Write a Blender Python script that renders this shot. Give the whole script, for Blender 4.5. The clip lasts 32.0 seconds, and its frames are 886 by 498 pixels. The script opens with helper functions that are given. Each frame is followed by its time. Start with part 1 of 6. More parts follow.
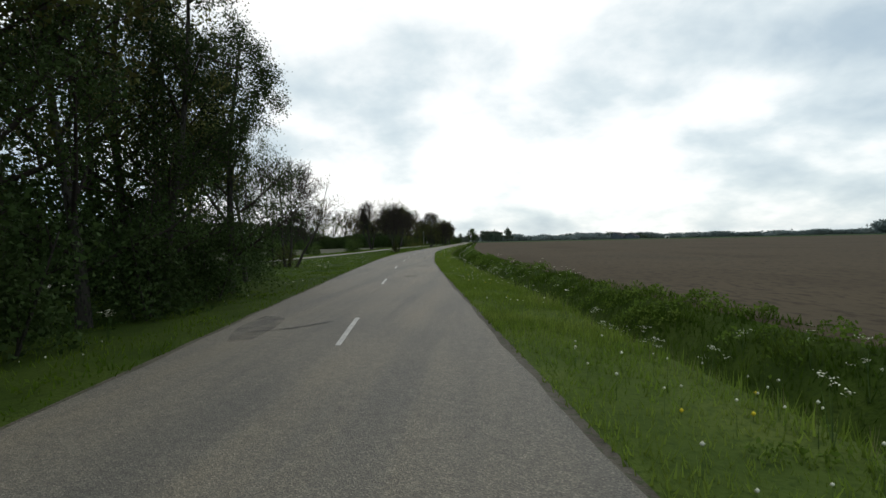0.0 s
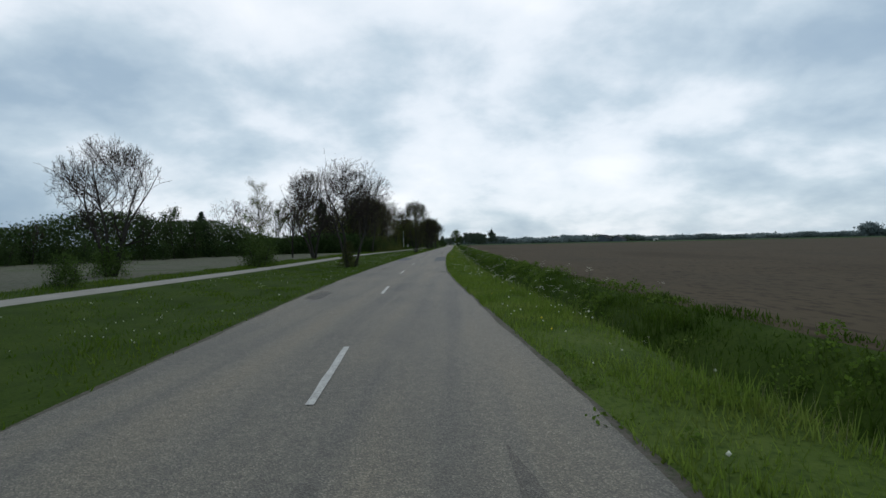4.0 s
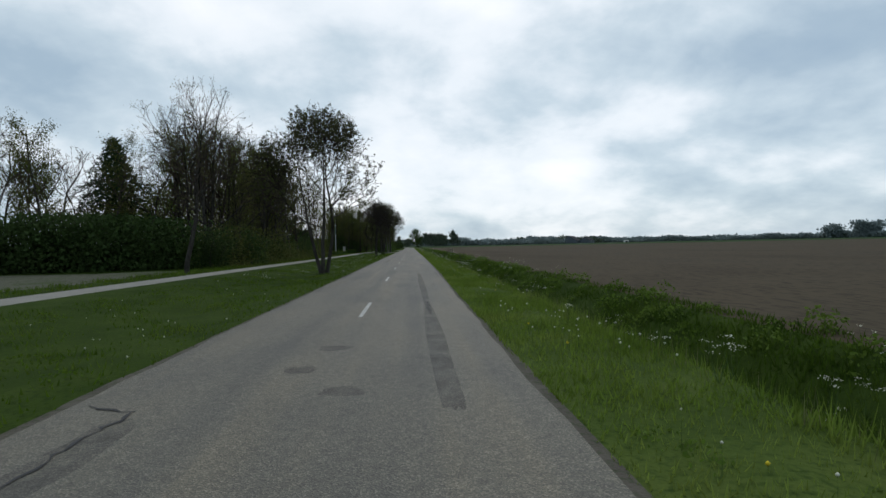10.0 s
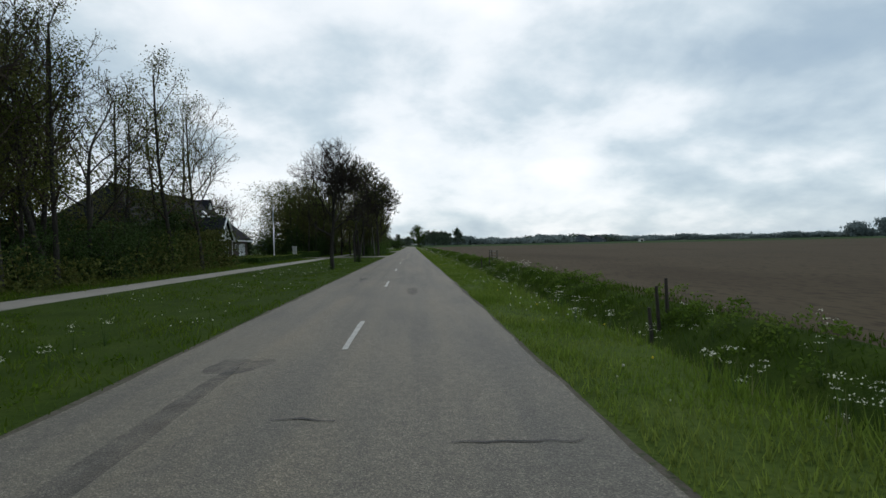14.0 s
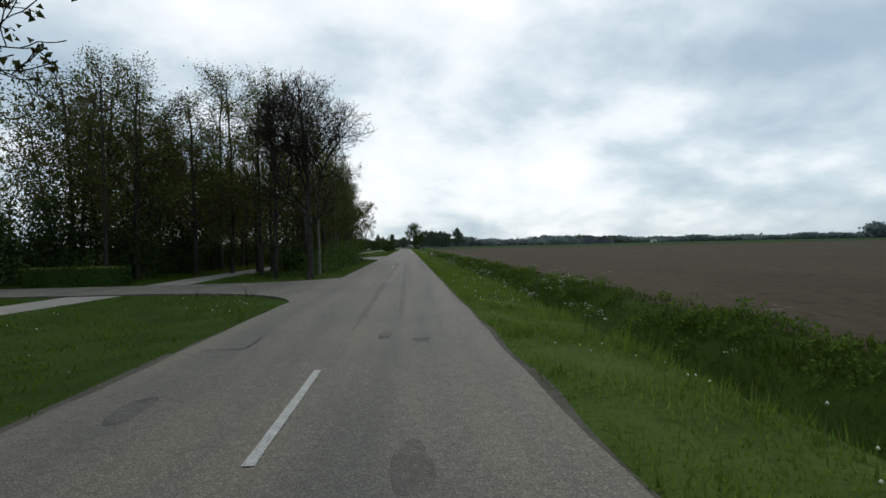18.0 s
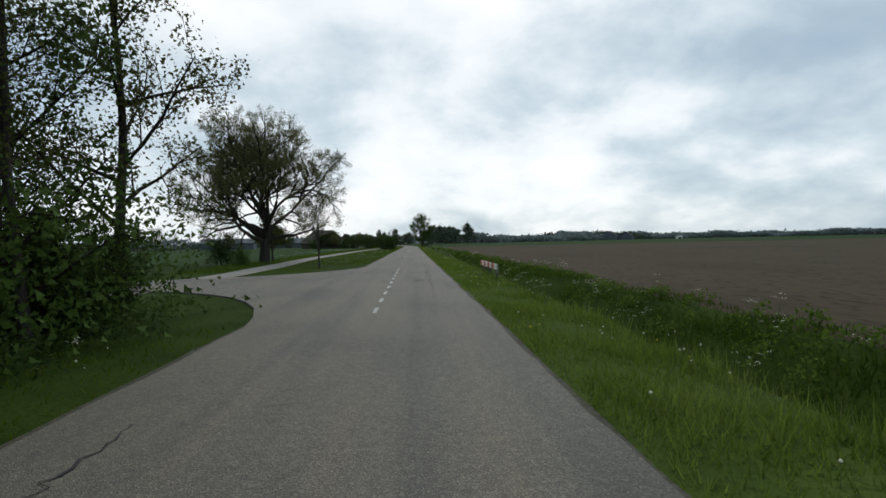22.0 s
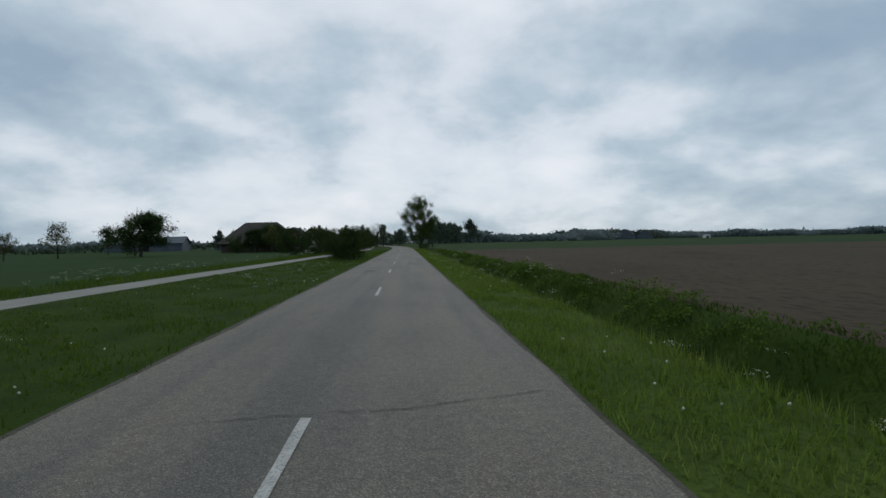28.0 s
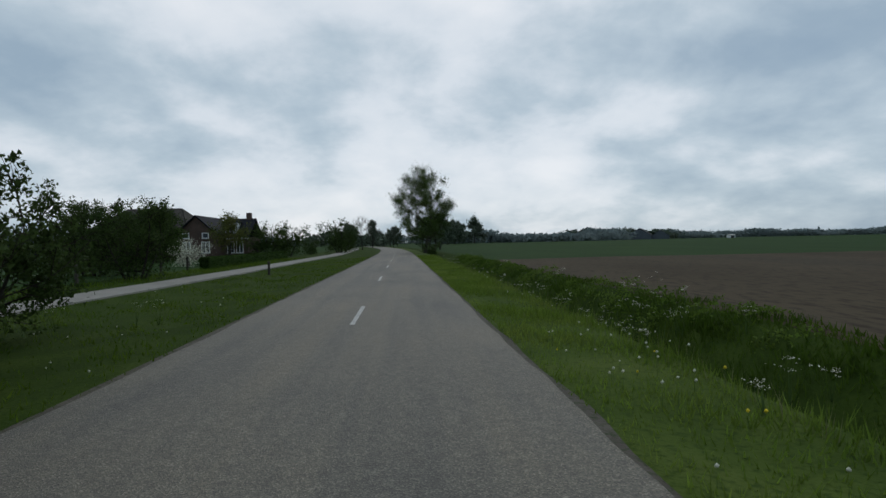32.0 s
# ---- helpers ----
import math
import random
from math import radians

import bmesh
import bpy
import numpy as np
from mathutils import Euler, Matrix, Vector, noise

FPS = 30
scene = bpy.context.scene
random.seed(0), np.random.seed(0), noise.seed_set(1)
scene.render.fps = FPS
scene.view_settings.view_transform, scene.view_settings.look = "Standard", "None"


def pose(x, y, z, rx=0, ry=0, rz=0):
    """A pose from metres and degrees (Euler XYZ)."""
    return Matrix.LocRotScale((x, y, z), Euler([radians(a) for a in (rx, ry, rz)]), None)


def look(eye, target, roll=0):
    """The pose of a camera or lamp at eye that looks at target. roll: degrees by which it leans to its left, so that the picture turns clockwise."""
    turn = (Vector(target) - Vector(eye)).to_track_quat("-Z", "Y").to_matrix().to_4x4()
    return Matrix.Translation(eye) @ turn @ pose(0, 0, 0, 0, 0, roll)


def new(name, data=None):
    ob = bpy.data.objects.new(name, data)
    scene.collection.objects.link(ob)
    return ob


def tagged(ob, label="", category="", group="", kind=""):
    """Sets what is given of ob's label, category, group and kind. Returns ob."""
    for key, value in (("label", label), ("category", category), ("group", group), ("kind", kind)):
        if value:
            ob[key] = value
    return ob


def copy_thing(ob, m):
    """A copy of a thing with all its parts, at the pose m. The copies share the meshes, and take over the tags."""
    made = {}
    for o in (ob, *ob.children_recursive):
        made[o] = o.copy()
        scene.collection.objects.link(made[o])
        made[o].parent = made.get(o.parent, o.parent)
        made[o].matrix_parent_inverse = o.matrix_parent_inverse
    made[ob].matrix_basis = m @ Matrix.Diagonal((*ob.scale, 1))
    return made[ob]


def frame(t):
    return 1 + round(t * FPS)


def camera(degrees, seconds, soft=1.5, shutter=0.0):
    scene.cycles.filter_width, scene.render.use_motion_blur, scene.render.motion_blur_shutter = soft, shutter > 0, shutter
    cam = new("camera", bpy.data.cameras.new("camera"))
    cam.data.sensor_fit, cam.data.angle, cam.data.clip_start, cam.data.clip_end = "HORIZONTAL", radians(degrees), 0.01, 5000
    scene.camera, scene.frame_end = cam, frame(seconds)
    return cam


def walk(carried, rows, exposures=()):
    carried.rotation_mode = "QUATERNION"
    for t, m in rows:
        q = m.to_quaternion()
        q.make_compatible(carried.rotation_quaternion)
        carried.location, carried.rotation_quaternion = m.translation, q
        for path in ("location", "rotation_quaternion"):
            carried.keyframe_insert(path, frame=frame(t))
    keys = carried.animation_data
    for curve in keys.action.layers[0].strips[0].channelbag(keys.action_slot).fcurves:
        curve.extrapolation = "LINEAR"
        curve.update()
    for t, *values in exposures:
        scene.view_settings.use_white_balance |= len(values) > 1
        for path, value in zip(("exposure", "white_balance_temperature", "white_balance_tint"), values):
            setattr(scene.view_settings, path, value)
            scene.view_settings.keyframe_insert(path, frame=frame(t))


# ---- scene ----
cam = camera(79.3, 32.0)
EXPOSURES = [(0, 0.30, 6800, 10), (1, 0.12, 6550, 10), (2, 0.0, 6280, 10), (3.5, 0.0, 6180, 10), (6, 0.0, 6300, 10), (8, 0.0, 6280, 10), (10, 0.05, 6300, 10), (12, 0.22, 6480, 10), (13, 0.12, 6400, 10), (16, 0.08, 6450, 10), (18, 0.12, 6450, 10), (20, 0.2, 6550, 10), (22, 0.12, 6500, 10), (22.6, 0.05, 6450, 10), (23, -0.1, 6350, 10), (24, 0.0, 6450, 10), (25, -0.08, 6260, 10), (28, -0.28, 6150, 10), (32, -0.26, 6200, 10)]
PATH = [
    (0, (9.511, 0.000, 1.588), (8.211, 19.956, 1.309), -1.16),
    (0.5, (8.721, 6.285, 1.588), (7.467, 26.244, 1.317), -1.16),
    (1, (7.938, 12.577, 1.588), (6.671, 32.536, 1.351), -1.16),
    (1.5, (7.166, 18.878, 1.588), (5.959, 38.840, 1.390), -1.16),
    (2, (6.409, 25.186, 1.588), (5.286, 45.153, 1.355), -1.16),
    (2.5, (5.674, 31.504, 1.588), (4.690, 51.478, 1.333), -1.16),
    (3, (4.972, 37.833, 1.588), (4.071, 57.811, 1.343), -1.16),
    (3.5, (4.316, 44.172, 1.588), (3.605, 64.159, 1.404), -1.16),
    (4, (3.716, 50.524, 1.588), (3.239, 70.517, 1.396), -1.16),
    (4.5, (3.179, 56.887, 1.588), (2.936, 76.885, 1.388), -1.16),
    (5, (2.707, 63.262, 1.588), (2.700, 83.261, 1.380), -1.16),
    (5.5, (2.310, 69.648, 1.588), (2.537, 89.645, 1.372), -1.16),
    (6, (1.989, 76.043, 1.588), (2.423, 96.036, 1.310), -1.16),
    (6.5, (1.744, 82.446, 1.588), (2.292, 102.438, 1.383), -1.16),
    (7, (1.559, 88.857, 1.588), (2.191, 108.846, 1.367), -1.16),
    (7.5, (1.415, 95.275, 1.588), (2.140, 115.261, 1.390), -1.16),
    (8, (1.297, 101.700, 1.588), (2.167, 121.680, 1.374), -1.16),
    (8.5, (1.197, 108.131, 1.588), (2.135, 128.109, 1.415), -1.16),
    (9, (1.123, 114.569, 1.588), (2.150, 134.542, 1.408), -1.16),
    (9.5, (1.076, 121.014, 1.588), (2.218, 140.980, 1.382), -1.16),
    (10, (1.055, 127.465, 1.588), (2.234, 147.429, 1.436), -1.16),
    (10.5, (1.047, 133.921, 1.588), (2.202, 153.887, 1.407), -1.16),
    (11, (1.042, 140.384, 1.588), (2.191, 160.351, 1.443), -1.16),
    (11.5, (1.036, 146.853, 1.588), (2.155, 166.821, 1.420), -1.16),
    (12, (1.029, 153.328, 1.588), (2.111, 173.298, 1.429), -1.16),
    (12.5, (1.020, 159.809, 1.588), (2.108, 179.778, 1.393), -1.16),
    (13, (1.009, 166.296, 1.588), (2.115, 186.264, 1.353), -1.16),
    (13.5, (1.002, 172.789, 1.588), (2.110, 192.757, 1.390), -1.16),
    (14, (1.001, 179.288, 1.588), (2.154, 199.254, 1.399), -1.16),
    (14.5, (1.011, 185.793, 1.588), (2.208, 205.756, 1.409), -1.16),
    (15, (1.028, 192.304, 1.588), (2.269, 212.265, 1.419), -1.16),
    (15.5, (1.049, 198.821, 1.588), (2.335, 218.779, 1.429), -1.16),
    (16, (1.072, 205.344, 1.588), (2.380, 225.300, 1.372), -1.16),
    (16.5, (1.095, 211.873, 1.588), (2.397, 231.830, 1.395), -1.16),
    (17, (1.121, 218.409, 1.588), (2.410, 238.366, 1.400), -1.16),
    (17.5, (1.143, 224.950, 1.588), (2.421, 244.908, 1.377), -1.16),
    (18, (1.157, 231.497, 1.588), (2.454, 251.454, 1.454), -1.16),
    (18.5, (1.161, 238.050, 1.588), (2.392, 258.011, 1.350), -1.16),
    (19, (1.156, 244.609, 1.588), (2.351, 264.573, 1.451), -1.16),
    (19.5, (1.146, 251.175, 1.588), (2.282, 271.142, 1.396), -1.16),
    (20, (1.129, 257.746, 1.588), (2.251, 277.714, 1.421), -1.16),
    (20.5, (1.103, 264.323, 1.588), (2.219, 284.289, 1.201), -1.16),
    (21, (1.071, 270.907, 1.588), (2.184, 290.875, 1.395), -1.16),
    (21.5, (1.036, 277.496, 1.588), (2.134, 297.466, 1.451), -1.16),
    (22, (1.002, 284.092, 1.588), (2.103, 304.060, 1.330), -1.16),
    (22.5, (0.970, 290.693, 1.588), (2.083, 310.661, 1.399), -1.16),
    (23, (0.938, 297.301, 1.588), (2.112, 317.264, 1.297), -1.16),
    (23.5, (0.910, 303.914, 1.588), (2.162, 323.873, 1.279), -1.16),
    (24, (0.888, 310.534, 1.588), (2.185, 330.491, 1.453), -1.16),
    (24.5, (0.874, 317.159, 1.588), (2.214, 337.113, 1.322), -1.16),
    (25, (0.865, 323.791, 1.588), (2.153, 343.747, 1.299), -1.16),
    (25.5, (0.862, 330.429, 1.588), (2.120, 350.388, 1.411), -1.16),
    (26, (0.862, 337.072, 1.588), (2.154, 357.030, 1.403), -1.16),
    (26.5, (0.867, 343.722, 1.588), (2.194, 363.677, 1.396), -1.16),
    (27, (0.877, 350.378, 1.588), (2.237, 370.330, 1.389), -1.16),
    (27.5, (0.888, 357.039, 1.588), (2.283, 376.990, 1.382), -1.16),
    (28, (0.900, 363.707, 1.588), (2.265, 383.659, 1.311), -1.16),
    (28.5, (0.912, 370.381, 1.588), (2.278, 390.333, 1.389), -1.16),
    (29, (0.924, 377.061, 1.588), (2.269, 397.013, 1.250), -1.16),
    (29.5, (0.935, 383.747, 1.588), (2.278, 403.700, 1.320), -1.16),
    (30, (0.945, 390.438, 1.588), (2.339, 410.389, 1.384), -1.16),
    (30.5, (0.952, 397.136, 1.588), (2.381, 417.084, 1.354), -1.16),
    (31, (0.957, 403.840, 1.588), (2.458, 423.783, 1.378), -1.16),
    (31.5, (0.961, 410.550, 1.588), (2.541, 430.486, 1.350), -1.16),
    (32, (0.965, 417.266, 1.588), (2.487, 437.206, 1.323), -1.16),
]
walk(cam, [(t, look(eye, target, roll)) for t, eye, target, roll in PATH], EXPOSURES)

SKY_STRENGTH, SUN_STRENGTH = 1.0, 0.6

# ---- world and light: overcast day ----
world = bpy.data.worlds.new("overcast_sky")
scene.world = world
world.use_nodes = True
wt = world.node_tree
wt.nodes.clear()


def wnode(kind, **kw):
    n = wt.nodes.new(kind)
    for k, v in kw.items():
        n.inputs[k].default_value = v
    return n


def wmath(op, a, b=None):
    n = wt.nodes.new("ShaderNodeMath")
    n.operation = op
    for i, v in enumerate((a, b)):
        if v is None:
            continue
        if isinstance(v, (int, float)):
            n.inputs[i].default_value = v
        else:
            wt.links.new(v, n.inputs[i])
    return n.outputs[0]


SUN_EL, SUN_AZ, GLOW_EL, GLOW_AZ, SKY_SEED = radians(48), radians(20), radians(35), radians(-4), 5.2
sky = wt.nodes.new("ShaderNodeTexSky")
sky.sky_type = "NISHITA"
sky.sun_disc = False
sky.sun_elevation, sky.sun_rotation = SUN_EL, SUN_AZ
coord = wt.nodes.new("ShaderNodeTexCoord")
sep = wt.nodes.new("ShaderNodeSeparateXYZ")
wt.links.new(coord.outputs["Generated"], sep.inputs[0])
lift = wmath("ADD", wmath("MAXIMUM", sep.outputs[2], 0.0), 0.40)
comb = wt.nodes.new("ShaderNodeCombineXYZ")
wt.links.new(wmath("DIVIDE", sep.outputs[0], lift), comb.inputs[0])
wt.links.new(wmath("DIVIDE", sep.outputs[1], lift), comb.inputs[1])
comb.inputs[2].default_value = SKY_SEED


def wnoise(scale, detail, rough, distort=0.0):
    n = wnode("ShaderNodeTexNoise", Scale=scale, Detail=detail, Roughness=rough, Distortion=distort)
    wt.links.new(comb.outputs[0], n.inputs["Vector"])
    return n.outputs["Fac"]


big = wnoise(1.15, 2.0, 0.45, 0.1)
mid = wnoise(2.9, 7.0, 0.53, 0.1)
cover = wmath("ADD", wmath("MULTIPLY", big, 0.55), wmath("MULTIPLY", mid, 0.45))
# the cloud is thinner, and brighter, low ahead and along the horizon
toward = wnode("ShaderNodeVectorMath")
toward.operation = "DOT_PRODUCT"
wt.links.new(coord.outputs["Generated"], toward.inputs[0])
toward.inputs[1].default_value = (math.sin(GLOW_AZ) * math.cos(GLOW_EL), math.cos(GLOW_AZ) * math.cos(GLOW_EL), math.sin(GLOW_EL))
cover = wmath("ADD", cover, wmath("MAXIMUM", wmath("MULTIPLY", wmath("SUBTRACT", toward.outputs["Value"], 0.80), 0.85), -0.115))
cover = wmath("ADD", cover, wmath("MULTIPLY", wmath("MAXIMUM", wmath("SUBTRACT", 0.16, wmath("ABSOLUTE", sep.outputs[2])), 0.0), 0.17))
ramp = wt.nodes.new("ShaderNodeValToRGB")
wt.links.new(cover, ramp.inputs[0])
els = ramp.color_ramp.elements
els[0].position, els[0].color = 0.30, (0.32, 0.43, 0.54, 1)
els[1].position, els[1].color = 0.645, (1.03, 1.04, 1.04, 1)
for pos, col in ((0.40, (0.40, 0.51, 0.60, 1)), (0.48, (0.59, 0.69, 0.75, 1)), (0.55, (0.86, 0.91, 0.94, 1))):
    e = els.new(pos)
    e.color = col
dim = wt.nodes.new("ShaderNodeMix")
dim.data_type = "RGBA"
dim.inputs[0].default_value = 0.10
wt.links.new(ramp.outputs[0], dim.inputs[6])
skyb = wt.nodes.new("ShaderNodeVectorMath")
skyb.operation = "SCALE"
wt.links.new(sky.outputs[0], skyb.inputs[0])
skyb.inputs[3].default_value = 0.08
wt.links.new(skyb.outputs[0], dim.inputs[7])
bg = wnode("ShaderNodeBackground", Strength=SKY_STRENGTH)
wt.links.new(dim.outputs[2], bg.inputs[0])
wout = wt.nodes.new("ShaderNodeOutputWorld")
wt.links.new(bg.outputs[0], wout.inputs[0])

sun = new("sun", bpy.data.lights.new("sun", "SUN"))
sun.data.energy, sun.data.angle, sun.data.color = SUN_STRENGTH, radians(35), (1.0, 0.97, 0.93)
sun.rotation_euler = (radians(90) - SUN_EL, 0, radians(180) - SUN_AZ)
sun.location = (0, 200, 60)


# ---- materials ----
def mat(name, colors, scale=4.0, rough=0.85, bump=0.0, bump_scale=40.0, metal=0.0, fine=None, fine_scale=60.0, island=0.0, per_object=0.0, through_light=0.0, stretch=(1, 1, 1), gloss=0.25):
    """A node material: a broad noise mixes the colours, a finer noise speckles them, islands and objects vary in brightness."""
    m = bpy.data.materials.new(name)
    m.use_nodes = True
    t = m.node_tree
    t.nodes.clear()
    out = t.nodes.new("ShaderNodeOutputMaterial")
    bs = t.nodes.new("ShaderNodeBsdfPrincipled")
    bs.inputs["Roughness"].default_value = rough
    bs.inputs["Metallic"].default_value = metal
    bs.inputs["Specular IOR Level"].default_value = gloss
    geo = t.nodes.new("ShaderNodeNewGeometry")
    mp = t.nodes.new("ShaderNodeMapping")
    mp.inputs["Scale"].default_value = stretch
    t.links.new(geo.outputs["Position"], mp.inputs[0])

    def noise_at(s, d=4.0):
        n = t.nodes.new("ShaderNodeTexNoise")
        n.inputs["Scale"].default_value, n.inputs["Detail"].default_value = s, d
        t.links.new(mp.outputs[0], n.inputs["Vector"])
        return n.outputs["Fac"]

    ramp_ = t.nodes.new("ShaderNodeValToRGB")
    cr = ramp_.color_ramp.elements
    k = len(colors)
    cr[0].position, cr[0].color = 0.32, (*colors[0], 1)
    cr[1].position, cr[1].color = 0.68, (*colors[-1], 1)
    for i in range(1, k - 1):
        e_ = cr.new(0.32 + 0.36 * i / (k - 1))
        e_.color = (*colors[i], 1)
    t.links.new(noise_at(scale), ramp_.inputs[0])
    col = ramp_.outputs[0]

    def mixed(a, fac, b_rgb, kind="MIX"):
        mx = t.nodes.new("ShaderNodeMix")
        mx.data_type, mx.blend_type = "RGBA", kind
        if isinstance(fac, float):
            mx.inputs[0].default_value = fac
        else:
            t.links.new(fac, mx.inputs[0])
        t.links.new(a, mx.inputs[6])
        mx.inputs[7].default_value = (*b_rgb, 1)
        return mx.outputs[2]

    if fine:
        mr = t.nodes.new("ShaderNodeMapRange")
        mr.inputs[1].default_value, mr.inputs[2].default_value = 0.48, 0.70
        t.links.new(noise_at(fine_scale, 3.0), mr.inputs[0])
        col = mixed(col, mr.outputs[0], fine)
    for src_on, amount in ((island, "island"), (per_object, "object")):
        if not src_on:
            continue
        if amount == "island":
            rnd = geo.outputs["Random Per Island"]
        else:
            oi = t.nodes.new("ShaderNodeObjectInfo")
            rnd = oi.outputs["Random"]
        mr = t.nodes.new("ShaderNodeMapRange")
        mr.inputs[3].default_value, mr.inputs[4].default_value = 1.0 - src_on, 1.0 + src_on
        t.links.new(rnd, mr.inputs[0])
        sc = t.nodes.new("ShaderNodeVectorMath")
        sc.operation = "SCALE"
        t.links.new(col, sc.inputs[0])
        t.links.new(mr.outputs[0], sc.inputs[3])
        col = sc.outputs[0]
    t.links.new(col, bs.inputs["Base Color"])
    if bump:
        bp = t.nodes.new("ShaderNodeBump")
        bp.inputs["Strength"].default_value, bp.inputs["Distance"].default_value = bump, 0.02
        t.links.new(noise_at(bump_scale, 5.0), bp.inputs["Height"])
        t.links.new(bp.outputs[0], bs.inputs["Normal"])
    shader = bs.outputs[0]
    if through_light:
        tr = t.nodes.new("ShaderNodeBsdfTranslucent")
        t.links.new(col, tr.inputs[0])
        ms = t.nodes.new("ShaderNodeMixShader")
        ms.inputs[0].default_value = through_light
        t.links.new(bs.outputs[0], ms.inputs[1])
        t.links.new(tr.outputs[0], ms.inputs[2])
        shader = ms.outputs[0]
    t.links.new(shader, out.inputs[0])
    return m


M_ASPHALT = mat("asphalt", [(0.125, 0.112, 0.097), (0.165, 0.149, 0.130), (0.143, 0.129, 0.113)], 0.35, 0.9, 0.5, 60, fine=(0.075, 0.066, 0.058), fine_scale=55)


def asphalt_mat():
    """Worn asphalt: pale and dark stones in a grey binder, long streaks of wear, bluish where tyres polish it less."""
    m = bpy.data.materials.new("worn_stone_asphalt")
    m.use_nodes = True
    t = m.node_tree
    bs = t.nodes["Principled BSDF"]
    bs.inputs["Roughness"].default_value = 0.74
    bs.inputs["Specular IOR Level"].default_value = 0.45
    geo = t.nodes.new("ShaderNodeNewGeometry")

    def mapped(s):
        mp = t.nodes.new("ShaderNodeMapping")
        mp.inputs["Scale"].default_value = s
        t.links.new(geo.outputs["Position"], mp.inputs[0])
        return mp.outputs[0]

    def ramp_of(src, stops):
        r = t.nodes.new("ShaderNodeValToRGB")
        e = r.color_ramp.elements
        e[0].position, e[0].color = stops[0][0], (*stops[0][1], 1)
        e[1].position, e[1].color = stops[-1][0], (*stops[-1][1], 1)
        for p, c in stops[1:-1]:
            q = e.new(p)
            q.color = (*c, 1)
        t.links.new(src, r.inputs[0])
        return r.outputs[0]

    def noise_of(vec, scale, detail):
        n = t.nodes.new("ShaderNodeTexNoise")
        n.inputs["Scale"].default_value, n.inputs["Detail"].default_value = scale, detail
        t.links.new(vec, n.inputs["Vector"])
        return n.outputs["Fac"]

    def times(a, b):
        mx = t.nodes.new("ShaderNodeMix")
        mx.data_type, mx.blend_type = "RGBA", "MULTIPLY"
        mx.inputs[0].default_value = 1.0
        t.links.new(a, mx.inputs[6])
        t.links.new(b, mx.inputs[7])
        return mx.outputs[2]

    one = mapped((1, 1, 1))
    vor = t.nodes.new("ShaderNodeTexVoronoi")
    vor.inputs["Scale"].default_value = 88
    t.links.new(one, vor.inputs["Vector"])
    hue = t.nodes.new("ShaderNodeSeparateColor")
    t.links.new(vor.outputs["Color"], hue.inputs[0])
    stones = ramp_of(hue.outputs[0], [(0.0, (0.072, 0.065, 0.049)), (0.45, (0.108, 0.096, 0.072)), (0.8, (0.142, 0.126, 0.095)), (1.0, (0.225, 0.200, 0.151))])
    streak = ramp_of(noise_of(mapped((1.0, 0.035, 1.0)), 1.5, 3.0), [(0.32, (0.76, 0.78, 0.82)), (0.5, (1.0, 1.0, 1.0)), (0.68, (1.16, 1.12, 1.05))])
    blot = ramp_of(noise_of(mapped((1.0, 0.45, 1.0)), 0.55, 5.0), [(0.32, (0.78, 0.80, 0.84)), (0.52, (1.0, 1.0, 1.0)), (0.7, (1.08, 1.06, 1.03))])
    grit = ramp_of(noise_of(one, 9.0, 4.0), [(0.35, (0.88, 0.88, 0.88)), (0.65, (1.08, 1.08, 1.08))])
    t.links.new(times(times(stones, streak), times(blot, grit)), bs.inputs["Base Color"])
    bp = t.nodes.new("ShaderNodeBump")
    bp.inputs["Strength"].default_value, bp.inputs["Distance"].default_value = 0.5, 0.008
    t.links.new(vor.outputs["Distance"], bp.inputs["Height"])
    t.links.new(bp.outputs[0], bs.inputs["Normal"])
    return m


M_ROAD = asphalt_mat()
M_PATCH = mat("fresh_asphalt", [(0.075, 0.078, 0.08), (0.10, 0.102, 0.103)], 1.2, 0.85, 0.4, 80, fine=(0.055, 0.055, 0.056), fine_scale=70)


def stain_mat(name, least, most):
    """A thin dark film that lets the stones of the road show through."""
    m = bpy.data.materials.new(name)
    m.use_nodes = True
    t = m.node_tree
    bs, out = t.nodes["Principled BSDF"], t.nodes["Material Output"]
    bs.inputs["Base Color"].default_value = (0.072, 0.070, 0.070, 1)
    bs.inputs["Roughness"].default_value = 0.85
    clear = t.nodes.new("ShaderNodeBsdfTransparent")
    n = t.nodes.new("ShaderNodeTexNoise")
    n.inputs["Scale"].default_value, n.inputs["Detail"].default_value = 2.2, 5.0
    g = t.nodes.new("ShaderNodeNewGeometry")
    t.links.new(g.outputs["Position"], n.inputs["Vector"])
    r = t.nodes.new("ShaderNodeMapRange")
    r.inputs[1].default_value, r.inputs[2].default_value, r.inputs[3].default_value, r.inputs[4].default_value = 0.34, 0.66, least, most
    t.links.new(n.outputs["Fac"], r.inputs[0])
    mx = t.nodes.new("ShaderNodeMixShader")
    t.links.new(r.outputs[0], mx.inputs[0])
    t.links.new(clear.outputs[0], mx.inputs[1])
    t.links.new(bs.outputs[0], mx.inputs[2])
    t.links.new(mx.outputs[0], out.inputs[0])
    return m


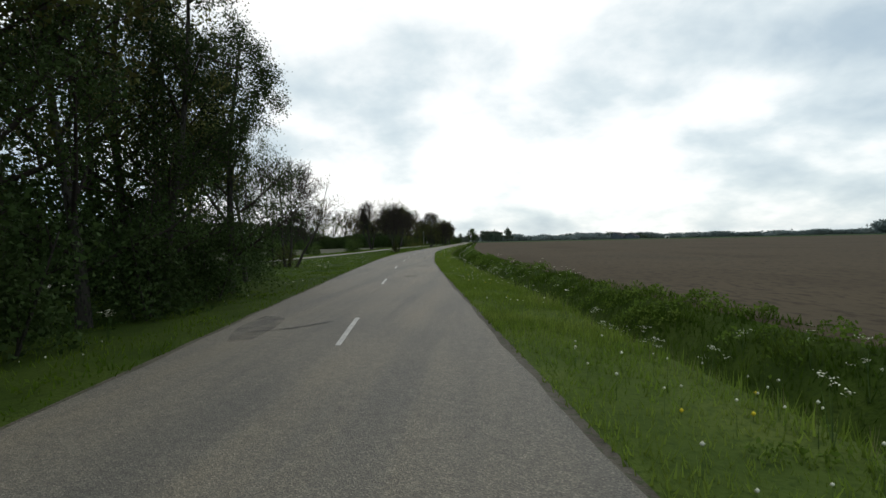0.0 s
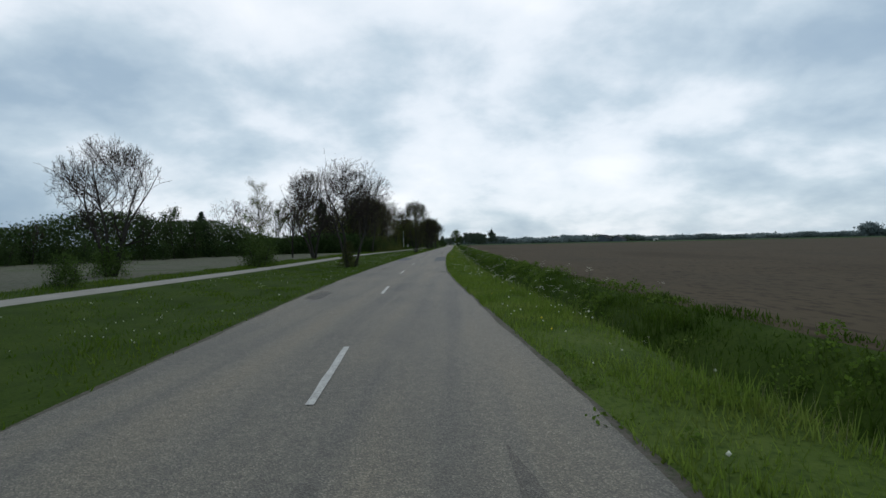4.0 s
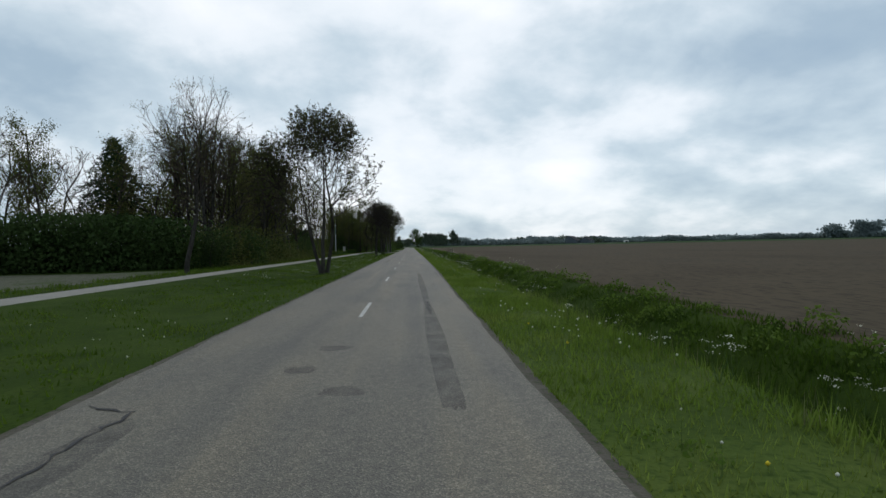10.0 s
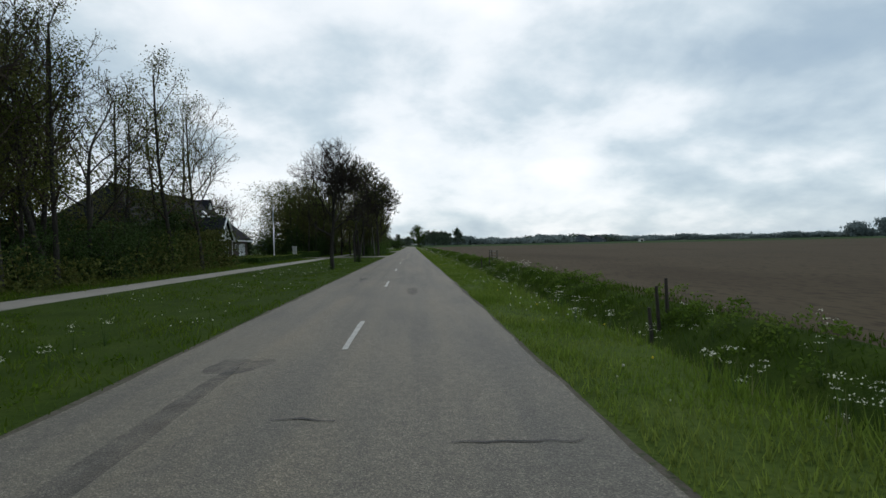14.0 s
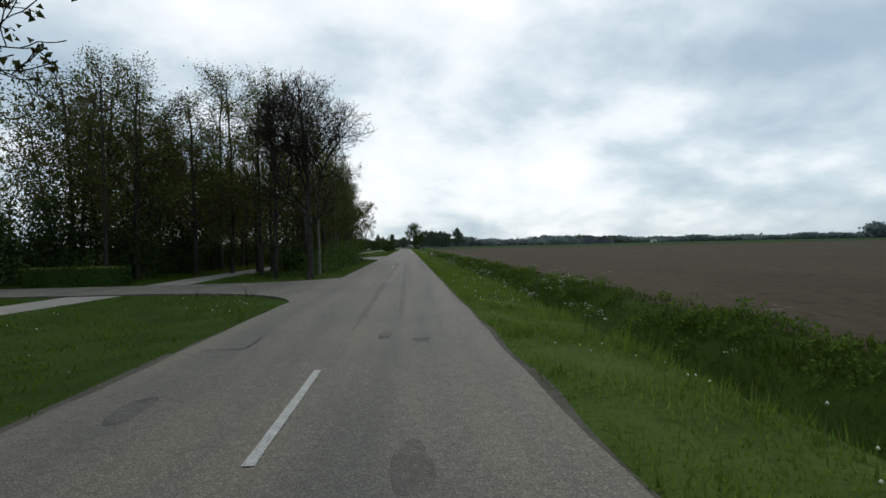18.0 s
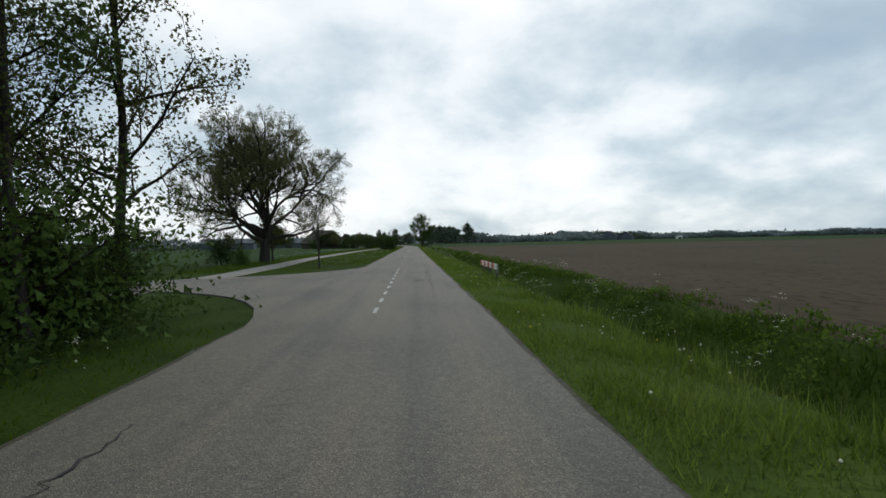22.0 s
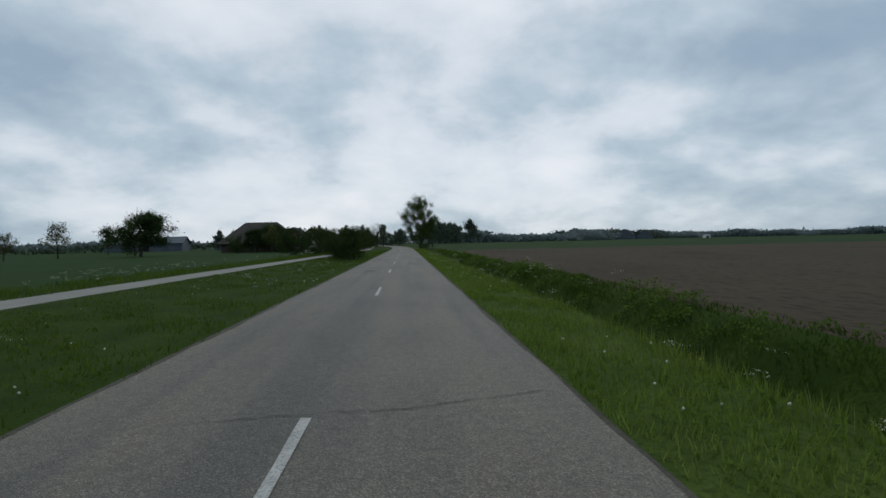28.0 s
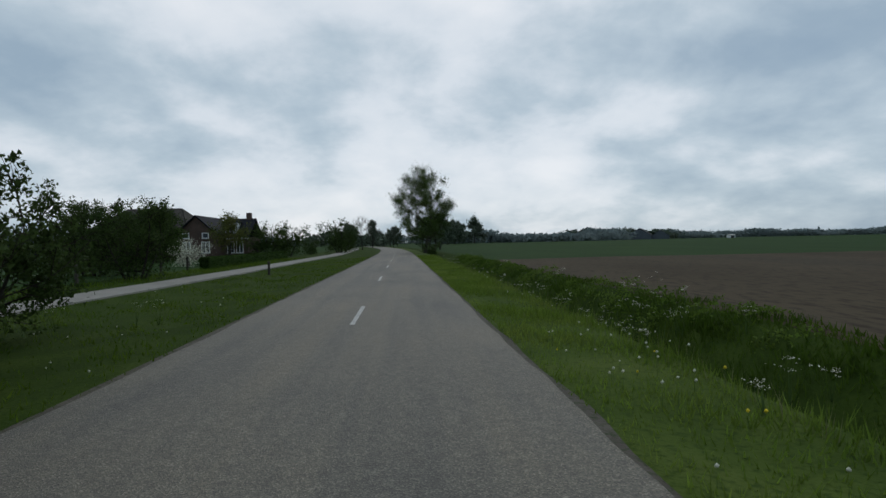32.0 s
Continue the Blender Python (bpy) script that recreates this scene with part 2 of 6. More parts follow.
M_FILM = stain_mat("worn_stain", 0.10, 0.36)
M_FILM_FAINT = stain_mat("tyre_track_film", 0.04, 0.20)
M_PAINT_FAINT = mat("faded_road_paint", [(0.17, 0.16, 0.145), (0.24, 0.23, 0.21)], 4, 0.85, 0.3, 90, fine=(0.13, 0.12, 0.105), fine_scale=22)
M_TAR = mat("tar_seal", [(0.022, 0.021, 0.021), (0.042, 0.040, 0.039)], 3, 0.7, 0.3, 60)
M_STAIN = mat("worn_asphalt", [(0.092, 0.088, 0.084), (0.125, 0.119, 0.111)], 1.0, 0.9, 0.4, 70, fine=(0.07, 0.067, 0.063), fine_scale=60)
M_PAINT = mat("road_paint", [(0.36, 0.35, 0.315), (0.52, 0.505, 0.455)], 6, 0.8, 0.3, 90, fine=(0.22, 0.21, 0.20), fine_scale=38)
M_PATH = mat("path_concrete", [(0.21, 0.195, 0.168), (0.27, 0.25, 0.218)], 0.8, 0.9, 0.3, 40, fine=(0.22, 0.205, 0.18), fine_scale=30)
M_GRASS = mat("verge_turf", [(0.047, 0.073, 0.014), (0.064, 0.093, 0.018), (0.080, 0.106, 0.023)], 0.7, 0.95, 0.9, 25, fine=(0.034, 0.057, 0.011), fine_scale=14, gloss=0.04)
# mown turf's own dark plus the left-hand vignette; stands for ditch shade too
M_TURF_DIMMED = mat("dimmed_turf", [(0.024, 0.042, 0.006), (0.034, 0.056, 0.008), (0.045, 0.067, 0.011)], 0.7, 0.95, 0.9, 25, fine=(0.020, 0.036, 0.006), fine_scale=14, gloss=0.04)
# blades left of the road: darker mown green, vignette included in the colour
M_BLADE_DIMMED = mat("dimmed_left_blades", [(0.056, 0.100, 0.010), (0.078, 0.126, 0.014), (0.100, 0.142, 0.022)], 0.5, 0.75, island=0.28, through_light=0.5, gloss=0.04)
M_SOIL = mat("field_soil", [(0.058, 0.0440, 0.0275), (0.077, 0.0595, 0.0375), (0.065, 0.0520, 0.0345)], 0.09, 0.95, 0.9, 5, fine=(0.042, 0.0325, 0.0210), fine_scale=5, stretch=(1, 0.35, 1), gloss=0.04)
M_CROP = mat("green_crop", [(0.020, 0.044, 0.010), (0.030, 0.060, 0.014)], 0.12, 0.95, 0.8, 8, fine=(0.024, 0.045, 0.014), fine_scale=3, stretch=(1, 0.3, 1), gloss=0.04)
M_PLOT = mat("weedy_plot", [(0.085, 0.085, 0.06), (0.115, 0.11, 0.085), (0.075, 0.09, 0.045)], 0.25, 0.95, 0.8, 8, fine=(0.05, 0.06, 0.03), fine_scale=4, gloss=0.04)
M_MUD = mat("edge_dirt", [(0.065, 0.055, 0.042), (0.10, 0.088, 0.068)], 2.0, 0.95, 0.8, 30, fine=(0.04, 0.05, 0.02), fine_scale=12)
M_BLADE = mat("grass_blades", [(0.098, 0.152, 0.022), (0.130, 0.190, 0.029), (0.168, 0.214, 0.045)], 0.5, 0.75, island=0.32, through_light=0.5, gloss=0.04)
M_STALK = mat("pale_grass_stalks", [(0.13, 0.14, 0.06), (0.19, 0.18, 0.09)], 2.0, 0.8, island=0.3, through_light=0.3, gloss=0.04)
M_WEED = mat("broad_weed_leaves", [(0.066, 0.112, 0.016), (0.098, 0.154, 0.024), (0.120, 0.168, 0.034)], 0.4, 0.7, island=0.35, through_light=0.45, gloss=0.04)
# darker than the verge blades: dense growth, plus the bank's self-shadow as colour
M_DITCH = mat("ditch_grass", [(0.034, 0.064, 0.008), (0.052, 0.090, 0.011), (0.072, 0.108, 0.017)], 0.6, 0.75, island=0.3, through_light=0.45, gloss=0.04)
M_WHITE = mat("white_petals", [(0.50, 0.49, 0.37), (0.66, 0.64, 0.50)], 5, 0.8, island=0.2)
M_YELLOW = mat("yellow_petals", [(0.62, 0.46, 0.02), (0.75, 0.56, 0.03)], 5, 0.8)
M_STEM = mat("plant_stems", [(0.055, 0.09, 0.025), (0.08, 0.12, 0.04)], 5, 0.8, island=0.3, gloss=0.04)
M_BARK = mat("grey_bark", [(0.034, 0.030, 0.025), (0.054, 0.048, 0.040), (0.066, 0.062, 0.050)], 3, 0.9, 0.8, 30, fine=(0.022, 0.019, 0.016), fine_scale=25, stretch=(1, 1, 0.3), per_object=0.2, gloss=0.04)
M_BARK_PALE = mat("pale_bark", [(0.13, 0.12, 0.10), (0.19, 0.18, 0.155), (0.10, 0.10, 0.075)], 3, 0.9, 0.8, 30, fine=(0.06, 0.055, 0.045), fine_scale=22, stretch=(1, 1, 0.3))
M_TWIG = mat("twigs", [(0.026, 0.021, 0.018), (0.044, 0.036, 0.030)], 2, 0.9, per_object=0.25, gloss=0.04)
M_TWIG_BROWN = mat("brown_twigs", [(0.050, 0.038, 0.029), (0.078, 0.060, 0.046)], 2, 0.9, per_object=0.25, gloss=0.04)
M_BUD = mat("unfolding_leaves", [(0.050, 0.058, 0.018), (0.076, 0.080, 0.026)], 1.5, 0.7, island=0.4, through_light=0.3, gloss=0.04)
M_LEAF_OLIVE = mat("olive_leaves", [(0.058, 0.072, 0.018), (0.088, 0.100, 0.026), (0.105, 0.100, 0.034)], 0.35, 0.65, island=0.4, per_object=0.3, through_light=0.35, gloss=0.04)
M_LEAF_GREEN = mat("green_leaves", [(0.044, 0.078, 0.015), (0.068, 0.108, 0.024), (0.082, 0.122, 0.032)], 0.5, 0.6, island=0.4, per_object=0.25, through_light=0.35, gloss=0.04)
M_LEAF_DARK = mat("dark_leaves", [(0.028, 0.050, 0.014), (0.048, 0.074, 0.022)], 0.6, 0.6, island=0.4, per_object=0.25, through_light=0.25, gloss=0.04)
M_LEAF_WILLOW = mat("willow_leaves", [(0.084, 0.092, 0.034), (0.124, 0.126, 0.052)], 0.5, 0.6, island=0.35, through_light=0.45, gloss=0.04)
M_LEAF_THORN = mat("hawthorn_leaves", [(0.038, 0.062, 0.016), (0.062, 0.092, 0.026)], 0.6, 0.6, island=0.4, through_light=0.35, gloss=0.04)
M_NEEDLE = mat("spruce_needles", [(0.014, 0.030, 0.012), (0.026, 0.048, 0.020)], 0.8, 0.7, island=0.4, through_light=0.1, gloss=0.04)
# green of far trees, lightened and greyed to carry the haze of distance
M_HAZE_GREEN = mat("haze_green_foliage", [(0.075, 0.10, 0.065), (0.095, 0.12, 0.08), (0.11, 0.125, 0.09)], 0.05, 0.9, island=0.3, gloss=0.04)
# aerial haze is put into this pale blue-grey leaf colour
M_HAZE_BLUE = mat("haze_blue_foliage", [(0.17, 0.21, 0.20), (0.20, 0.24, 0.235)], 0.03, 0.9, island=0.10, through_light=0.5, gloss=0.04)
M_BRICK = mat("brick", [(0.085, 0.056, 0.043), (0.125, 0.08, 0.06)], 1.5, 0.9, 0.5, 30, fine=(0.09, 0.075, 0.065), fine_scale=12)
M_BRICK_DARK = mat("dark_brick", [(0.075, 0.058, 0.048), (0.11, 0.085, 0.07)], 1.5, 0.9, 0.5, 30, fine=(0.06, 0.05, 0.045), fine_scale=12)
M_TILE = mat("dark_roof_tiles", [(0.010, 0.011, 0.014), (0.018, 0.019, 0.023)], 0.8, 0.75, 0.2, 20, per_object=0.15, gloss=0.08)
M_THATCH = mat("dark_thatch", [(0.040, 0.036, 0.030), (0.062, 0.054, 0.044)], 0.8, 0.95, 0.8, 20, stretch=(1, 1, 0.3))
M_TRIM = mat("white_trim", [(0.70, 0.70, 0.68), (0.80, 0.80, 0.78)], 2, 0.5)
M_GALV = mat("galvanised_steel", [(0.13, 0.125, 0.115), (0.20, 0.195, 0.185)], 6, 0.6, metal=0.4)
M_WOOD = mat("weathered_wood", [(0.10, 0.085, 0.065), (0.16, 0.14, 0.11)], 4, 0.9, 0.6, 30, stretch=(1, 1, 0.2))
M_DARKWOOD = mat("dark_post_wood", [(0.035, 0.03, 0.025), (0.06, 0.05, 0.04)], 4, 0.9, 0.6, 30)
M_RED = mat("faded_red_paint", [(0.46, 0.07, 0.03), (0.56, 0.10, 0.045)], 3, 0.6, fine=(0.38, 0.06, 0.03), fine_scale=12)
M_WHITEBOARD = mat("white_board_paint", [(0.66, 0.65, 0.60), (0.76, 0.75, 0.71)], 3, 0.6, fine=(0.5, 0.48, 0.42), fine_scale=10)
M_HEDGE = mat("hedge_leaves", [(0.035, 0.065, 0.014), (0.058, 0.095, 0.022)], 1.2, 0.7, island=0.4, through_light=0.2, gloss=0.04)
M_HEDGE_TOP = mat("young_hedge_leaves", [(0.14, 0.175, 0.035), (0.19, 0.215, 0.05)], 1.5, 0.7, island=0.35, through_light=0.25, gloss=0.04)
M_STONE = mat("pale_stone", [(0.30, 0.29, 0.26), (0.40, 0.39, 0.35)], 2, 0.9, 0.4, 20)
M_BARN = mat("grey_sheeting", [(0.075, 0.09, 0.105), (0.10, 0.115, 0.13)], 0.4, 0.6)
M_BARN_ROOF = mat("blue_grey_roof_sheets", [(0.030, 0.052, 0.068), (0.042, 0.066, 0.082)], 0.5, 0.55)
# near-black that paints the shade inside barn doorways and the letter slot
M_OPENING_SHADE = mat("opening_shade", [(0.02, 0.02, 0.02), (0.03, 0.03, 0.03)], 2, 0.9)


def glass_mat():
    m = bpy.data.materials.new("window_glass")
    m.use_nodes = True
    b = m.node_tree.nodes["Principled BSDF"]
    b.inputs["Base Color"].default_value = (0.03, 0.035, 0.04, 1)
    b.inputs["Roughness"].default_value = 0.05
    return m


M_GLASS = glass_mat()


# ---- mesh helpers ----
def mesh_of(name, verts, faces, material):
    me = bpy.data.meshes.new(name)
    me.from_pydata(verts, [], faces)
    for m in (material if isinstance(material, list) else [material]):
        me.materials.append(m)
    return me


def arrays_mesh(name, co, corners, material):
    """A mesh from arrays: co (n, 3) and corners (f, k)."""
    me = bpy.data.meshes.new(name)
    f, k = corners.shape
    me.vertices.add(len(co))
    me.vertices.foreach_set("co", np.ascontiguousarray(co, np.float32).ravel())
    me.loops.add(f * k)
    me.loops.foreach_set("vertex_index", np.ascontiguousarray(corners, np.int32).ravel())
    me.polygons.add(f)
    me.polygons.foreach_set("loop_start", np.arange(0, f * k, k, dtype=np.int32))
    me.update(calc_edges=True)
    me.materials.append(material)
    return me


def child(name, me, parent, label=""):
    ob = new(name, me)
    ob.parent = parent
    return tagged(ob, label)


def part(name, bm, material, parent, label=""):
    me = bpy.data.meshes.new(name)
    bm.to_mesh(me)
    bm.free()
    me.materials.append(material)
    return child(name, me, parent, label)


def add_box(bm, x0, x1, y0, y1, z0, z1, bevel=0.0):
    r = bmesh.ops.create_cube(bm, size=1.0, matrix=Matrix.Translation(((x0 + x1) / 2, (y0 + y1) / 2, (z0 + z1) / 2)) @ Matrix.Diagonal((x1 - x0, y1 - y0, z1 - z0, 1)))
    if bevel:
        es = list({e for v in r["verts"] for e in v.link_edges})
        bmesh.ops.bevel(bm, geom=es, offset=bevel, segments=1, affect="EDGES")


def box(name, x0, x1, y0, y1, z0, z1, material, parent, label="", bevel=0.0):
    bm = bmesh.new()
    add_box(bm, x0, x1, y0, y1, z0, z1, bevel)
    return part(name, bm, material, parent, label)


def add_rod(bm, a, b, r, sides=8, r2=None):
    a, b = Vector(a), Vector(b)
    d = b - a
    m = Matrix.Translation((a + b) / 2) @ d.to_track_quat("Z", "Y").to_matrix().to_4x4()
    bmesh.ops.create_cone(bm, cap_ends=True, segments=sides, radius1=r, radius2=r if r2 is None else r2, depth=d.length, matrix=m)


def rod(name, a, b, r, material, parent, label="", sides=8, r2=None):
    bm = bmesh.new()
    add_rod(bm, a, b, r, sides, r2)
    return part(name, bm, material, parent, label)


def empty(name, x=0, y=0, z=0, turn=0.0):
    e = new(name)
    e.matrix_basis = pose(x, y, z, 0, 0, turn)
    return e


# ---- plan: centre line, cross section ----
CY = np.array([-80, 0, 12.6, 25, 37.8, 44, 57, 69.7, 76, 89, 101.7, 114, 124, 136, 470, 500, 530, 560, 600, 700], float)
CX = np.array([18.75, 8.36, 6.80, 5.32, 3.90, 3.23, 2.02, 1.15, 0.82, 0.46, 0.26, 0.10, 0.04, 0.0, 0.0, -0.15, -0.9, -2.4, -5.5, -17], float)
_fy = np.arange(-80, 700.1, 2.0)
_fx = np.interp(_fy, CY, CX)
for _ in range(3):
    _fx[2:-2] = (_fx[:-4] + 2 * _fx[1:-3] + 3 * _fx[2:-2] + 2 * _fx[3:-1] + _fx[4:]) / 9


def centre(y):
    y = np.asarray(y, float)
    return np.interp(y, _fy, _fx) + np.where(y < -80, (-80 - y) * 0.128, 0) + np.where(y > 700, (700 - y) * 0.11, 0)


ROAD_L, ROAD_R = -2.47, 2.62
PROFILE_V = np.array([-3000, -60, -30, -16, -12.6, -9.2, -7.6, -5.4, -3.4, -2.7, -2.47, 2.62, 2.9, 3.8, 4.65, 5.0, 5.5, 6.4, 7.0, 7.7, 8.4, 9.6, 30, 3000], float)
PROFILE_Z = np.array([0.0, 0.0, 0.0, 0.02, 0.0, 0.02, -0.10, -0.20, -0.05, 0.0, 0.0, 0.0, 0.0, -0.02, -0.06, -0.50, -0.98, -1.05, -0.62, -0.16, -0.08, -0.10, -0.08, -0.08], float)


def road_left(y):
    return np.interp(y, (0, 230, 260, 290, 325, 342, 365), (ROAD_L, ROAD_L, -2.3, -2.3, -2.3, -2.3, -2.45))


def road_right(y):
    return np.interp(y, (0, 40, 48, 58, 70, 80, 120, 138, 165, 210, 240, 300, 376), (2.5, 2.56, 2.68, 2.82, 2.7, 2.48, 2.38, 2.38, 2.6, 2.67, 2.58, 2.58, 2.55))


def bump_at(x, y):
    x, y = np.asarray(x, float), np.asarray(y, float)
    return 0.035 * np.sin(0.9 * x + 0.31 * y) * np.sin(0.47 * y + 1.3) + 0.03 * np.sin(1.7 * y + 2.1 * x)


def ground_z(x, y):
    v = np.asarray(x, float) - centre(y)
    z = np.interp(v, PROFILE_V, PROFILE_Z)
    # the ditch is piped under the field entrance and under the side road
    for y0, half in ((230.2, 3.2), (309.2, 2.6)):
        k = np.clip(1 - (np.abs(np.asarray(y, float) - y0) - half) / 1.5, 0, 1)
        z = np.where((v > 4) & (v < 8.5), z * (1 - 0.93 * k), z)
    flat = 1.0
    # the verge rises to meet the driveway and the side road
    for y0, half in ((253.6, 4.5), (308.5, 9.0)):
        k = np.clip(1 - (np.abs(np.asarray(y, float) - y0) - half) / 4.0, 0, 1)
        z = np.where((v < -2.4) & (v > -80), z * (1 - k) - 0.03 * k, z)
        flat = flat * np.where(v < -2.4, 1 - k, 1)
    flat = flat * np.clip((np.abs(np.asarray(x, float) - path_mid(y)) - 1.1) / 0.9, 0, 1)
    amp = np.clip((np.abs(v) - 2.6) / 0.8, 0, 1) * flat * np.clip((60 - np.abs(v)) / 20, 0, 1)
    return z + bump_at(x, y) * amp


# bicycle path: middle line and half width
PY = np.array([-120, 0, 45, 91, 125, 140, 160, 183, 221, 259, 300, 323, 346, 380, 420, 448, 500, 560, 640], float)
PX = np.array([6, -7.5, -10.6, -10.2, -12.0, -12.4, -12.0, -11.3, -10.7, -10.2, -9.6, -9.3, -10.7, -10.75, -10.0, -9.2, -8.9, -11.5, -18], float)
_py = np.arange(-120, 640.1, 4.0)
_px = np.interp(_py, PY, PX)
for _ in range(4):
    _px[1:-1] = (_px[:-2] + 2 * _px[1:-1] + _px[2:]) / 4


def path_mid(y):
    return np.interp(y, _py, _px)


PATH_HALF = 0.93



# ---- ground, road, path ----
def build_ground():
    ys = np.concatenate([[-1500, -700, -300, -150], np.arange(-80, 560, 2.5), np.arange(560, 900, 20), [950, 1100, 1400, 1900, 2600, 3500]])
    vs = np.concatenate([[-3000, -1200, -500, -250, -140, -90, -70, -50, -44, -38, -32, -27, -22, -18, -15.5], np.arange(-14, -2.5, 0.9), [-2.6, -2.4, -2.3, 0, 2.36, 2.5, 2.64, 2.9, 3.4, 3.9, 4.3, 4.65, 4.9, 5.2, 5.5, 5.8, 6.15, 6.5, 6.75, 7.0, 7.35, 7.7, 8.05, 8.4, 9.0, 9.6, 12, 16, 22, 30, 45, 70, 110, 200, 400, 900, 1600, 3000]])
    Y, V = np.meshgrid(ys, vs, indexing="ij")
    fade = np.clip((400 - np.abs(V)) / 300, 0, 1)
    X = V + centre(Y) * fade
    Z = np.where(np.abs(V) < 380, ground_z(X, Y), -0.06)
    under = (V > road_left(Y) + 0.02) & (V < road_right(Y) - 0.02)
    Z = np.where(under, -0.06, Z)
    n, m = len(ys), len(vs)
    idx = np.arange(n * m).reshape(n, m)
    quads = np.stack([idx[:-1, :-1], idx[:-1, 1:], idx[1:, 1:], idx[1:, :-1]], -1).reshape(-1, 4)
    me = arrays_mesh("ground", np.stack([X, Y, Z], -1).reshape(-1, 3), quads, M_GRASS)
    for m_ in (M_SOIL, M_CROP, M_PLOT, M_MUD, M_TURF_DIMMED):
        me.materials.append(m_)
    yc = (Y[:-1, :-1] + Y[1:, 1:]) / 2
    vc = (V[:-1, :-1] + V[1:, 1:]) / 2
    which = np.zeros(yc.shape, np.int32)
    # left of the road: turf with the vignette in its colour
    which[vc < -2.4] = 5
    # ditch hollow: darker turf paints in the shade below the brink
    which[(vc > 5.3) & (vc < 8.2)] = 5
    which[(vc > 8.2) & (yc < 466)] = 1
    which[(vc > 8.2) & (yc >= 466)] = 2
    which[(vc < -15) & (yc > 40) & (yc < 168) & (vc > -60)] = 3
    which[(vc < -14.5) & (yc > 330)] = 2
    rl, rr = road_left(yc), road_right(yc)
    which[(vc > rr - 0.06) & (vc < rr + 0.09) | (vc < rl + 0.03) & (vc > rl - 0.09)] = 4
    me.polygons.foreach_set("material_index", which.ravel())
    ob = new("ground", me)
    tagged(ob, "flat polder ground with grass verges, ditch and ploughed brown field", "ground", kind="structure")


build_ground()


def ribbon(name, ys, left, right, z, material, parent=None, label=""):
    """A strip along the road between two offset functions of y (offsets in world x)."""
    cols = np.stack([left, (2 * left + right) / 3, (left + 2 * right) / 3, right], 1)
    zz = np.asarray(z, float).reshape(-1, 1) * np.ones((1, 4))
    n = len(ys)
    co = np.stack([cols, np.repeat(ys[:, None], 4, 1), zz], -1).reshape(-1, 3)
    idx = np.arange(n * 4).reshape(n, 4)
    quads = np.stack([idx[:-1, :-1], idx[:-1, 1:], idx[1:, 1:], idx[1:, :-1]], -1).reshape(-1, 4)
    me = arrays_mesh(name, co, quads, material)
    ob = new(name, me)
    if parent:
        ob.parent = parent
    return tagged(ob, label)


def wobble(y, a, seed):
    return a * (np.sin(1.9 * y + seed) * 0.5 + np.sin(4.7 * y + 2 * seed) * 0.3 + np.sin(0.6 * y + 3 * seed) * 0.6)


def build_road():
    ys = np.arange(-80, 700.1, 0.7)
    c = centre(ys)
    left = c + road_left(ys) + wobble(ys, 0.04, 1.0)
    right = c + road_right(ys) + wobble(ys, 0.035, 2.0)
    rd = ribbon("road", ys, left, right, 0.02 + 0 * ys, M_ROAD)
    tagged(rd, "worn grey asphalt country road with patches and centre dashes", "road", kind="structure")
    # the sides of the asphalt
    for side, sgn, seed in ((left, -1, 1), (right, 1, 2)):
        co = np.concatenate([np.stack([side, ys, np.full_like(ys, 0.02)], 1), np.stack([side + sgn * 0.06, ys, np.full_like(ys, -0.07)], 1)])
        n = len(ys)
        i = np.arange(n - 1)
        q = np.stack([i, i + 1, i + 1 + n, i + n], 1)
        if sgn > 0:
            q = q[:, ::-1]
        child("road_edge", arrays_mesh("road_edge", co, q, M_ASPHALT), rd)
    return rd


road = build_road()


def build_shoulder(sgn, seed):
    """Crumbled earth and grit where the asphalt meets the verge."""
    rng = np.random.default_rng(seed)
    ys = np.arange(-80, 560, 0.45)
    edge = centre(ys) + (road_right(ys) if sgn > 0 else road_left(ys))
    wide = 0.05 + 0.09 * (0.5 + 0.5 * np.sin(0.31 * ys + seed)) * (0.5 + 0.5 * np.sin(1.7 * ys)) + rng.uniform(0, 0.03, len(ys))
    gap = (ys > 246) & (ys < 260) | (ys > 293) & (ys < 322)
    wide = np.where(gap & (sgn < 0), 0.02, wide)
    inner, outer = edge - sgn * 0.05, edge + sgn * wide
    zi, zo = np.full_like(ys, 0.012), np.maximum(ground_z(outer, ys), -0.05) + 0.006
    n = len(ys)
    co = np.concatenate([np.stack([inner, ys, zi], 1), np.stack([(inner + outer) / 2, ys, np.maximum((zi + zo) / 2, ground_z((inner + outer) / 2, ys) + 0.006)], 1), np.stack([outer, ys, zo], 1)])
    i = np.arange(n - 1)
    q = np.concatenate([np.stack([i, i + n, i + n + 1, i + 1], 1), np.stack([i + n, i + 2 * n, i + 2 * n + 1, i + n + 1], 1)])
    child("road_shoulder", arrays_mesh("road_shoulder", co, q if sgn > 0 else q[:, ::-1], M_MUD), road, "strip of crumbled grey-brown earth")


build_shoulder(1, 3)
build_shoulder(-1, 4)
RZ = 0.02


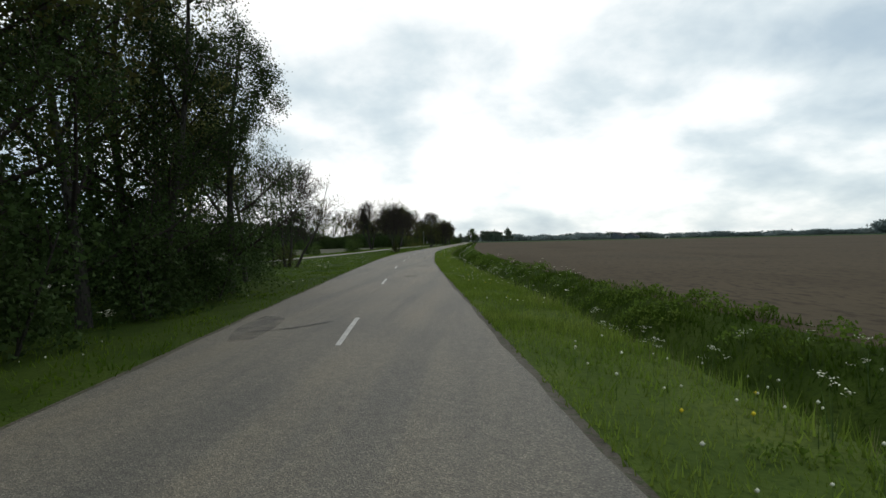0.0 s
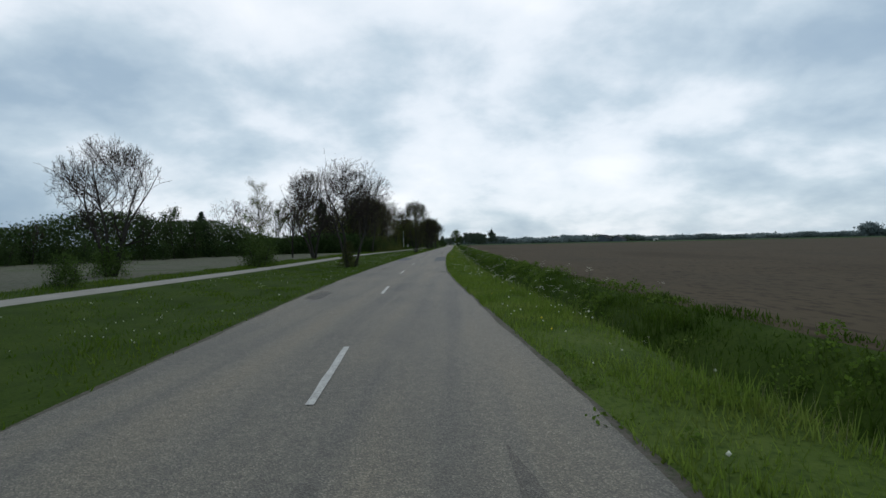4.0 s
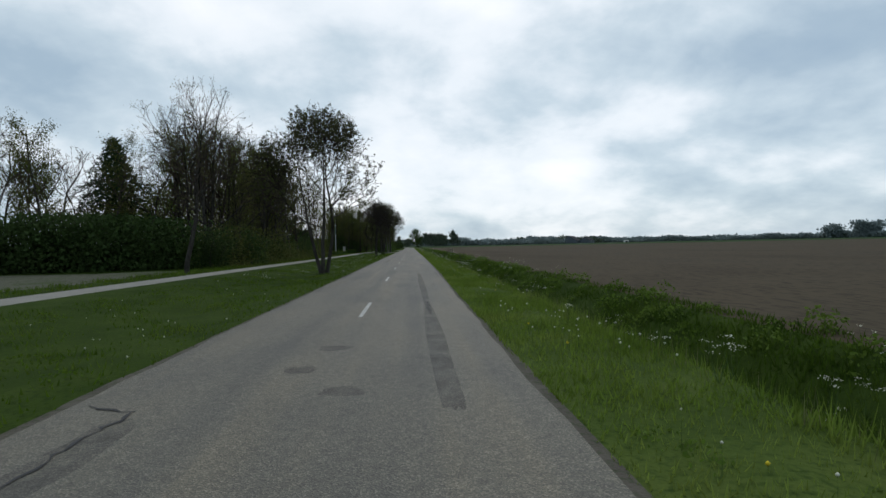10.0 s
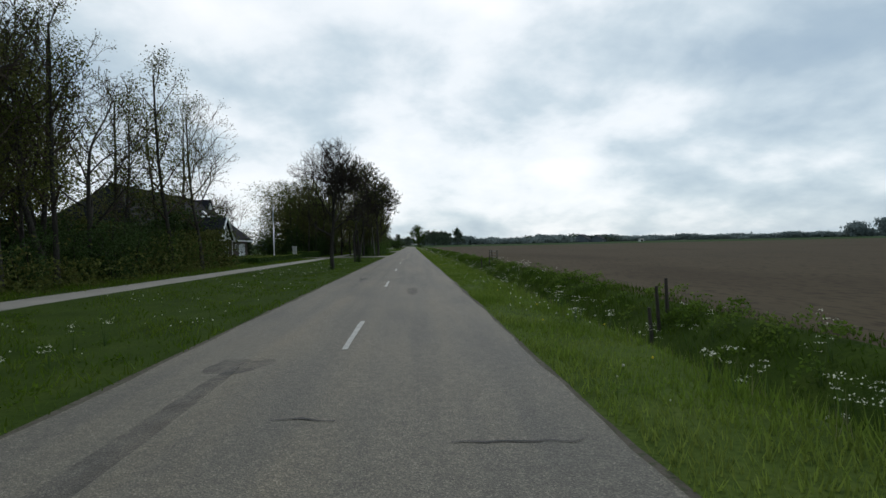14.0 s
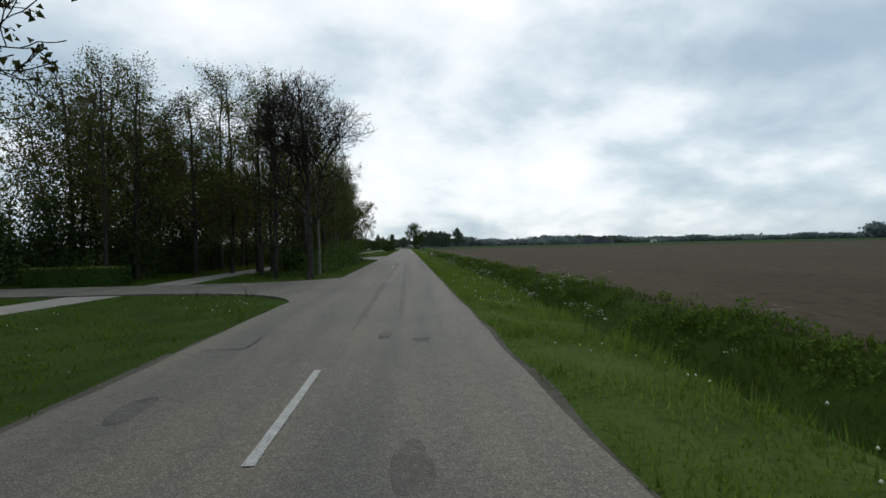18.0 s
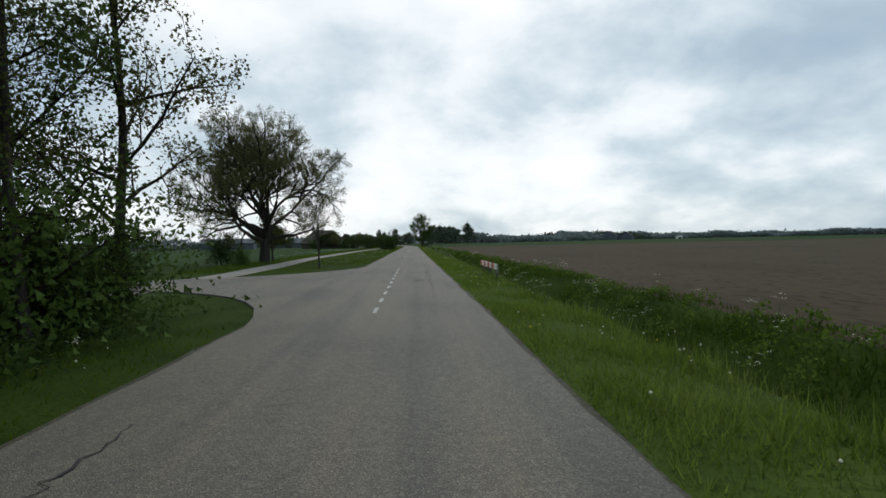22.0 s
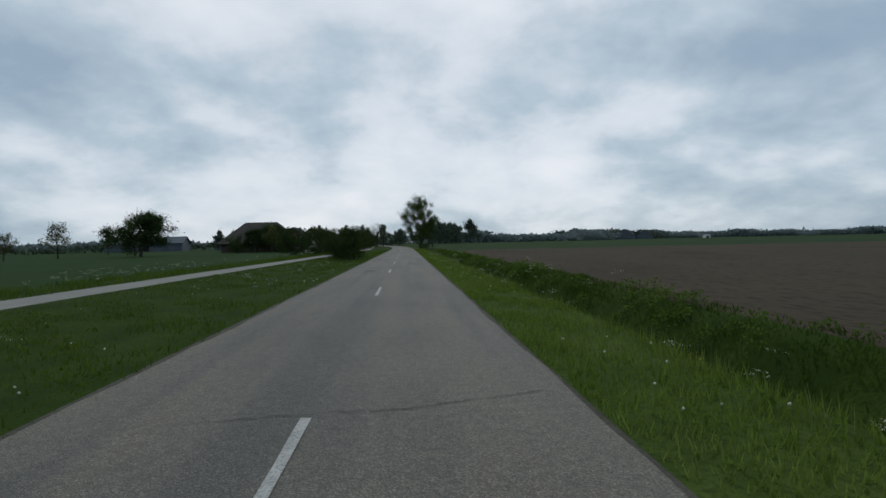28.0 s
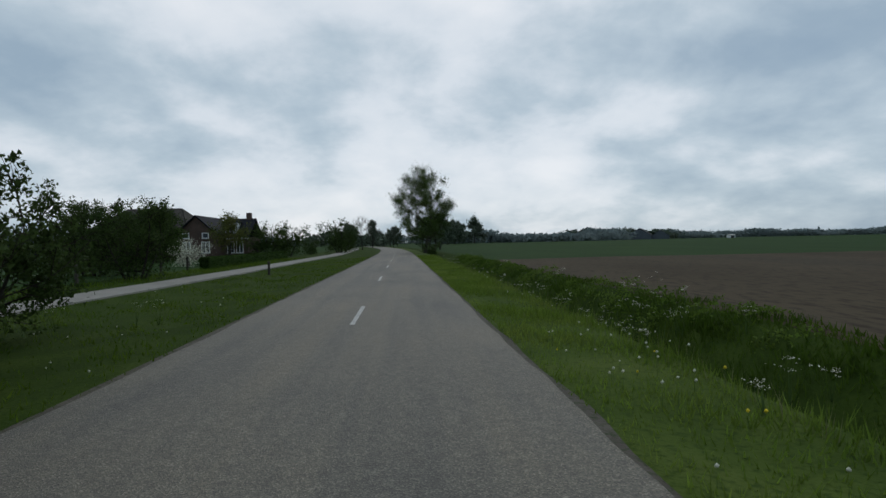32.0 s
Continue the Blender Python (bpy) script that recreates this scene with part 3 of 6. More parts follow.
def road_quad(name, v0, v1, y0, y1, material, z=0.004, label="", ragged=0.0, seed=0, cut=0.0):
    """A flat mark that follows the road, with an uneven outline."""
    rng = np.random.default_rng(seed + 17)
    k = max(2, int(abs(y1 - y0) / 0.45) + 1)
    ys = np.linspace(y0, y1, k)
    c = centre(ys)
    a = c + v0 + rng.normal(0, ragged, k)
    b = c + v1 + rng.normal(0, ragged, k)
    if cut:
        sh = np.sin(np.linspace(0.12, 0.88, k) * np.pi) ** 0.5
        mid = (a + b) / 2
        a, b = mid + (a - mid) * sh, mid + (b - mid) * sh
    return ribbon(name, ys, a, b, RZ + z + 0 * ys, material, road, label)


def blob(name, v0, v1, y0, y1, seed, material, lift, rough=0.17):
    """A worn spot with an irregular rounded outline."""
    rng = np.random.default_rng(seed)
    n = 40
    a = np.linspace(0, 2 * np.pi, n, endpoint=False)
    r = 1 + sum(rng.normal(0, rough / k) * np.sin(k * a + rng.uniform(0, 6.28)) for k in range(2, 9))
    sq = 1 / np.maximum(np.abs(np.cos(a)), np.abs(np.sin(a))) ** 0.3
    ym = (y0 + y1) / 2 + np.sin(a) * sq * r * (y1 - y0) / 2
    vm = (v0 + v1) / 2 + np.cos(a) * sq * r * (v1 - v0) / 2
    vm = np.clip(vm, ROAD_L + 0.05, ROAD_R - 0.05)
    me = mesh_of(name, [(float(v + centre(y)), float(y), RZ + lift) for v, y in zip(vm, ym)], [tuple(range(n))], material)
    child(name, me, road)


# centre dashes: three metres long, twelve apart; short and close at the side road
k_ = 0
for k in range(-5, 52):
    far = 11.07 + 12 * k - float(np.interp(12 * k, (0, 60, 90, 320, 360), (0, 0.4, 0.65, 0.65, 0.4)))
    if 239 < far < 270 or 284 < far < 324:
        continue
    if 370 < far < 371:
        far -= 2.1
    off = float(np.interp(far, (12, 34, 45, 56, 80, 92, 125, 170, 200), (0, -0.03, 0.12, 0.12, 0, -0.07, -0.09, -0.07, 0.0)))
    road_quad("centre_dash", off - 0.075, off + 0.02, far - (1.6 if 368 < far < 369 else 3.0), far, M_PAINT_FAINT if 333 < far < 336 else M_PAINT, 0.008, ragged=0.004, seed=k)
for k in range(3, 13):
    y = 289.55 + 2.2 * k
    road_quad("centre_dash", 0.04, 0.14, y, y + 1.0, M_PAINT, 0.008, ragged=0.006, seed=k + 90)
for k in range(-1, 2):
    y = 308.3 + 2.2 * k
    road_quad("edge_dash", -2.36, -2.26, y, y + 1.0, M_PAINT_FAINT, 0.014, ragged=0.008, seed=k + 190)
# newer asphalt, worn spots, cracks filled with tar
for v0, v1, y0, y1 in ((1.31, 2.40, 100.4, 115.1), (-2.44, -1.35, 103.2, 113.5)):
    road_quad("repair_patch", v0, v1, y0, y1, M_PATCH, 0.004, ragged=0.01, seed=int(y0))
SPOTS = ((1.72, 1.95, 48.5, 54.5), (1.66, 1.88, 171.6, 173.0), (0.42, 0.8, 50.3, 51), (0.3, 0.5, 53.5, 54), (-1.5, -1.15, 45, 45.8), (-1.4, -1.1, 48.6, 49), (1.9, 2.2, 45.8, 46.2), (0.6, 0.85, 240.6, 241.4), (1.2, 1.5, 240.2, 240.6), (1.0, 1.3, 234.8, 235.8), (-1.75, -1.45, 236.5, 237.4), (0.0, 0.2, 242, 256), (0.88, 1.02, 243, 257), (-1.78, -1.4, 84.8, 86.8), (-0.03, 0.42, 82.7, 83.1), (-1.7, -1.3, 83.6, 83.9), (2.1, 2.42, 80.2, 81.0),
         (-0.6, 0.3, 130.35, 130.75), (0.3, 0.52, 130.4, 130.8), (0.02, 0.5, 133.1, 133.5), (-0.62, -0.19, 134.2, 134.6), (-0.41, 0.08, 135.6, 136.0), (-0.65, 0.5, 179.4, 180.9), (-2.05, -1.4, 176.2, 176.45), (0.05, 0.3, 175.3, 175.8), (-1.5, -1.2, 180, 186.5), (-0.68, -0.25, 207.85, 208.15), (1.38, 1.85, 98.4, 98.8), (1.36, 1.62, 94.7, 95.8), (-2.1, -1.85, 95.7, 95.95), (-1.8, -1.6, 98.2, 98.45), (2.0, 2.3, 93.1, 93.4),
         (0.1, 0.45, 229.9, 230.4), (1.1, 1.6, 233.3, 234.2), (0.7, 1.3, 24, 25), (-2.2, -1.5, 8.5, 11.5), (1.4, 2.1, 34, 34.8), (-1.85, -1.4, 130.8, 132.6), (-0.5, 0.0, 305.8, 306.4), (1.0, 1.4, 305.9, 306.6),
         (0.8, 1.15, 196, 198.6), (1.52, 1.78, 303.5, 314.5), (0.04, 0.22, 257, 269), (0.06, 0.24, 268, 281), (0.87, 1.02, 258, 278), (1.29, 1.58, 131.9, 142), (1.33, 1.56, 140, 158),
         (-1.43, -1.27, 329.2, 330.1), (-1.7, -1.0, 186, 187), (-1.5, -1.18, 203.8, 205.2), (-2.3, -1.7, 66, 69), (0.3, 0.9, 350, 351), (-1.5, -0.8, 393, 394.4), (1.0, 1.5, 403, 404))
for i, (v0, v1, y0, y1) in enumerate(SPOTS):
    blob("worn_patch", v0, v1, y0, y1, int(y0 * 10), M_FILM_FAINT if y1 - y0 > 8 and y0 > 240 else M_FILM, 0.004 + 0.0004 * (i % 8))
blob("asphalt_patch", 1.9, 2.45, 42.4, 42.85, 77, M_STAIN, 0.0045, 0.2)
blob("pothole_repair", 1.89, 2.23, 327.05, 327.55, 31, M_TAR, 0.008, 0.1)
blob("pothole_repair", -0.02, 0.38, 333.2, 333.8, 35, M_TAR, 0.006)


def tar_line(pts, w, seed):
    rng = np.random.default_rng(seed)
    vs, fs = [], []
    jog = 0.006 if seed == 0 else 0.028
    pts = [Vector((p[0] + float(centre(p[1])), p[1], RZ + 0.009)) for p in pts]
    fine_pts = []
    for a, b in zip(pts, pts[1:]):
        n = max(2, int((b - a).length / 0.13))
        fine_pts += [a.lerp(b, i / n) for i in range(n)]
    fine_pts.append(pts[-1])
    for i, p in enumerate(fine_pts):
        d = (fine_pts[min(i + 1, len(fine_pts) - 1)] - fine_pts[max(i - 1, 0)]).normalized()
        s = Vector((d.y, -d.x, 0)) * w * rng.uniform(0.15, 1.45)
        o = Vector((rng.normal(0, jog), rng.normal(0, jog), 0))
        vs += [p + o - s, p + o + s]
        if i:
            fs.append((2 * i - 2, 2 * i - 1, 2 * i + 1, 2 * i))
    child("tar_crack", mesh_of("tar_crack", vs, fs, M_TAR), road)


CRACKS = (([(-1.56, 205), (-1.53, 208), (-1.57, 211), (-1.54, 213.5), (-1.56, 216.5)], 0.02), ([(-1.56, 216.5), (-1.55, 222), (-1.52, 226), (-1.5, 229.8)], 0.018), ([(-1.63, 279.6), (-1.45, 282.8)], 0.028), ([(-1.45, 282.8), (-1.5, 289)], 0.012), ([(-2.16, 278.9), (-1.72, 278.7)], 0.02), ([(-2.04, 240), (-1.43, 240.1), (-1.44, 241.3)], 0.02), ([(-1.9, 9.4), (-1.2, 9.7), (-0.5, 10.6)], 0.03),
          ([(0.6, 121.2), (1.9, 121.4), (2.4, 121.4)], 0.015), ([(0.5, 126.3), (2.4, 126.8)], 0.015), ([(-2.3, 146.5), (-1.7, 146.6)], 0.02), ([(-2.3, 146.6), (-2.0, 152)], 0.02),
          ([(-1.75, 128.4), (-1.75, 130.8), (-1.69, 132.8)], 0.018), ([(-2.29, 133.07), (-1.69, 132.8)], 0.02), ([(-2.26, 161.9), (-1.62, 161.9)], 0.02), ([(-2.41, 155), (-2.4, 160.5)], 0.03), ([(2.36, 154), (2.4, 158.6)], 0.03),
          ([(-0.92, 375.26), (0.47, 375.36), (1.44, 375.4), (2.43, 375.5)], 0.007), ([(1.6, 381.6), (1.44, 375.4)], 0.004), ([(-0.42, 381.6), (-0.2, 381.9), (0.0, 382.3)], 0.026), ([(-0.3, 382.2), (0.0, 382.9)], 0.02), ([(-1.3, 368.5), (-0.2, 368.7), (0.9, 368.7), (2.4, 369.2)], 0.007), ([(-2.3, 371), (-0.92, 375.26)], 0.005),
          ([(-0.27, 264.6), (0.06, 264.86)], 0.03), ([(0.2, 318.5), (2.3, 318.8)], 0.012), ([(1.27, 183.5), (2.48, 183.4)], 0.012), ([(-0.32, 184.2), (0.29, 184.1)], 0.015), ([(0.19, 195), (1.3, 194.6)], 0.012), ([(1.43, 92), (1.48, 94), (1.42, 96.8)], 0.010), ([(0.9, 172.9), (2.5, 173.2)], 0.015), ([(1.55, 297), (1.63, 304)], 0.008), ([(-2.3, 258.5), (-1.7, 259.3)], 0.025),
          ([(0.0, 332.7), (0.09, 330.4), (0.18, 329.4), (0.12, 328.5), (0.09, 328.0), (0.1, 327.6), (0.36, 327.44), (0.76, 327.44), (1.15, 327.63)], 0.014), ([(0.36, 327.44), (0.3, 326.2), (0.4, 325)], 0.010),
          ([(-0.39, 334.3), (0.04, 334.2), (0.35, 334.9)], 0.02), ([(-0.2, 334.0), (0.1, 333.4), (0.5, 333.5)], 0.02), ([(-1.4, 327.6), (-1.38, 330.3), (-1.24, 331.4)], 0.010), ([(1.5, 329), (1.4, 333)], 0.006), ([(2.38, 78.6), (2.42, 80.4)], 0.03), ([(2.35, 100), (2.3, 103)], 0.02), ([(-1.27, 199.0), (-1.30, 202.0), (-1.28, 204.2)], 0.02), ([(-2.35, 210.2), (-1.55, 210.15), (-1.2, 210.4)], 0.010))
for i, (pts, w) in enumerate(CRACKS):
    tar_line(pts, w, i)


def build_path():
    ys = np.arange(-120, 640.1, 1.5)
    mid = path_mid(ys)
    l = mid - PATH_HALF + wobble(ys, 0.03, 4)
    r = mid + PATH_HALF + wobble(ys, 0.03, 5)
    zc = ground_z(mid, ys)
    zs = np.maximum(np.maximum(ground_z(l, ys), ground_z(r, ys)), zc) + 0.008
    zs = np.convolve(np.pad(zs, 2, mode="edge"), np.ones(5) / 5, "valid")
    ob = ribbon("bicycle_path", ys, l, r, zs + 0.005, M_PATH)
    tagged(ob, "narrow pale concrete bicycle path beside the road", "path", kind="structure")
    i, n = np.arange(len(ys) - 1), len(ys)
    for side, sgn in ((l, -1), (r, 1)):
        co = np.concatenate([np.stack([side, ys, zs + 0.005], 1), np.stack([side + sgn * 0.03, ys, zs - 0.12], 1)])
        q = np.stack([i, i + 1, i + 1 + n, i + n], 1)
        child("path_edge", arrays_mesh("path_edge", co, q[:, ::-1] if sgn > 0 else q, M_PATH), ob)


build_path()


def flat_area(name, outline, z, material, label):
    bm = bmesh.new()
    top = [bm.verts.new((x, y, z)) for x, y in outline]
    bm.faces.new(top)
    r = bmesh.ops.extrude_face_region(bm, geom=bm.faces[:])
    bmesh.ops.translate(bm, vec=(0, 0, -0.12), verts=[e for e in r["geom"] if isinstance(e, bmesh.types.BMVert)])
    bmesh.ops.recalc_face_normals(bm, faces=bm.faces[:])
    me = bpy.data.meshes.new(name)
    bm.to_mesh(me)
    bm.free()
    me.materials.append(material)
    return tagged(new(name, me), label, "road", kind="structure")


def curve_pts(a, b, c, n=8):
    """Points of a bow from a to c, pulled to b."""
    out = []
    for i in range(n + 1):
        t = i / n
        out.append(tuple((1 - t) ** 2 * a[j] + 2 * t * (1 - t) * b[j] + t * t * c[j] for j in (0, 1)))
    return out


flat_area("driveway", curve_pts((-2.2, 246.5), (-2.6, 250.9), (-8, 251.7)) + [(-26, 252.2), (-26, 256.4)] + curve_pts((-8.8, 256.7), (-3.4, 256.6), (-2.2, 259.8)), 0.028, M_ROAD, "asphalt driveway joining the road")
flat_area("side_road", curve_pts((-2.2, 294.0), (-3.2, 302.5), (-10, 304.5)) + [(-70, 307), (-70, 312)] + curve_pts((-12, 310.5), (-3.5, 311.7), (-2.2, 321.0)), 0.024, M_ROAD, "asphalt side road with a wide flared mouth")



# ---- trees ----
def tube_mesh(name, tubes, material):
    vs, fs = [], []
    for pts, rad, sides in tubes:
        base = len(vs)
        n = len(pts)
        for i, (p, r) in enumerate(zip(pts, rad)):
            d = (pts[min(i + 1, n - 1)] - pts[max(i - 1, 0)])
            d.normalize()
            u = d.orthogonal().normalized()
            w = d.cross(u)
            for s in range(sides):
                a = 2 * math.pi * s / sides
                q = p + (u * math.cos(a) + w * math.sin(a)) * r
                vs.append((q.x, q.y, q.z))
            if i:
                for s in range(sides):
                    t = (s + 1) % sides
                    fs.append((base + (i - 1) * sides + s, base + (i - 1) * sides + t, base + i * sides + t, base + i * sides + s))
    me = mesh_of(name, vs, fs, material)
    me.polygons.foreach_set("use_smooth", [True] * len(fs))
    return me


def leaf_mesh(name, places, size, rng, material, droop=0.0, slim=0.5, single=False):
    """Small pointed leaves at the places given; single: one triangle each, for trees further off."""
    P = np.asarray(places, float)
    n = len(P)
    d = rng.normal(0, 1, (n, 3))
    d[:, 2] -= droop
    d /= np.linalg.norm(d, axis=1)[:, None]
    e = rng.normal(0, 1, (n, 3))
    e -= d * (e * d).sum(1)[:, None]
    e /= np.linalg.norm(e, axis=1)[:, None]
    s = (size * rng.uniform(0.6, 1.35, n))[:, None]
    if single:
        co = np.empty((n, 3, 3))
        co[:, 0] = P - d * s * 0.2
        co[:, 1] = P + d * s * 0.6 + e * s * slim * 0.75
        co[:, 2] = P + d * s * 0.6 - e * s * slim * 0.75
        return arrays_mesh(name, co.reshape(-1, 3), np.arange(n * 3).reshape(n, 3), material)
    co = np.empty((n, 4, 3))
    co[:, 0] = P
    co[:, 1] = P + d * s * 0.5 + e * s * slim * 0.5
    co[:, 2] = P + d * s
    co[:, 3] = P + d * s * 0.5 - e * s * slim * 0.5
    return arrays_mesh(name, co.reshape(-1, 3), np.arange(n * 4).reshape(n, 4), material)


def grow(rng, p, d, L, r, lev, cfg, tubes, tips, limb=0):
    n = max(2, int(L / cfg["seg"][lev]))
    pts, rad = [p.copy()], [r]
    wob, up = cfg["wobble"][lev], cfg["up"][lev]
    end = cfg["taper"][lev]
    for i in range(n):
        d = (d + Vector(rng.normal(0, wob, 3)) + Vector((0, 0, up))).normalized()
        p = p + d * (L / n)
        pts.append(p.copy())
        rad.append(max(r * (1 - (1 - end) * (i + 1) / n), cfg["thin"]))
    tubes.append((pts, rad, cfg["sides"][lev], lev, limb))
    if lev + 1 < cfg["levels"]:
        kids = cfg["kids"][lev]
        az = rng.uniform(0, 6.28)
        for j in range(kids):
            f = cfg["start"][lev] + (1 - cfg["start"][lev]) * (j + rng.uniform(0.1, 0.95)) / kids
            f = min(f, 0.999)
            i = int(f * n)
            q = pts[i].lerp(pts[i + 1], f * n - i)
            dd = (pts[i + 1] - pts[i]).normalized()
            az += 2.4 + rng.normal(0, 0.4)
            spread = radians(cfg["spread"][lev] * rng.uniform(0.7, 1.3))
            u = dd.orthogonal().normalized()
            side = Matrix.Rotation(az, 3, dd) @ u
            cd = (dd * math.cos(spread) + side * math.sin(spread)).normalized()
            cl = L * cfg["ratio"][lev] * rng.uniform(0.7, 1.2) * (1.0 - cfg["shrink"][lev] * f)
            cr = max(rad[i] * cfg["rratio"][lev], cfg["thin"])
            grow(rng, q, cd, cl, cr, lev + 1, cfg, tubes, tips, len(tubes) if lev == 0 else limb)
    if lev >= cfg["levels"] - 2:
        tips.append((pts, lev))


def fork_tree(rng, height, width, stems, trunk_r, cfg):
    """A leader with limbs that curve upward, each bearing boughs, sprays and short twigs, all kept inside a rounded crown; gives tubes and tips as grow() does."""
    o = dict(clear=0.28, limbs=13, top=0.92, low=66, high=22, middle=0.58, wander=0.06, gaps=(0.37, 0.28, 0.19), share=(0.68, 0.58, 0.5), up=(0.03, 0.045, 0.08, 0.14), wob=(0.12, 0.16, 0.18, 0.2), step=(0.34, 0.24, 0.16, 0.12), first=(0.22, 0.15, 0.12), limb_r=0.55, length=9.0, fade=0.45, fat=0.013)
    o.update(cfg["fork"])
    thin = cfg["thin"]
    zc = height * o["middle"]
    tubes, tips = [], []
    phase = rng.uniform(0, 6.28)

    def outside(p):
        a = math.atan2(p.y, p.x)
        k = 1 + 0.10 * math.sin(3 * a + phase) + 0.07 * math.sin(4.3 * p.z / height * 3.1 + 2 * a)
        c = (height - zc) if p.z > zc else zc - height * o["clear"] * 0.55
        return (p.x ** 2 + p.y ** 2) / (width / 2 * k) ** 2 + (p.z - zc) ** 2 / c ** 2 > 1

    def shoot(p, d, L, r, lev, limb):
        step = o["step"][lev - 1]
        n = max(2, int(math.ceil(L / step)))
        pts, rad = [p.copy()], [r]
        wob, up = o["wob"][lev - 1], o["up"][lev - 1]
        bend = Vector(rng.normal(0, wob * 0.35, 3))
        for i in range(n):
            d = (d + bend + Vector(rng.normal(0, wob, 3)) + Vector((0, 0, up))).normalized()
            p = p + d * (L / n)
            pts.append(p.copy())
            rad.append(max(r * (1 - 0.8 * (i + 1) / n), thin * (1.0 if lev < 3 else 0.8)))
            if outside(p) and (i > 0 or lev < 3) and rng.uniform() < 0.85:
                break
        short = n / (len(pts) - 1)
        n = len(pts) - 1
        if short > 1:
            rad = [max(r * (1 - 0.85 * i / n), thin * 0.8) for i in range(n + 1)]
        me = len(tubes) if lev == 1 else limb
        sides = 7 if r > 0.06 else 5 if r > 0.03 else 4 if r > 0.016 else 3
        tubes.append((pts, rad, sides, lev, me))
        if lev >= 3:
            tips.append((pts[-3:], 3))
        if lev > 3:
            return
        length = L / short
        gap = o["gaps"][lev - 1]
        s = length * o["first"][lev - 1] + rng.uniform(0, gap)
        side = rng.uniform(0, 6.28)
        while s < length * 0.98:
            f = s / length * n
            i = min(int(f), n - 1)
            q = pts[i].lerp(pts[i + 1], f - i)
            dd = (pts[i + 1] - pts[i]).normalized()
            side += 2.4 + rng.normal(0, 0.5)
            a = radians(44 + rng.normal(0, 9))
            u = Matrix.Rotation(side, 3, dd) @ dd.orthogonal().normalized()
            cl = o["share"][lev - 1] * (length - s + 0.22 * length) * rng.uniform(0.55, 1.25)
            if cl > 0.1:
                cr = max(min(rad[i] * 0.72, cl * o["fat"] + thin), thin * (1.0 if lev < 3 else 0.85))
                shoot(q, (dd * math.cos(a) + u * math.sin(a)).normalized(), cl, cr, lev + 1, me)
            s += gap * rng.uniform(0.6, 1.4)

    for sx, sy, lx, ly, hh in stems:
        top = height * hh * o["top"]
        d, p = Vector((lx, ly, 1)).normalized(), Vector((sx, sy, -0.15))
        pts = [p.copy()]
        while p.z < top and len(pts) < 90:
            d = (d + Vector(rng.normal(0, o["wander"], 3)) + Vector((0, 0, 0.02))).normalized()
            p = p + d * 0.35
            pts.append(p.copy())
        n = len(pts) - 1
        r0 = trunk_r * (0.55 + 0.45 * hh)
        end = 0.04 if o["top"] > 0.6 else 0.5
        rad = [max(r0 * (1 - (1 - end) * (i / n) ** 0.85), thin * 1.2) for i in range(n + 1)]
        tubes.append((pts, rad, 9, 0, 0))
        az = rng.uniform(0, 6.28)
        k = max(4, int(o["limbs"] * (0.5 + 0.5 * hh)))
        c0 = min(0.9, o["clear"] / o["top"])
        for j in range(k):
            g = min(0.99, (j + rng.uniform(0, 0.9)) / k)
            f = (c0 + (0.99 - c0) * g) * n
            i = min(int(f), n - 1)
            az += 2.4 + rng.normal(0, 0.35)
            lean = radians(o["low"] + (o["high"] - o["low"]) * g + rng.normal(0, 6))
            dd = Vector((math.sin(lean) * math.cos(az), math.sin(lean) * math.sin(az), math.cos(lean))) + Vector((lx, ly, 0)) * 0.6
            shoot(pts[i].lerp(pts[i + 1], f - i), dd.normalized(), o["length"] * rng.uniform(0.8, 1.1) * (1 - o["fade"] * g), max(rad[i] * o["limb_r"], 0.02), 1, 0)
    return tubes, tips


BASE = dict(levels=4, seg=(1.0, 0.9, 0.6, 0.5, 0.4), wobble=(0.05, 0.12, 0.16, 0.2, 0.22), up=(0.03, 0.05, 0.05, 0.05, 0.06), taper=(0.35, 0.25, 0.3, 0.4, 0.5), thin=0.008,
            sides=(9, 6, 4, 3, 3), kids=(8, 7, 7, 3, 0), start=(0.25, 0.2, 0.15, 0.2, 0), spread=(48, 45, 42, 40, 0), ratio=(0.62, 0.5, 0.42, 0.5, 0), shrink=(0.45, 0.5, 0.4, 0.3, 0), rratio=(0.55, 0.5, 0.5, 0.6, 0))


def fit_crown(tubes, pts, height, width):
    """Scales grown branches to the height and width wanted."""
    kz = height / pts[:, 2].max()
    kx = (width / 2) / np.percentile(np.hypot(pts[:, 0], pts[:, 1]), 97)
    kx = min(max(kx, 0.5), 2.2)
    for t in tubes:
        for p in t[0]:
            # widen or narrow the crown, but not the foot of the trunk
            f = 1 + (kx - 1) * min(1.0, max(0.0, p.z / (0.3 * height)))
            p.x, p.y = p.x * f, p.y * f
            p.z *= kz if p.z > 0 else 1


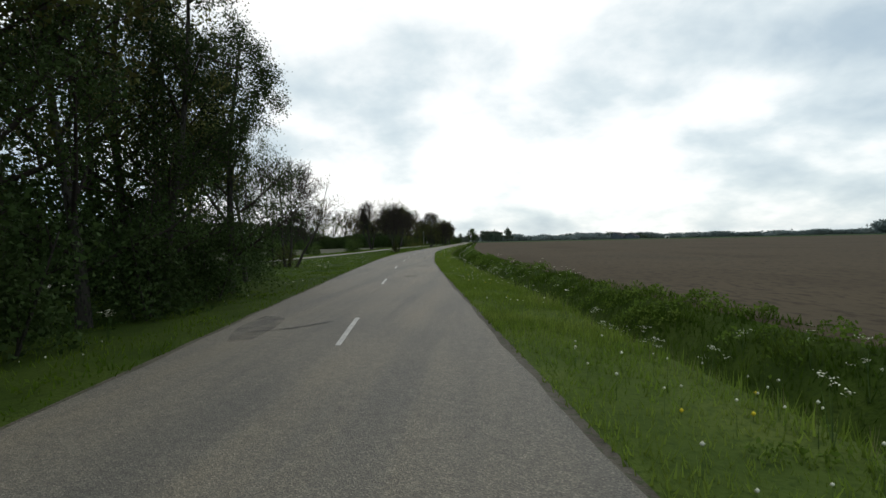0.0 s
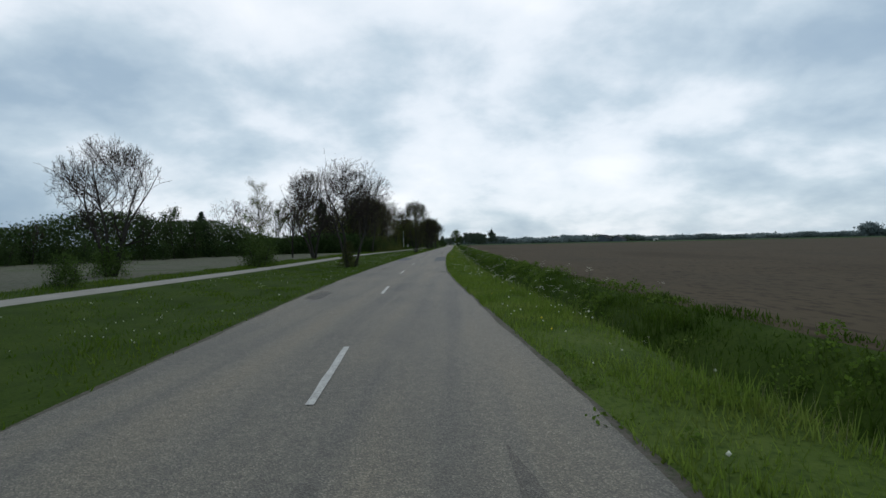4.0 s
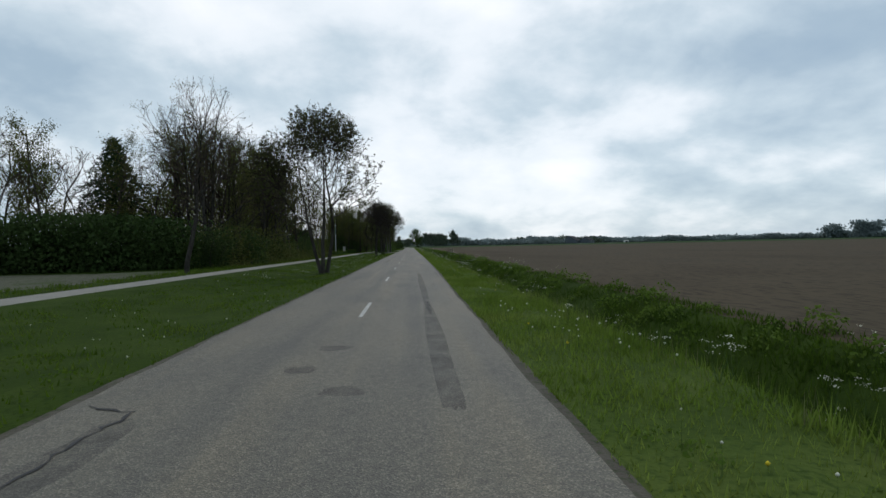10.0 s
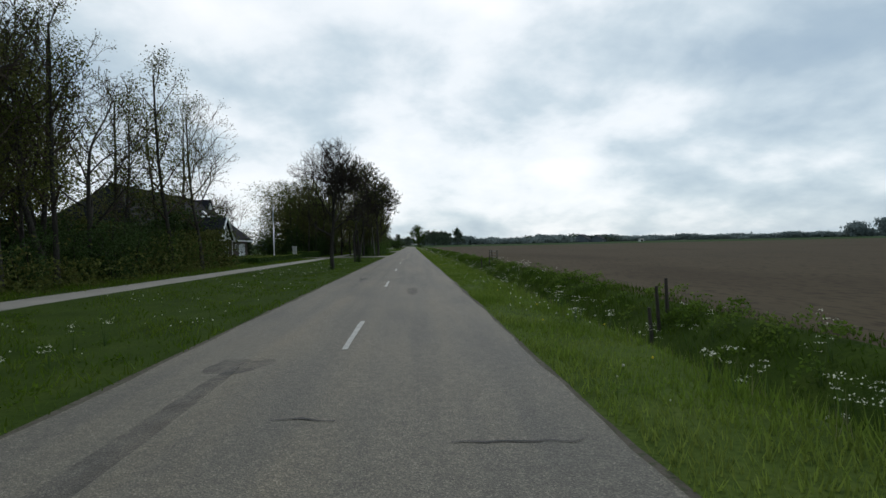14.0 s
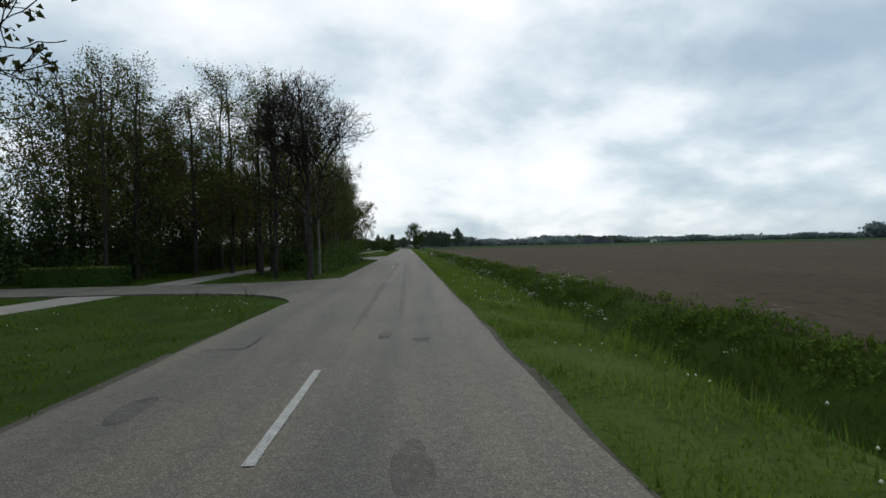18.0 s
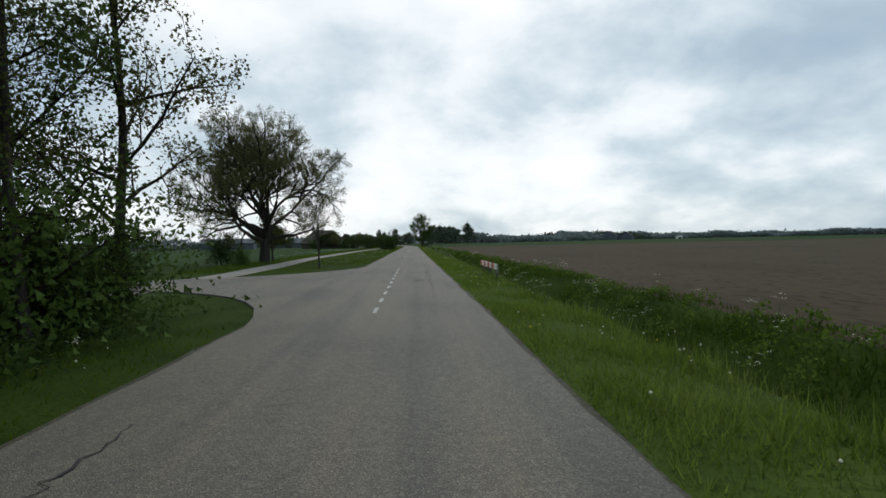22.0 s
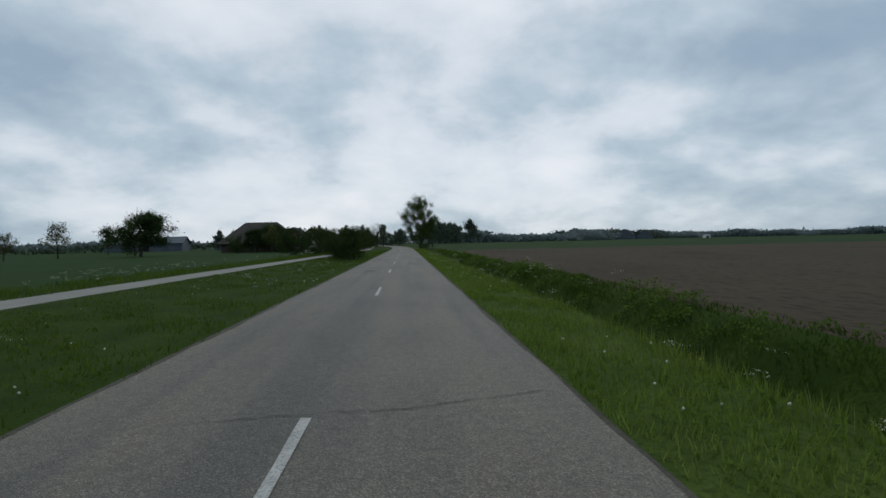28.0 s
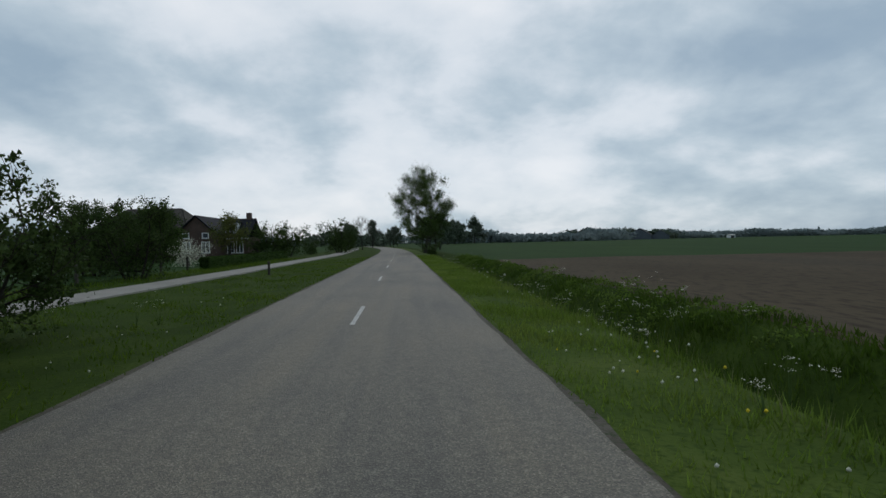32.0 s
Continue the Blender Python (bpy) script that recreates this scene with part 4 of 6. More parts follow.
def make_tree(name, label, seed, height, width, trunk_r, bark, twig, leaf=None, leaves=0, leaf_size=0.12, category="tree", stems=None, leaf_spread=0.18, droop=0.0, slim=0.5, single=False, limbs=False, group="", **over):
    """A tree at the origin: trunk, limbs with their twigs, and a crown of single leaves where it has them."""
    rng = np.random.default_rng(seed)
    cfg = {**BASE, **over}
    tubes, tips = [], []
    if cfg.get("fork"):
        tubes, tips = fork_tree(rng, height, width, stems or [(0, 0, 0, 0, 1.0)], trunk_r, cfg)
    for (sx, sy, lean_x, lean_y, hh) in (() if tubes else stems or [(0, 0, 0, 0, 1.0)]):
        grow(rng, Vector((sx, sy, -0.15)), Vector((lean_x, lean_y, 1)).normalized(), height * cfg.get("bole", 0.72) * hh, trunk_r * (0.6 + 0.4 * hh), 0, cfg, tubes, tips)
    pts = np.array([tuple(p) for t in tubes for p in t[0]])
    if not cfg.get("fork"):
        fit_crown(tubes, pts, height, width)
    for t in tubes:
        if t[3] == 0 and t[1][0] >= 0.08:
            t[1][0] *= 1.35
    root = new(name)
    if limbs:
        child("trunk", tube_mesh("trunk", [t[:3] for t in tubes if t[3] == 0], bark), root)
        for lid in sorted({t[4] for t in tubes if t[3] > 0}):
            me = tube_mesh("limb", [t[:3] for t in tubes if t[3] == 1 and t[4] == lid], bark)
            lb = child("limb", me, root)
            child("twigwork", tube_mesh("twigwork", [t[:3] for t in tubes if t[3] > 1 and t[4] == lid], twig), lb)["kind"] = "stuff"
    else:
        child("trunk", tube_mesh("trunk", [t[:3] for t in tubes if t[3] == 0], bark), root)
        child("branchwork", tube_mesh("branchwork", [t[:3] for t in tubes if t[3] >= 1], twig), root)["kind"] = "stuff"
    if leaf and leaves:
        segs = [(q[i], q[i + 1]) for q, _ in tips for i in range(len(q) - 1)]
        pick = rng.integers(0, len(segs), leaves)
        f = rng.uniform(0, 1, leaves)
        a = np.array([tuple(s[0]) for s in segs])[pick]
        b = np.array([tuple(s[1]) for s in segs])[pick]
        P = a + (b - a) * f[:, None] + rng.normal(0, leaf_spread, (leaves, 3))
        if cfg.get("tuft"):
            # leaves in small bunches at the twig ends
            ends = np.array([tuple(q[-1]) for q, _ in tips])
            ends = ends[rng.uniform(0, 1, len(ends)) < cfg["tuft"]]
            P = ends[rng.integers(0, len(ends), leaves)] + rng.normal(0, leaf_spread, (leaves, 3)) - np.array([0, 0, leaf_spread * 0.5])
        if cfg.get("skirt"):
            m = int(leaves * cfg["skirt"])
            ang, rr = rng.uniform(0, 6.28, m), np.sqrt(rng.uniform(0, 1, m)) * cfg.get("skirt_r", 1.6)
            hh = cfg.get("skirt_h", 3.0) * (0.75 + 0.25 * np.sin(3 * ang + seed))
            zz = rng.uniform(0.02, 1, m) ** 0.8
            P[:m] = np.stack([rr * np.cos(ang) * np.sqrt(1.02 - zz), rr * np.sin(ang) * np.sqrt(1.02 - zz), zz * hh], 1)
        P[:, 2] = np.maximum(P[:, 2], 0.05)
        child("crown", leaf_mesh("crown", P, leaf_size, rng, leaf, droop, slim, single), root)["kind"] = "stuff"
    return tagged(root, label, category, group)


SPRAY = [(0, 0, 0.0, 0.02, 1.0), (0.12, 0.0, 0.24, 0.06, 0.92), (-0.12, 0.05, -0.26, -0.06, 0.88), (0.04, -0.12, 0.06, -0.28, 0.85)]
FIVE = [(0, 0, 0, 0, 1), (0.3, 0.2, 0.55, 0.2, 0.95), (-0.3, 0.1, -0.6, -0.1, 0.95), (0.1, -0.3, 0.1, -0.55, 0.9), (0, 0.3, -0.1, 0.6, 0.9)]
FOUR = [(0, 0, 0, 0, 1), (0.4, 0.2, 0.4, 0.2, 0.9), (-0.4, 0.1, -0.4, -0.1, 0.9), (0.1, -0.4, 0, -0.4, 0.85)]
ASH = dict(fork={}, thin=0.0105, limbs=True, group="roadside ash trees")
T_ASH = make_tree("ash_tree", "bare grey ash tree with fine upswept twigs and low forks", 3, 9.8, 7.0, 0.15, M_BARK, M_TWIG, M_BUD, 2500, 0.06, stems=SPRAY, leaf_spread=0.03, tuft=0.3, **{**ASH, "fork": dict(clear=0.22, limbs=8, low=64)})
T_ASH_PALE = make_tree("ash_tree", "slender grey ash tree, almost bare, on the verge", 5, 11.2, 7.0, 0.21, M_BARK, M_TWIG, M_BUD, 1500, 0.06, leaf_spread=0.03, tuft=0.3, **{**ASH, "fork": dict(clear=0.25, limbs=17, low=58, high=16, middle=0.61, wander=0.03, gaps=(0.31, 0.25, 0.17))})
T_ASH_TWIN = make_tree("ash_tree", "bare twin-stemmed ash tree with a leafy skirt of suckers", 8, 9.2, 7.6, 0.16, M_BARK, M_TWIG, M_BUD, 3600, 0.10, stems=[(0, 0, -0.02, 0.03, 1.0), (-0.06, 0.05, -0.32, 0.0, 0.8), (0.4, 0.25, 0.26, -0.05, 0.75)], skirt=0.8, skirt_r=1.0, skirt_h=2.3, **{**ASH, "fork": dict(clear=0.27, limbs=11, low=66, middle=0.58)})
T_ASH_TRIPLE = make_tree("ash_tree", "bare ash tree with several leaning grey stems", 12, 7.8, 8.2, 0.13, M_BARK, M_TWIG, M_BUD, 2600, 0.10, stems=[(-0.9, 0.2, -0.10, 0.0, 0.8), (0.0, 0.0, -0.02, 0.05, 1.0), (0.25, 0.1, 0.20, 0.1, 0.95), (0.8, -0.2, 0.42, 0.0, 0.75)], skirt=0.75, skirt_r=1.4, skirt_h=1.6, **{**ASH, "fork": dict(clear=0.32, limbs=8, low=62, middle=0.60), "thin": 0.0105})
T_ASH_BUD = make_tree("ash_tree", "ash tree with dark clusters of unfolding leaves", 21, 9.6, 7.2, 0.14, M_BARK, M_TWIG, M_BUD, 17000, 0.075, stems=[(0, 0, -0.04, 0.03, 1.0), (0.25, 0.1, 0.16, -0.05, 0.9), (-0.05, 0.0, -0.2, 0.1, 0.8)], leaf_spread=0.04, slim=0.8, single=True, tuft=0.8, **{**ASH, "fork": dict(clear=0.28, limbs=10, low=70, middle=0.60)})
T_ASH_FAR = make_tree("ash_tree", "small far bare ash tree in the fields", 25, 9.4, 6.2, 0.15, M_BARK, M_TWIG_BROWN, M_BUD, 400, 0.10, tuft=0.3, leaf_spread=0.05, **{**ASH, "fork": dict(clear=0.22, limbs=15, gaps=(0.6, 0.46, 0.33), low=60, step=(0.45, 0.34, 0.24, 0.18)), "thin": 0.013, "group": "field trees"})
T_TALL_BARE = make_tree("tall_tree", "tall bare tree at the edge of the wood", 31, 16.0, 8.0, 0.22, M_BARK, M_TWIG_BROWN, M_LEAF_OLIVE, 1500, 0.10, single=True, limbs=True, fork=dict(clear=0.26, limbs=18, low=66, high=20, middle=0.62, gaps=(0.7, 0.54, 0.37), step=(0.55, 0.42, 0.32, 0.25)), thin=0.012, group="woodland trees")
WOOD = dict(kids=(12, 5, 2, 0), bole=0.82, start=(0.22, 0.15, 0.1, 0), sides=(6, 3, 3, 3), seg=(1.6, 1.0, 0.8, 0.8), ratio=(0.32, 0.5, 0.5, 0), leaf_spread=0.3, single=True, group="woodland trees")
T_WOOD_A = make_tree("alder_tree", "slender woodland tree with thin olive spring leaves", 41, 13.0, 5.0, 0.13, M_BARK, M_TWIG_BROWN, M_LEAF_OLIVE, 4600, 0.14, spread=(48, 45, 45, 0), **WOOD)
T_WOOD_B = make_tree("alder_tree", "tall thin woodland tree in half-open leaf", 42, 14.5, 4.6, 0.15, M_BARK, M_TWIG_BROWN, M_LEAF_OLIVE, 4200, 0.12, spread=(42, 45, 45, 0), **WOOD)
T_WOOD_C = make_tree("alder_tree", "bushy woodland tree with fresh green leaves", 43, 11.0, 5.4, 0.13, M_BARK, M_TWIG, M_LEAF_GREEN, 5000, 0.15, spread=(54, 48, 45, 0), **{**WOOD, "start": (0.08, 0.15, 0.1, 0)})
T_WOOD_NEAR = make_tree("alder_tree", "slender roadside tree with many thin olive spring leaves", 46, 13.0, 5.4, 0.12, M_BARK, M_TWIG_BROWN, M_LEAF_OLIVE, 6000, 0.108, spread=(50, 45, 45, 0), **{**WOOD, "kids": (14, 7, 3, 0), "leaf_spread": 0.24, "start": (0.15, 0.15, 0.1, 0)})
T_WOOD_NEAR_GREEN = make_tree("alder_tree", "bushy roadside tree with small fresh green leaves", 48, 11.0, 5.4, 0.12, M_BARK, M_TWIG, M_LEAF_GREEN, 7600, 0.125, spread=(54, 48, 45, 0), **{**WOOD, "kids": (14, 7, 3, 0), "leaf_spread": 0.24, "start": (0.08, 0.15, 0.1, 0)})
T_SLENDER = make_tree("alder_tree", "slender pale-barked roadside tree with small olive leaves", 49, 12.0, 5.0, 0.10, M_BARK_PALE, M_TWIG, M_LEAF_OLIVE, 7000, 0.10, stems=[(0, 0, 0.05, 0.0, 1.0), (-0.5, 0.1, -0.02, 0.06, 0.95)], spread=(50, 45, 45, 0), **{**WOOD, "kids": (12, 7, 3, 0), "leaf_spread": 0.2, "start": (0.3, 0.15, 0.1, 0)})
T_DARK = make_tree("thicket_tree", "dense dark green tree leafy to the ground", 44, 10.0, 5.2, 0.14, M_BARK, M_TWIG, M_LEAF_DARK, 7000, 0.19, kids=(14, 6, 4, 0), bole=0.8, start=(0.08, 0.12, 0.1, 0), spread=(58, 48, 45, 0), ratio=(0.40, 0.5, 0.5, 0), group="thicket trees", leaf_spread=0.3, sides=(7, 4, 3, 3), skirt=0.2, skirt_r=2.4, skirt_h=3.2, single=True)
T_DARK_NEAR = make_tree("thicket_tree", "dense dark tree with low hanging boughs beside the road", 47, 10.0, 5.6, 0.14, M_BARK, M_TWIG, M_LEAF_DARK, 25000, 0.08, kids=(14, 6, 4, 0), bole=0.8, start=(0.08, 0.12, 0.1, 0), spread=(60, 48, 45, 0), ratio=(0.42, 0.5, 0.5, 0), group="thicket trees", leaf_spread=0.2, sides=(7, 4, 3, 3), skirt=0.12, skirt_r=2.3, skirt_h=3.0, single=True, slim=0.6)
T_THICK_OPEN = make_tree("thicket_tree", "tall tree with reddish young leaves over the thicket", 45, 13.0, 7.5, 0.18, M_BARK, M_TWIG, M_LEAF_OLIVE, 7500, 0.14, kids=(12, 6, 4, 0), bole=0.72, start=(0.22, 0.15, 0.1, 0), spread=(52, 48, 45, 0), ratio=(0.46, 0.5, 0.45, 0), group="thicket trees", leaf_spread=0.22, sides=(8, 5, 3, 3), single=True)
SHRUB = dict(levels=3, kids=(4, 3, 0, 0), start=(0.1, 0.1, 0.1, 0), spread=(50, 48, 0, 0), ratio=(0.55, 0.5, 0, 0), group="undergrowth shrubs", leaf_spread=0.28, sides=(4, 3, 3, 3), seg=(1.2, 0.9, 0.8, 0.8), single=True)
T_SHRUB = make_tree("shrub", "dense dark shrub at the foot of the wood", 51, 3.4, 3.6, 0.05, M_BARK, M_TWIG, M_LEAF_DARK, 3500, 0.155, "shrub", stems=FOUR, skirt=0.5, skirt_r=1.9, skirt_h=2.7, **SHRUB)
T_SHRUB_GREEN = make_tree("shrub", "loose green shrub under the trees", 52, 2.8, 3.2, 0.04, M_BARK, M_TWIG, M_LEAF_GREEN, 3700, 0.13, "shrub", stems=FOUR, skirt=0.45, skirt_r=1.7, skirt_h=2.2, **SHRUB)
T_THORN = make_tree("hawthorn_bush", "wide dark green hawthorn bush beside the road", 53, 3.3, 4.2, 0.07, M_BARK, M_TWIG, M_LEAF_THORN, 15000, 0.084, "bush", stems=FIVE, leaf_spread=0.09, slim=0.7, single=True, skirt=0.10, skirt_r=1.8, skirt_h=1.4, fork=dict(clear=0.08, limbs=7, low=80, high=36, middle=0.45, top=0.7, gaps=(0.3, 0.24, 0.17), length=3.0), thin=0.006)
T_FAR_BUSH = make_tree("garden_bush", "dark rounded garden bush near the farm", 56, 4.0, 5.0, 0.09, M_BARK, M_TWIG, M_LEAF_THORN, 5000, 0.17, "bush", stems=FOUR, skirt=0.4, skirt_r=2.2, skirt_h=3.0, **{**SHRUB, "group": "garden bushes"})
ROUND = dict(kids=(9, 5, 3, 0), bole=0.6, start=(0.22, 0.15, 0.1, 0), spread=(60, 48, 45, 0), ratio=(0.62, 0.5, 0.45, 0), leaf_spread=0.45, sides=(7, 4, 3, 3), single=True, group="field trees")
T_ROUND = make_tree("round_tree", "broad round field tree in dark leaf", 54, 7.4, 8.2, 0.22, M_BARK, M_TWIG, M_LEAF_DARK, 24000, 0.2, leaf_spread=0.42, single=True, fork=dict(clear=0.16, limbs=14, top=0.7, low=80, high=20, middle=0.5, gaps=(0.7, 0.55, 0.4), step=(0.5, 0.4, 0.3, 0.25)), thin=0.016, group="field trees")
T_ROUND_FAR = make_tree("round_tree", "far round tree in full leaf, its green paled as haze", 57, 11.0, 9.0, 0.25, M_BARK, M_TWIG, M_HAZE_GREEN, 2600, 0.75, **{**ROUND, "kids": (8, 4, 2, 0), "leaf_spread": 0.6, "start": (0.12, 0.15, 0.1, 0)})
T_WILLOW = make_tree("willow_tree", "large old willow with a thick trunk and sparse silvery leaves", 61, 14.4, 16.6, 0.58, M_BARK, M_TWIG, M_LEAF_WILLOW, 130000, 0.12, leaf_spread=0.16, slim=0.35, single=True, limbs=True, droop=0.3, fork=dict(clear=0.13, limbs=15, top=0.24, fade=0.05, low=62, high=10, middle=0.50, gaps=(0.8, 0.6, 0.42), step=(0.5, 0.35, 0.25, 0.2), up=(0.012, 0.04, 0.07, 0.1), length=13.0, limb_r=0.5, wander=0.03), thin=0.011)
T_DEAD = make_tree("dead_tree", "dead upright tree with bare broken-off branches", 62, 7.6, 3.9, 0.15, M_BARK, M_BARK, None, 0, stems=[(0, 0, 0.03, 0, 1.0), (0.1, 0.05, -0.05, 0.05, 0.85)], fork=dict(clear=0.36, limbs=9, low=46, high=14, middle=0.68, gaps=(0.4, 0.34, 0.3)), thin=0.011, limbs=True, group="dead trees")
POP = dict(bole=0.85, spread=(48, 42, 42, 0), ratio=(0.40, 0.5, 0.45, 0), leaf_spread=0.35, up=(0.02, 0.08, 0.05, 0.05), group="roadside poplars")
T_POPLAR = make_tree("poplar_tree", "tall dark poplar beside the road with thin leaves", 63, 13.9, 8.4, 0.28, M_BARK, M_TWIG, M_LEAF_GREEN, 36000, 0.17, leaf_spread=0.33, single=True, fork=dict(clear=0.05, limbs=30, low=72, high=20, middle=0.46, fade=0.2, gaps=(0.7, 0.5, 0.4), step=(0.6, 0.4, 0.3, 0.25)), thin=0.015, group="roadside poplars")
T_POPLAR_FAR = make_tree("poplar_tree", "far poplar in spring leaf beside the road, its green paled as haze", 66, 11.0, 6.5, 0.22, M_BARK, M_TWIG, M_HAZE_GREEN, 2400, 0.6, kids=(12, 4, 2, 0), start=(0.1, 0.15, 0.1, 0), sides=(5, 3, 3, 3), single=True, **POP)
T_FIELD = make_tree("field_tree", "distant field tree in thin spring leaf", 64, 8.5, 6.5, 0.16, M_BARK, M_TWIG, M_LEAF_OLIVE, 1700, 0.34, **{**ROUND, "spread": (48, 46, 45, 0), "kids": (9, 5, 3, 0)})
T_BLOSSOM = make_tree("blossom_bush", "garden bush covered in white blossom", 65, 2.0, 2.6, 0.04, M_BARK, M_TWIG, M_WHITE, 2600, 0.10, "bush", stems=FOUR, **{**SHRUB, "group": "garden bushes"})


def make_spruce(name, label, seed, height):
    rng = np.random.default_rng(seed)
    root = new(name)
    trunk = [([Vector((0, 0, -0.1)), Vector((0.03, 0, height * 0.5)), Vector((0, 0.02, height))], [0.2, 0.11, 0.02], 8)]
    child("trunk", tube_mesh("trunk", trunk, M_BARK), root)
    boughs, P = [], []
    z = 0.6
    while z < height - 0.3:
        R = 0.62 * (height - z) ** 0.85 + 0.15
        n = 7
        a0 = rng.uniform(0, 6.28)
        for j in range(n):
            a = a0 + 6.28 * j / n + rng.normal(0, 0.15)
            r = R * rng.uniform(0.75, 1.15)
            tip = Vector((math.cos(a) * r, math.sin(a) * r, z - 0.18 * r + rng.normal(0, 0.1)))
            mid = Vector((math.cos(a) * r * 0.5, math.sin(a) * r * 0.5, z + 0.02 * r))
            boughs.append(([Vector((0, 0, z)), mid, tip + Vector((0, 0, 0.12 * r))], [0.035, 0.02, 0.008], 3))
            m = int(26 * r) + 8
            f = rng.uniform(0.12, 1, m)
            c = np.outer(1 - f, (0, 0, z)) + np.outer(f, tuple(tip))
            c[:, 2] += np.sin(f * np.pi) * 0.12 * r
            c += rng.normal(0, 0.14, (m, 3)) * np.array([1, 1, 0.7])
            P.append(c)
        z += 0.42
    child("branchwork", tube_mesh("branchwork", boughs, M_TWIG), root)["kind"] = "stuff"
    child("crown", leaf_mesh("crown", np.concatenate(P), 0.34, rng, M_NEEDLE, 0.4, 0.35), root)["kind"] = "stuff"
    return tagged(root, label, "tree", "woodland trees")


T_SPRUCE = make_spruce("spruce_tree", "tall dark spruce standing among bare trees", 71, 14.0)
used_once = {}


def plant(t, x, y, scale=1.0, turn=0.0, z=None, sz=1.0, label=""):
    """Sets a tree down: the pattern itself the first time, copies after that."""
    zz = float(ground_z(x, y)) if z is None else z
    m = pose(x, y, zz, 0, 0, turn)
    if t.name not in used_once:
        used_once[t.name] = 1
        ob = t
        ob.matrix_basis = m
    else:
        ob = copy_thing(t, m)
    ob.scale = (scale, scale, scale * sz)
    return tagged(ob, label)


R = random.Random(5)


def scatter(kinds, x0, x1, y0, y1, n, smin=0.85, smax=1.15, slant=0.0, apart=1.6):
    got = []
    tries = 0
    while len(got) < n and tries < n * 30:
        tries += 1
        x, y = R.uniform(x0, x1), R.uniform(y0, y1)
        if any((x - a) ** 2 + (y - b) ** 2 < apart ** 2 for a, b in got):
            continue
        got.append((x, y))
        plant(R.choice(kinds), x + slant * (y - y0), y, R.uniform(smin, smax), R.uniform(0, 360))


# thicket at the start of the road
for x, y, k, s in ((-2.4, 21.0, T_DARK_NEAR, 0.9), (0.3, 19.4, T_DARK_NEAR, 1.03), (-1.5, 18.0, T_THICK_OPEN, 0.85), (1.7, 8, T_SHRUB, 0.8), (1.2, 13, T_SHRUB, 0.8), (0.8, 16.6, T_SHRUB, 0.75), (2.3, 3.6, T_SHRUB, 0.8), (0.4, 15.0, T_DARK_NEAR, 0.95), (0.6, 11.5, T_DARK_NEAR, 1.0), (0.8, 7.8, T_DARK_NEAR, 1.0), (1.4, 3.5, T_DARK, 1.0), (1.9, -1.5, T_DARK, 1.0), (2.4, -7, T_DARK, 1.0),
                   (-3.6, 21.5, T_THICK_OPEN, 0.95), (-2.6, 17.5, T_THICK_OPEN, 1.05), (-2.4, 12.5, T_THICK_OPEN, 1.15), (-1.8, 8, T_THICK_OPEN, 1.15), (-1.6, 3, T_THICK_OPEN, 1.1), (-5.5, 14, T_THICK_OPEN, 1.1), (-5.5, 8, T_WOOD_B, 1.0), (-5, 1, T_WOOD_B, 1.0),
                   (-4.8, 19, T_WOOD_C, 0.9), (-6, 24, T_SHRUB, 1.0), (-1.3, 24.2, T_DARK_NEAR, 0.72), (-2.0, 26.5, T_SHRUB, 0.7)):
    plant(k, x, y, s, R.uniform(0, 360))
# verge trees
plant(T_ASH_TRIPLE, -4.6, 38.3, 1.0, 10)
plant(T_ASH_TWIN, -5.1, 94.2, 0.98, 0)
plant(T_SHRUB_GREEN, -5.3, 96.8, 0.2, 10)
plant(T_ASH_BUD, -4.7, 162.4, 1.1, 20)
plant(T_ASH_PALE, -5.0, 219.8, 0.88, 40)
plant(T_SHRUB_GREEN, -5.05, 219.7, 0.16, 80)
plant(T_ASH_BUD, -4.6, 235.3, 1.08, 160)
plant(T_SHRUB_GREEN, -4.6, 235.2, 0.26, 40)
plant(T_WOOD_NEAR, -6.6, 263.2, 0.95, 250)
plant(T_WOOD_NEAR, -9.3, 269.5, 1.0, 50)
plant(T_WOOD_NEAR, -8.0, 273.0, 0.98, 150)
plant(T_ASH_PALE, -4.1, 260.5, 0.98, 200)
plant(T_WOOD_NEAR, -10.6, 268, 1.05, 300)
plant(T_WOOD_NEAR, -12.6, 272, 1.1, 20)
# bushes and bare trees on the weedy plot
for x, y, k, s in ((-13.2, 58.5, T_SHRUB_GREEN, 0.85), (-12.6, 61.5, T_SHRUB_GREEN, 0.7), (-12.2, 60, T_ASH_TRIPLE, 0.7), (-13.0, 73, T_SHRUB_GREEN, 0.55), (-17.2, 82.5, T_ASH, 0.86), (-17.0, 82.0, T_SHRUB_GREEN, 0.75), (-12.6, 94.6, T_SHRUB_GREEN, 1.0), (-15.5, 103, T_SHRUB_GREEN, 0.75), (-13.7, 115.8, T_ASH, 1.13), (-19.8, 127, T_ASH_FAR, 0.95), (-24, 64, T_SHRUB_GREEN, 1.0), (-17.4, 177.5, T_ASH_FAR, 1.5), (-23.5, 180, T_ASH_FAR, 1.2), (-34, 173, T_ASH_FAR, 1.4), (-29.5, 174, T_WOOD_A, 1.0), (-33, 178, T_WOOD_A, 0.95), (-37.5, 174, T_WOOD_C, 1.05), (-26.5, 179, T_WOOD_A, 0.98), (-40.5, 171, T_ASH_FAR, 1.42), (-23, 184, T_WOOD_C, 1.1), (-36, 182, T_WOOD_C, 1.0)):
    plant(k, x, y, s, R.uniform(0, 360))
plant(T_SPRUCE, -30.6, 187, 1.2, 0, sz=0.83)
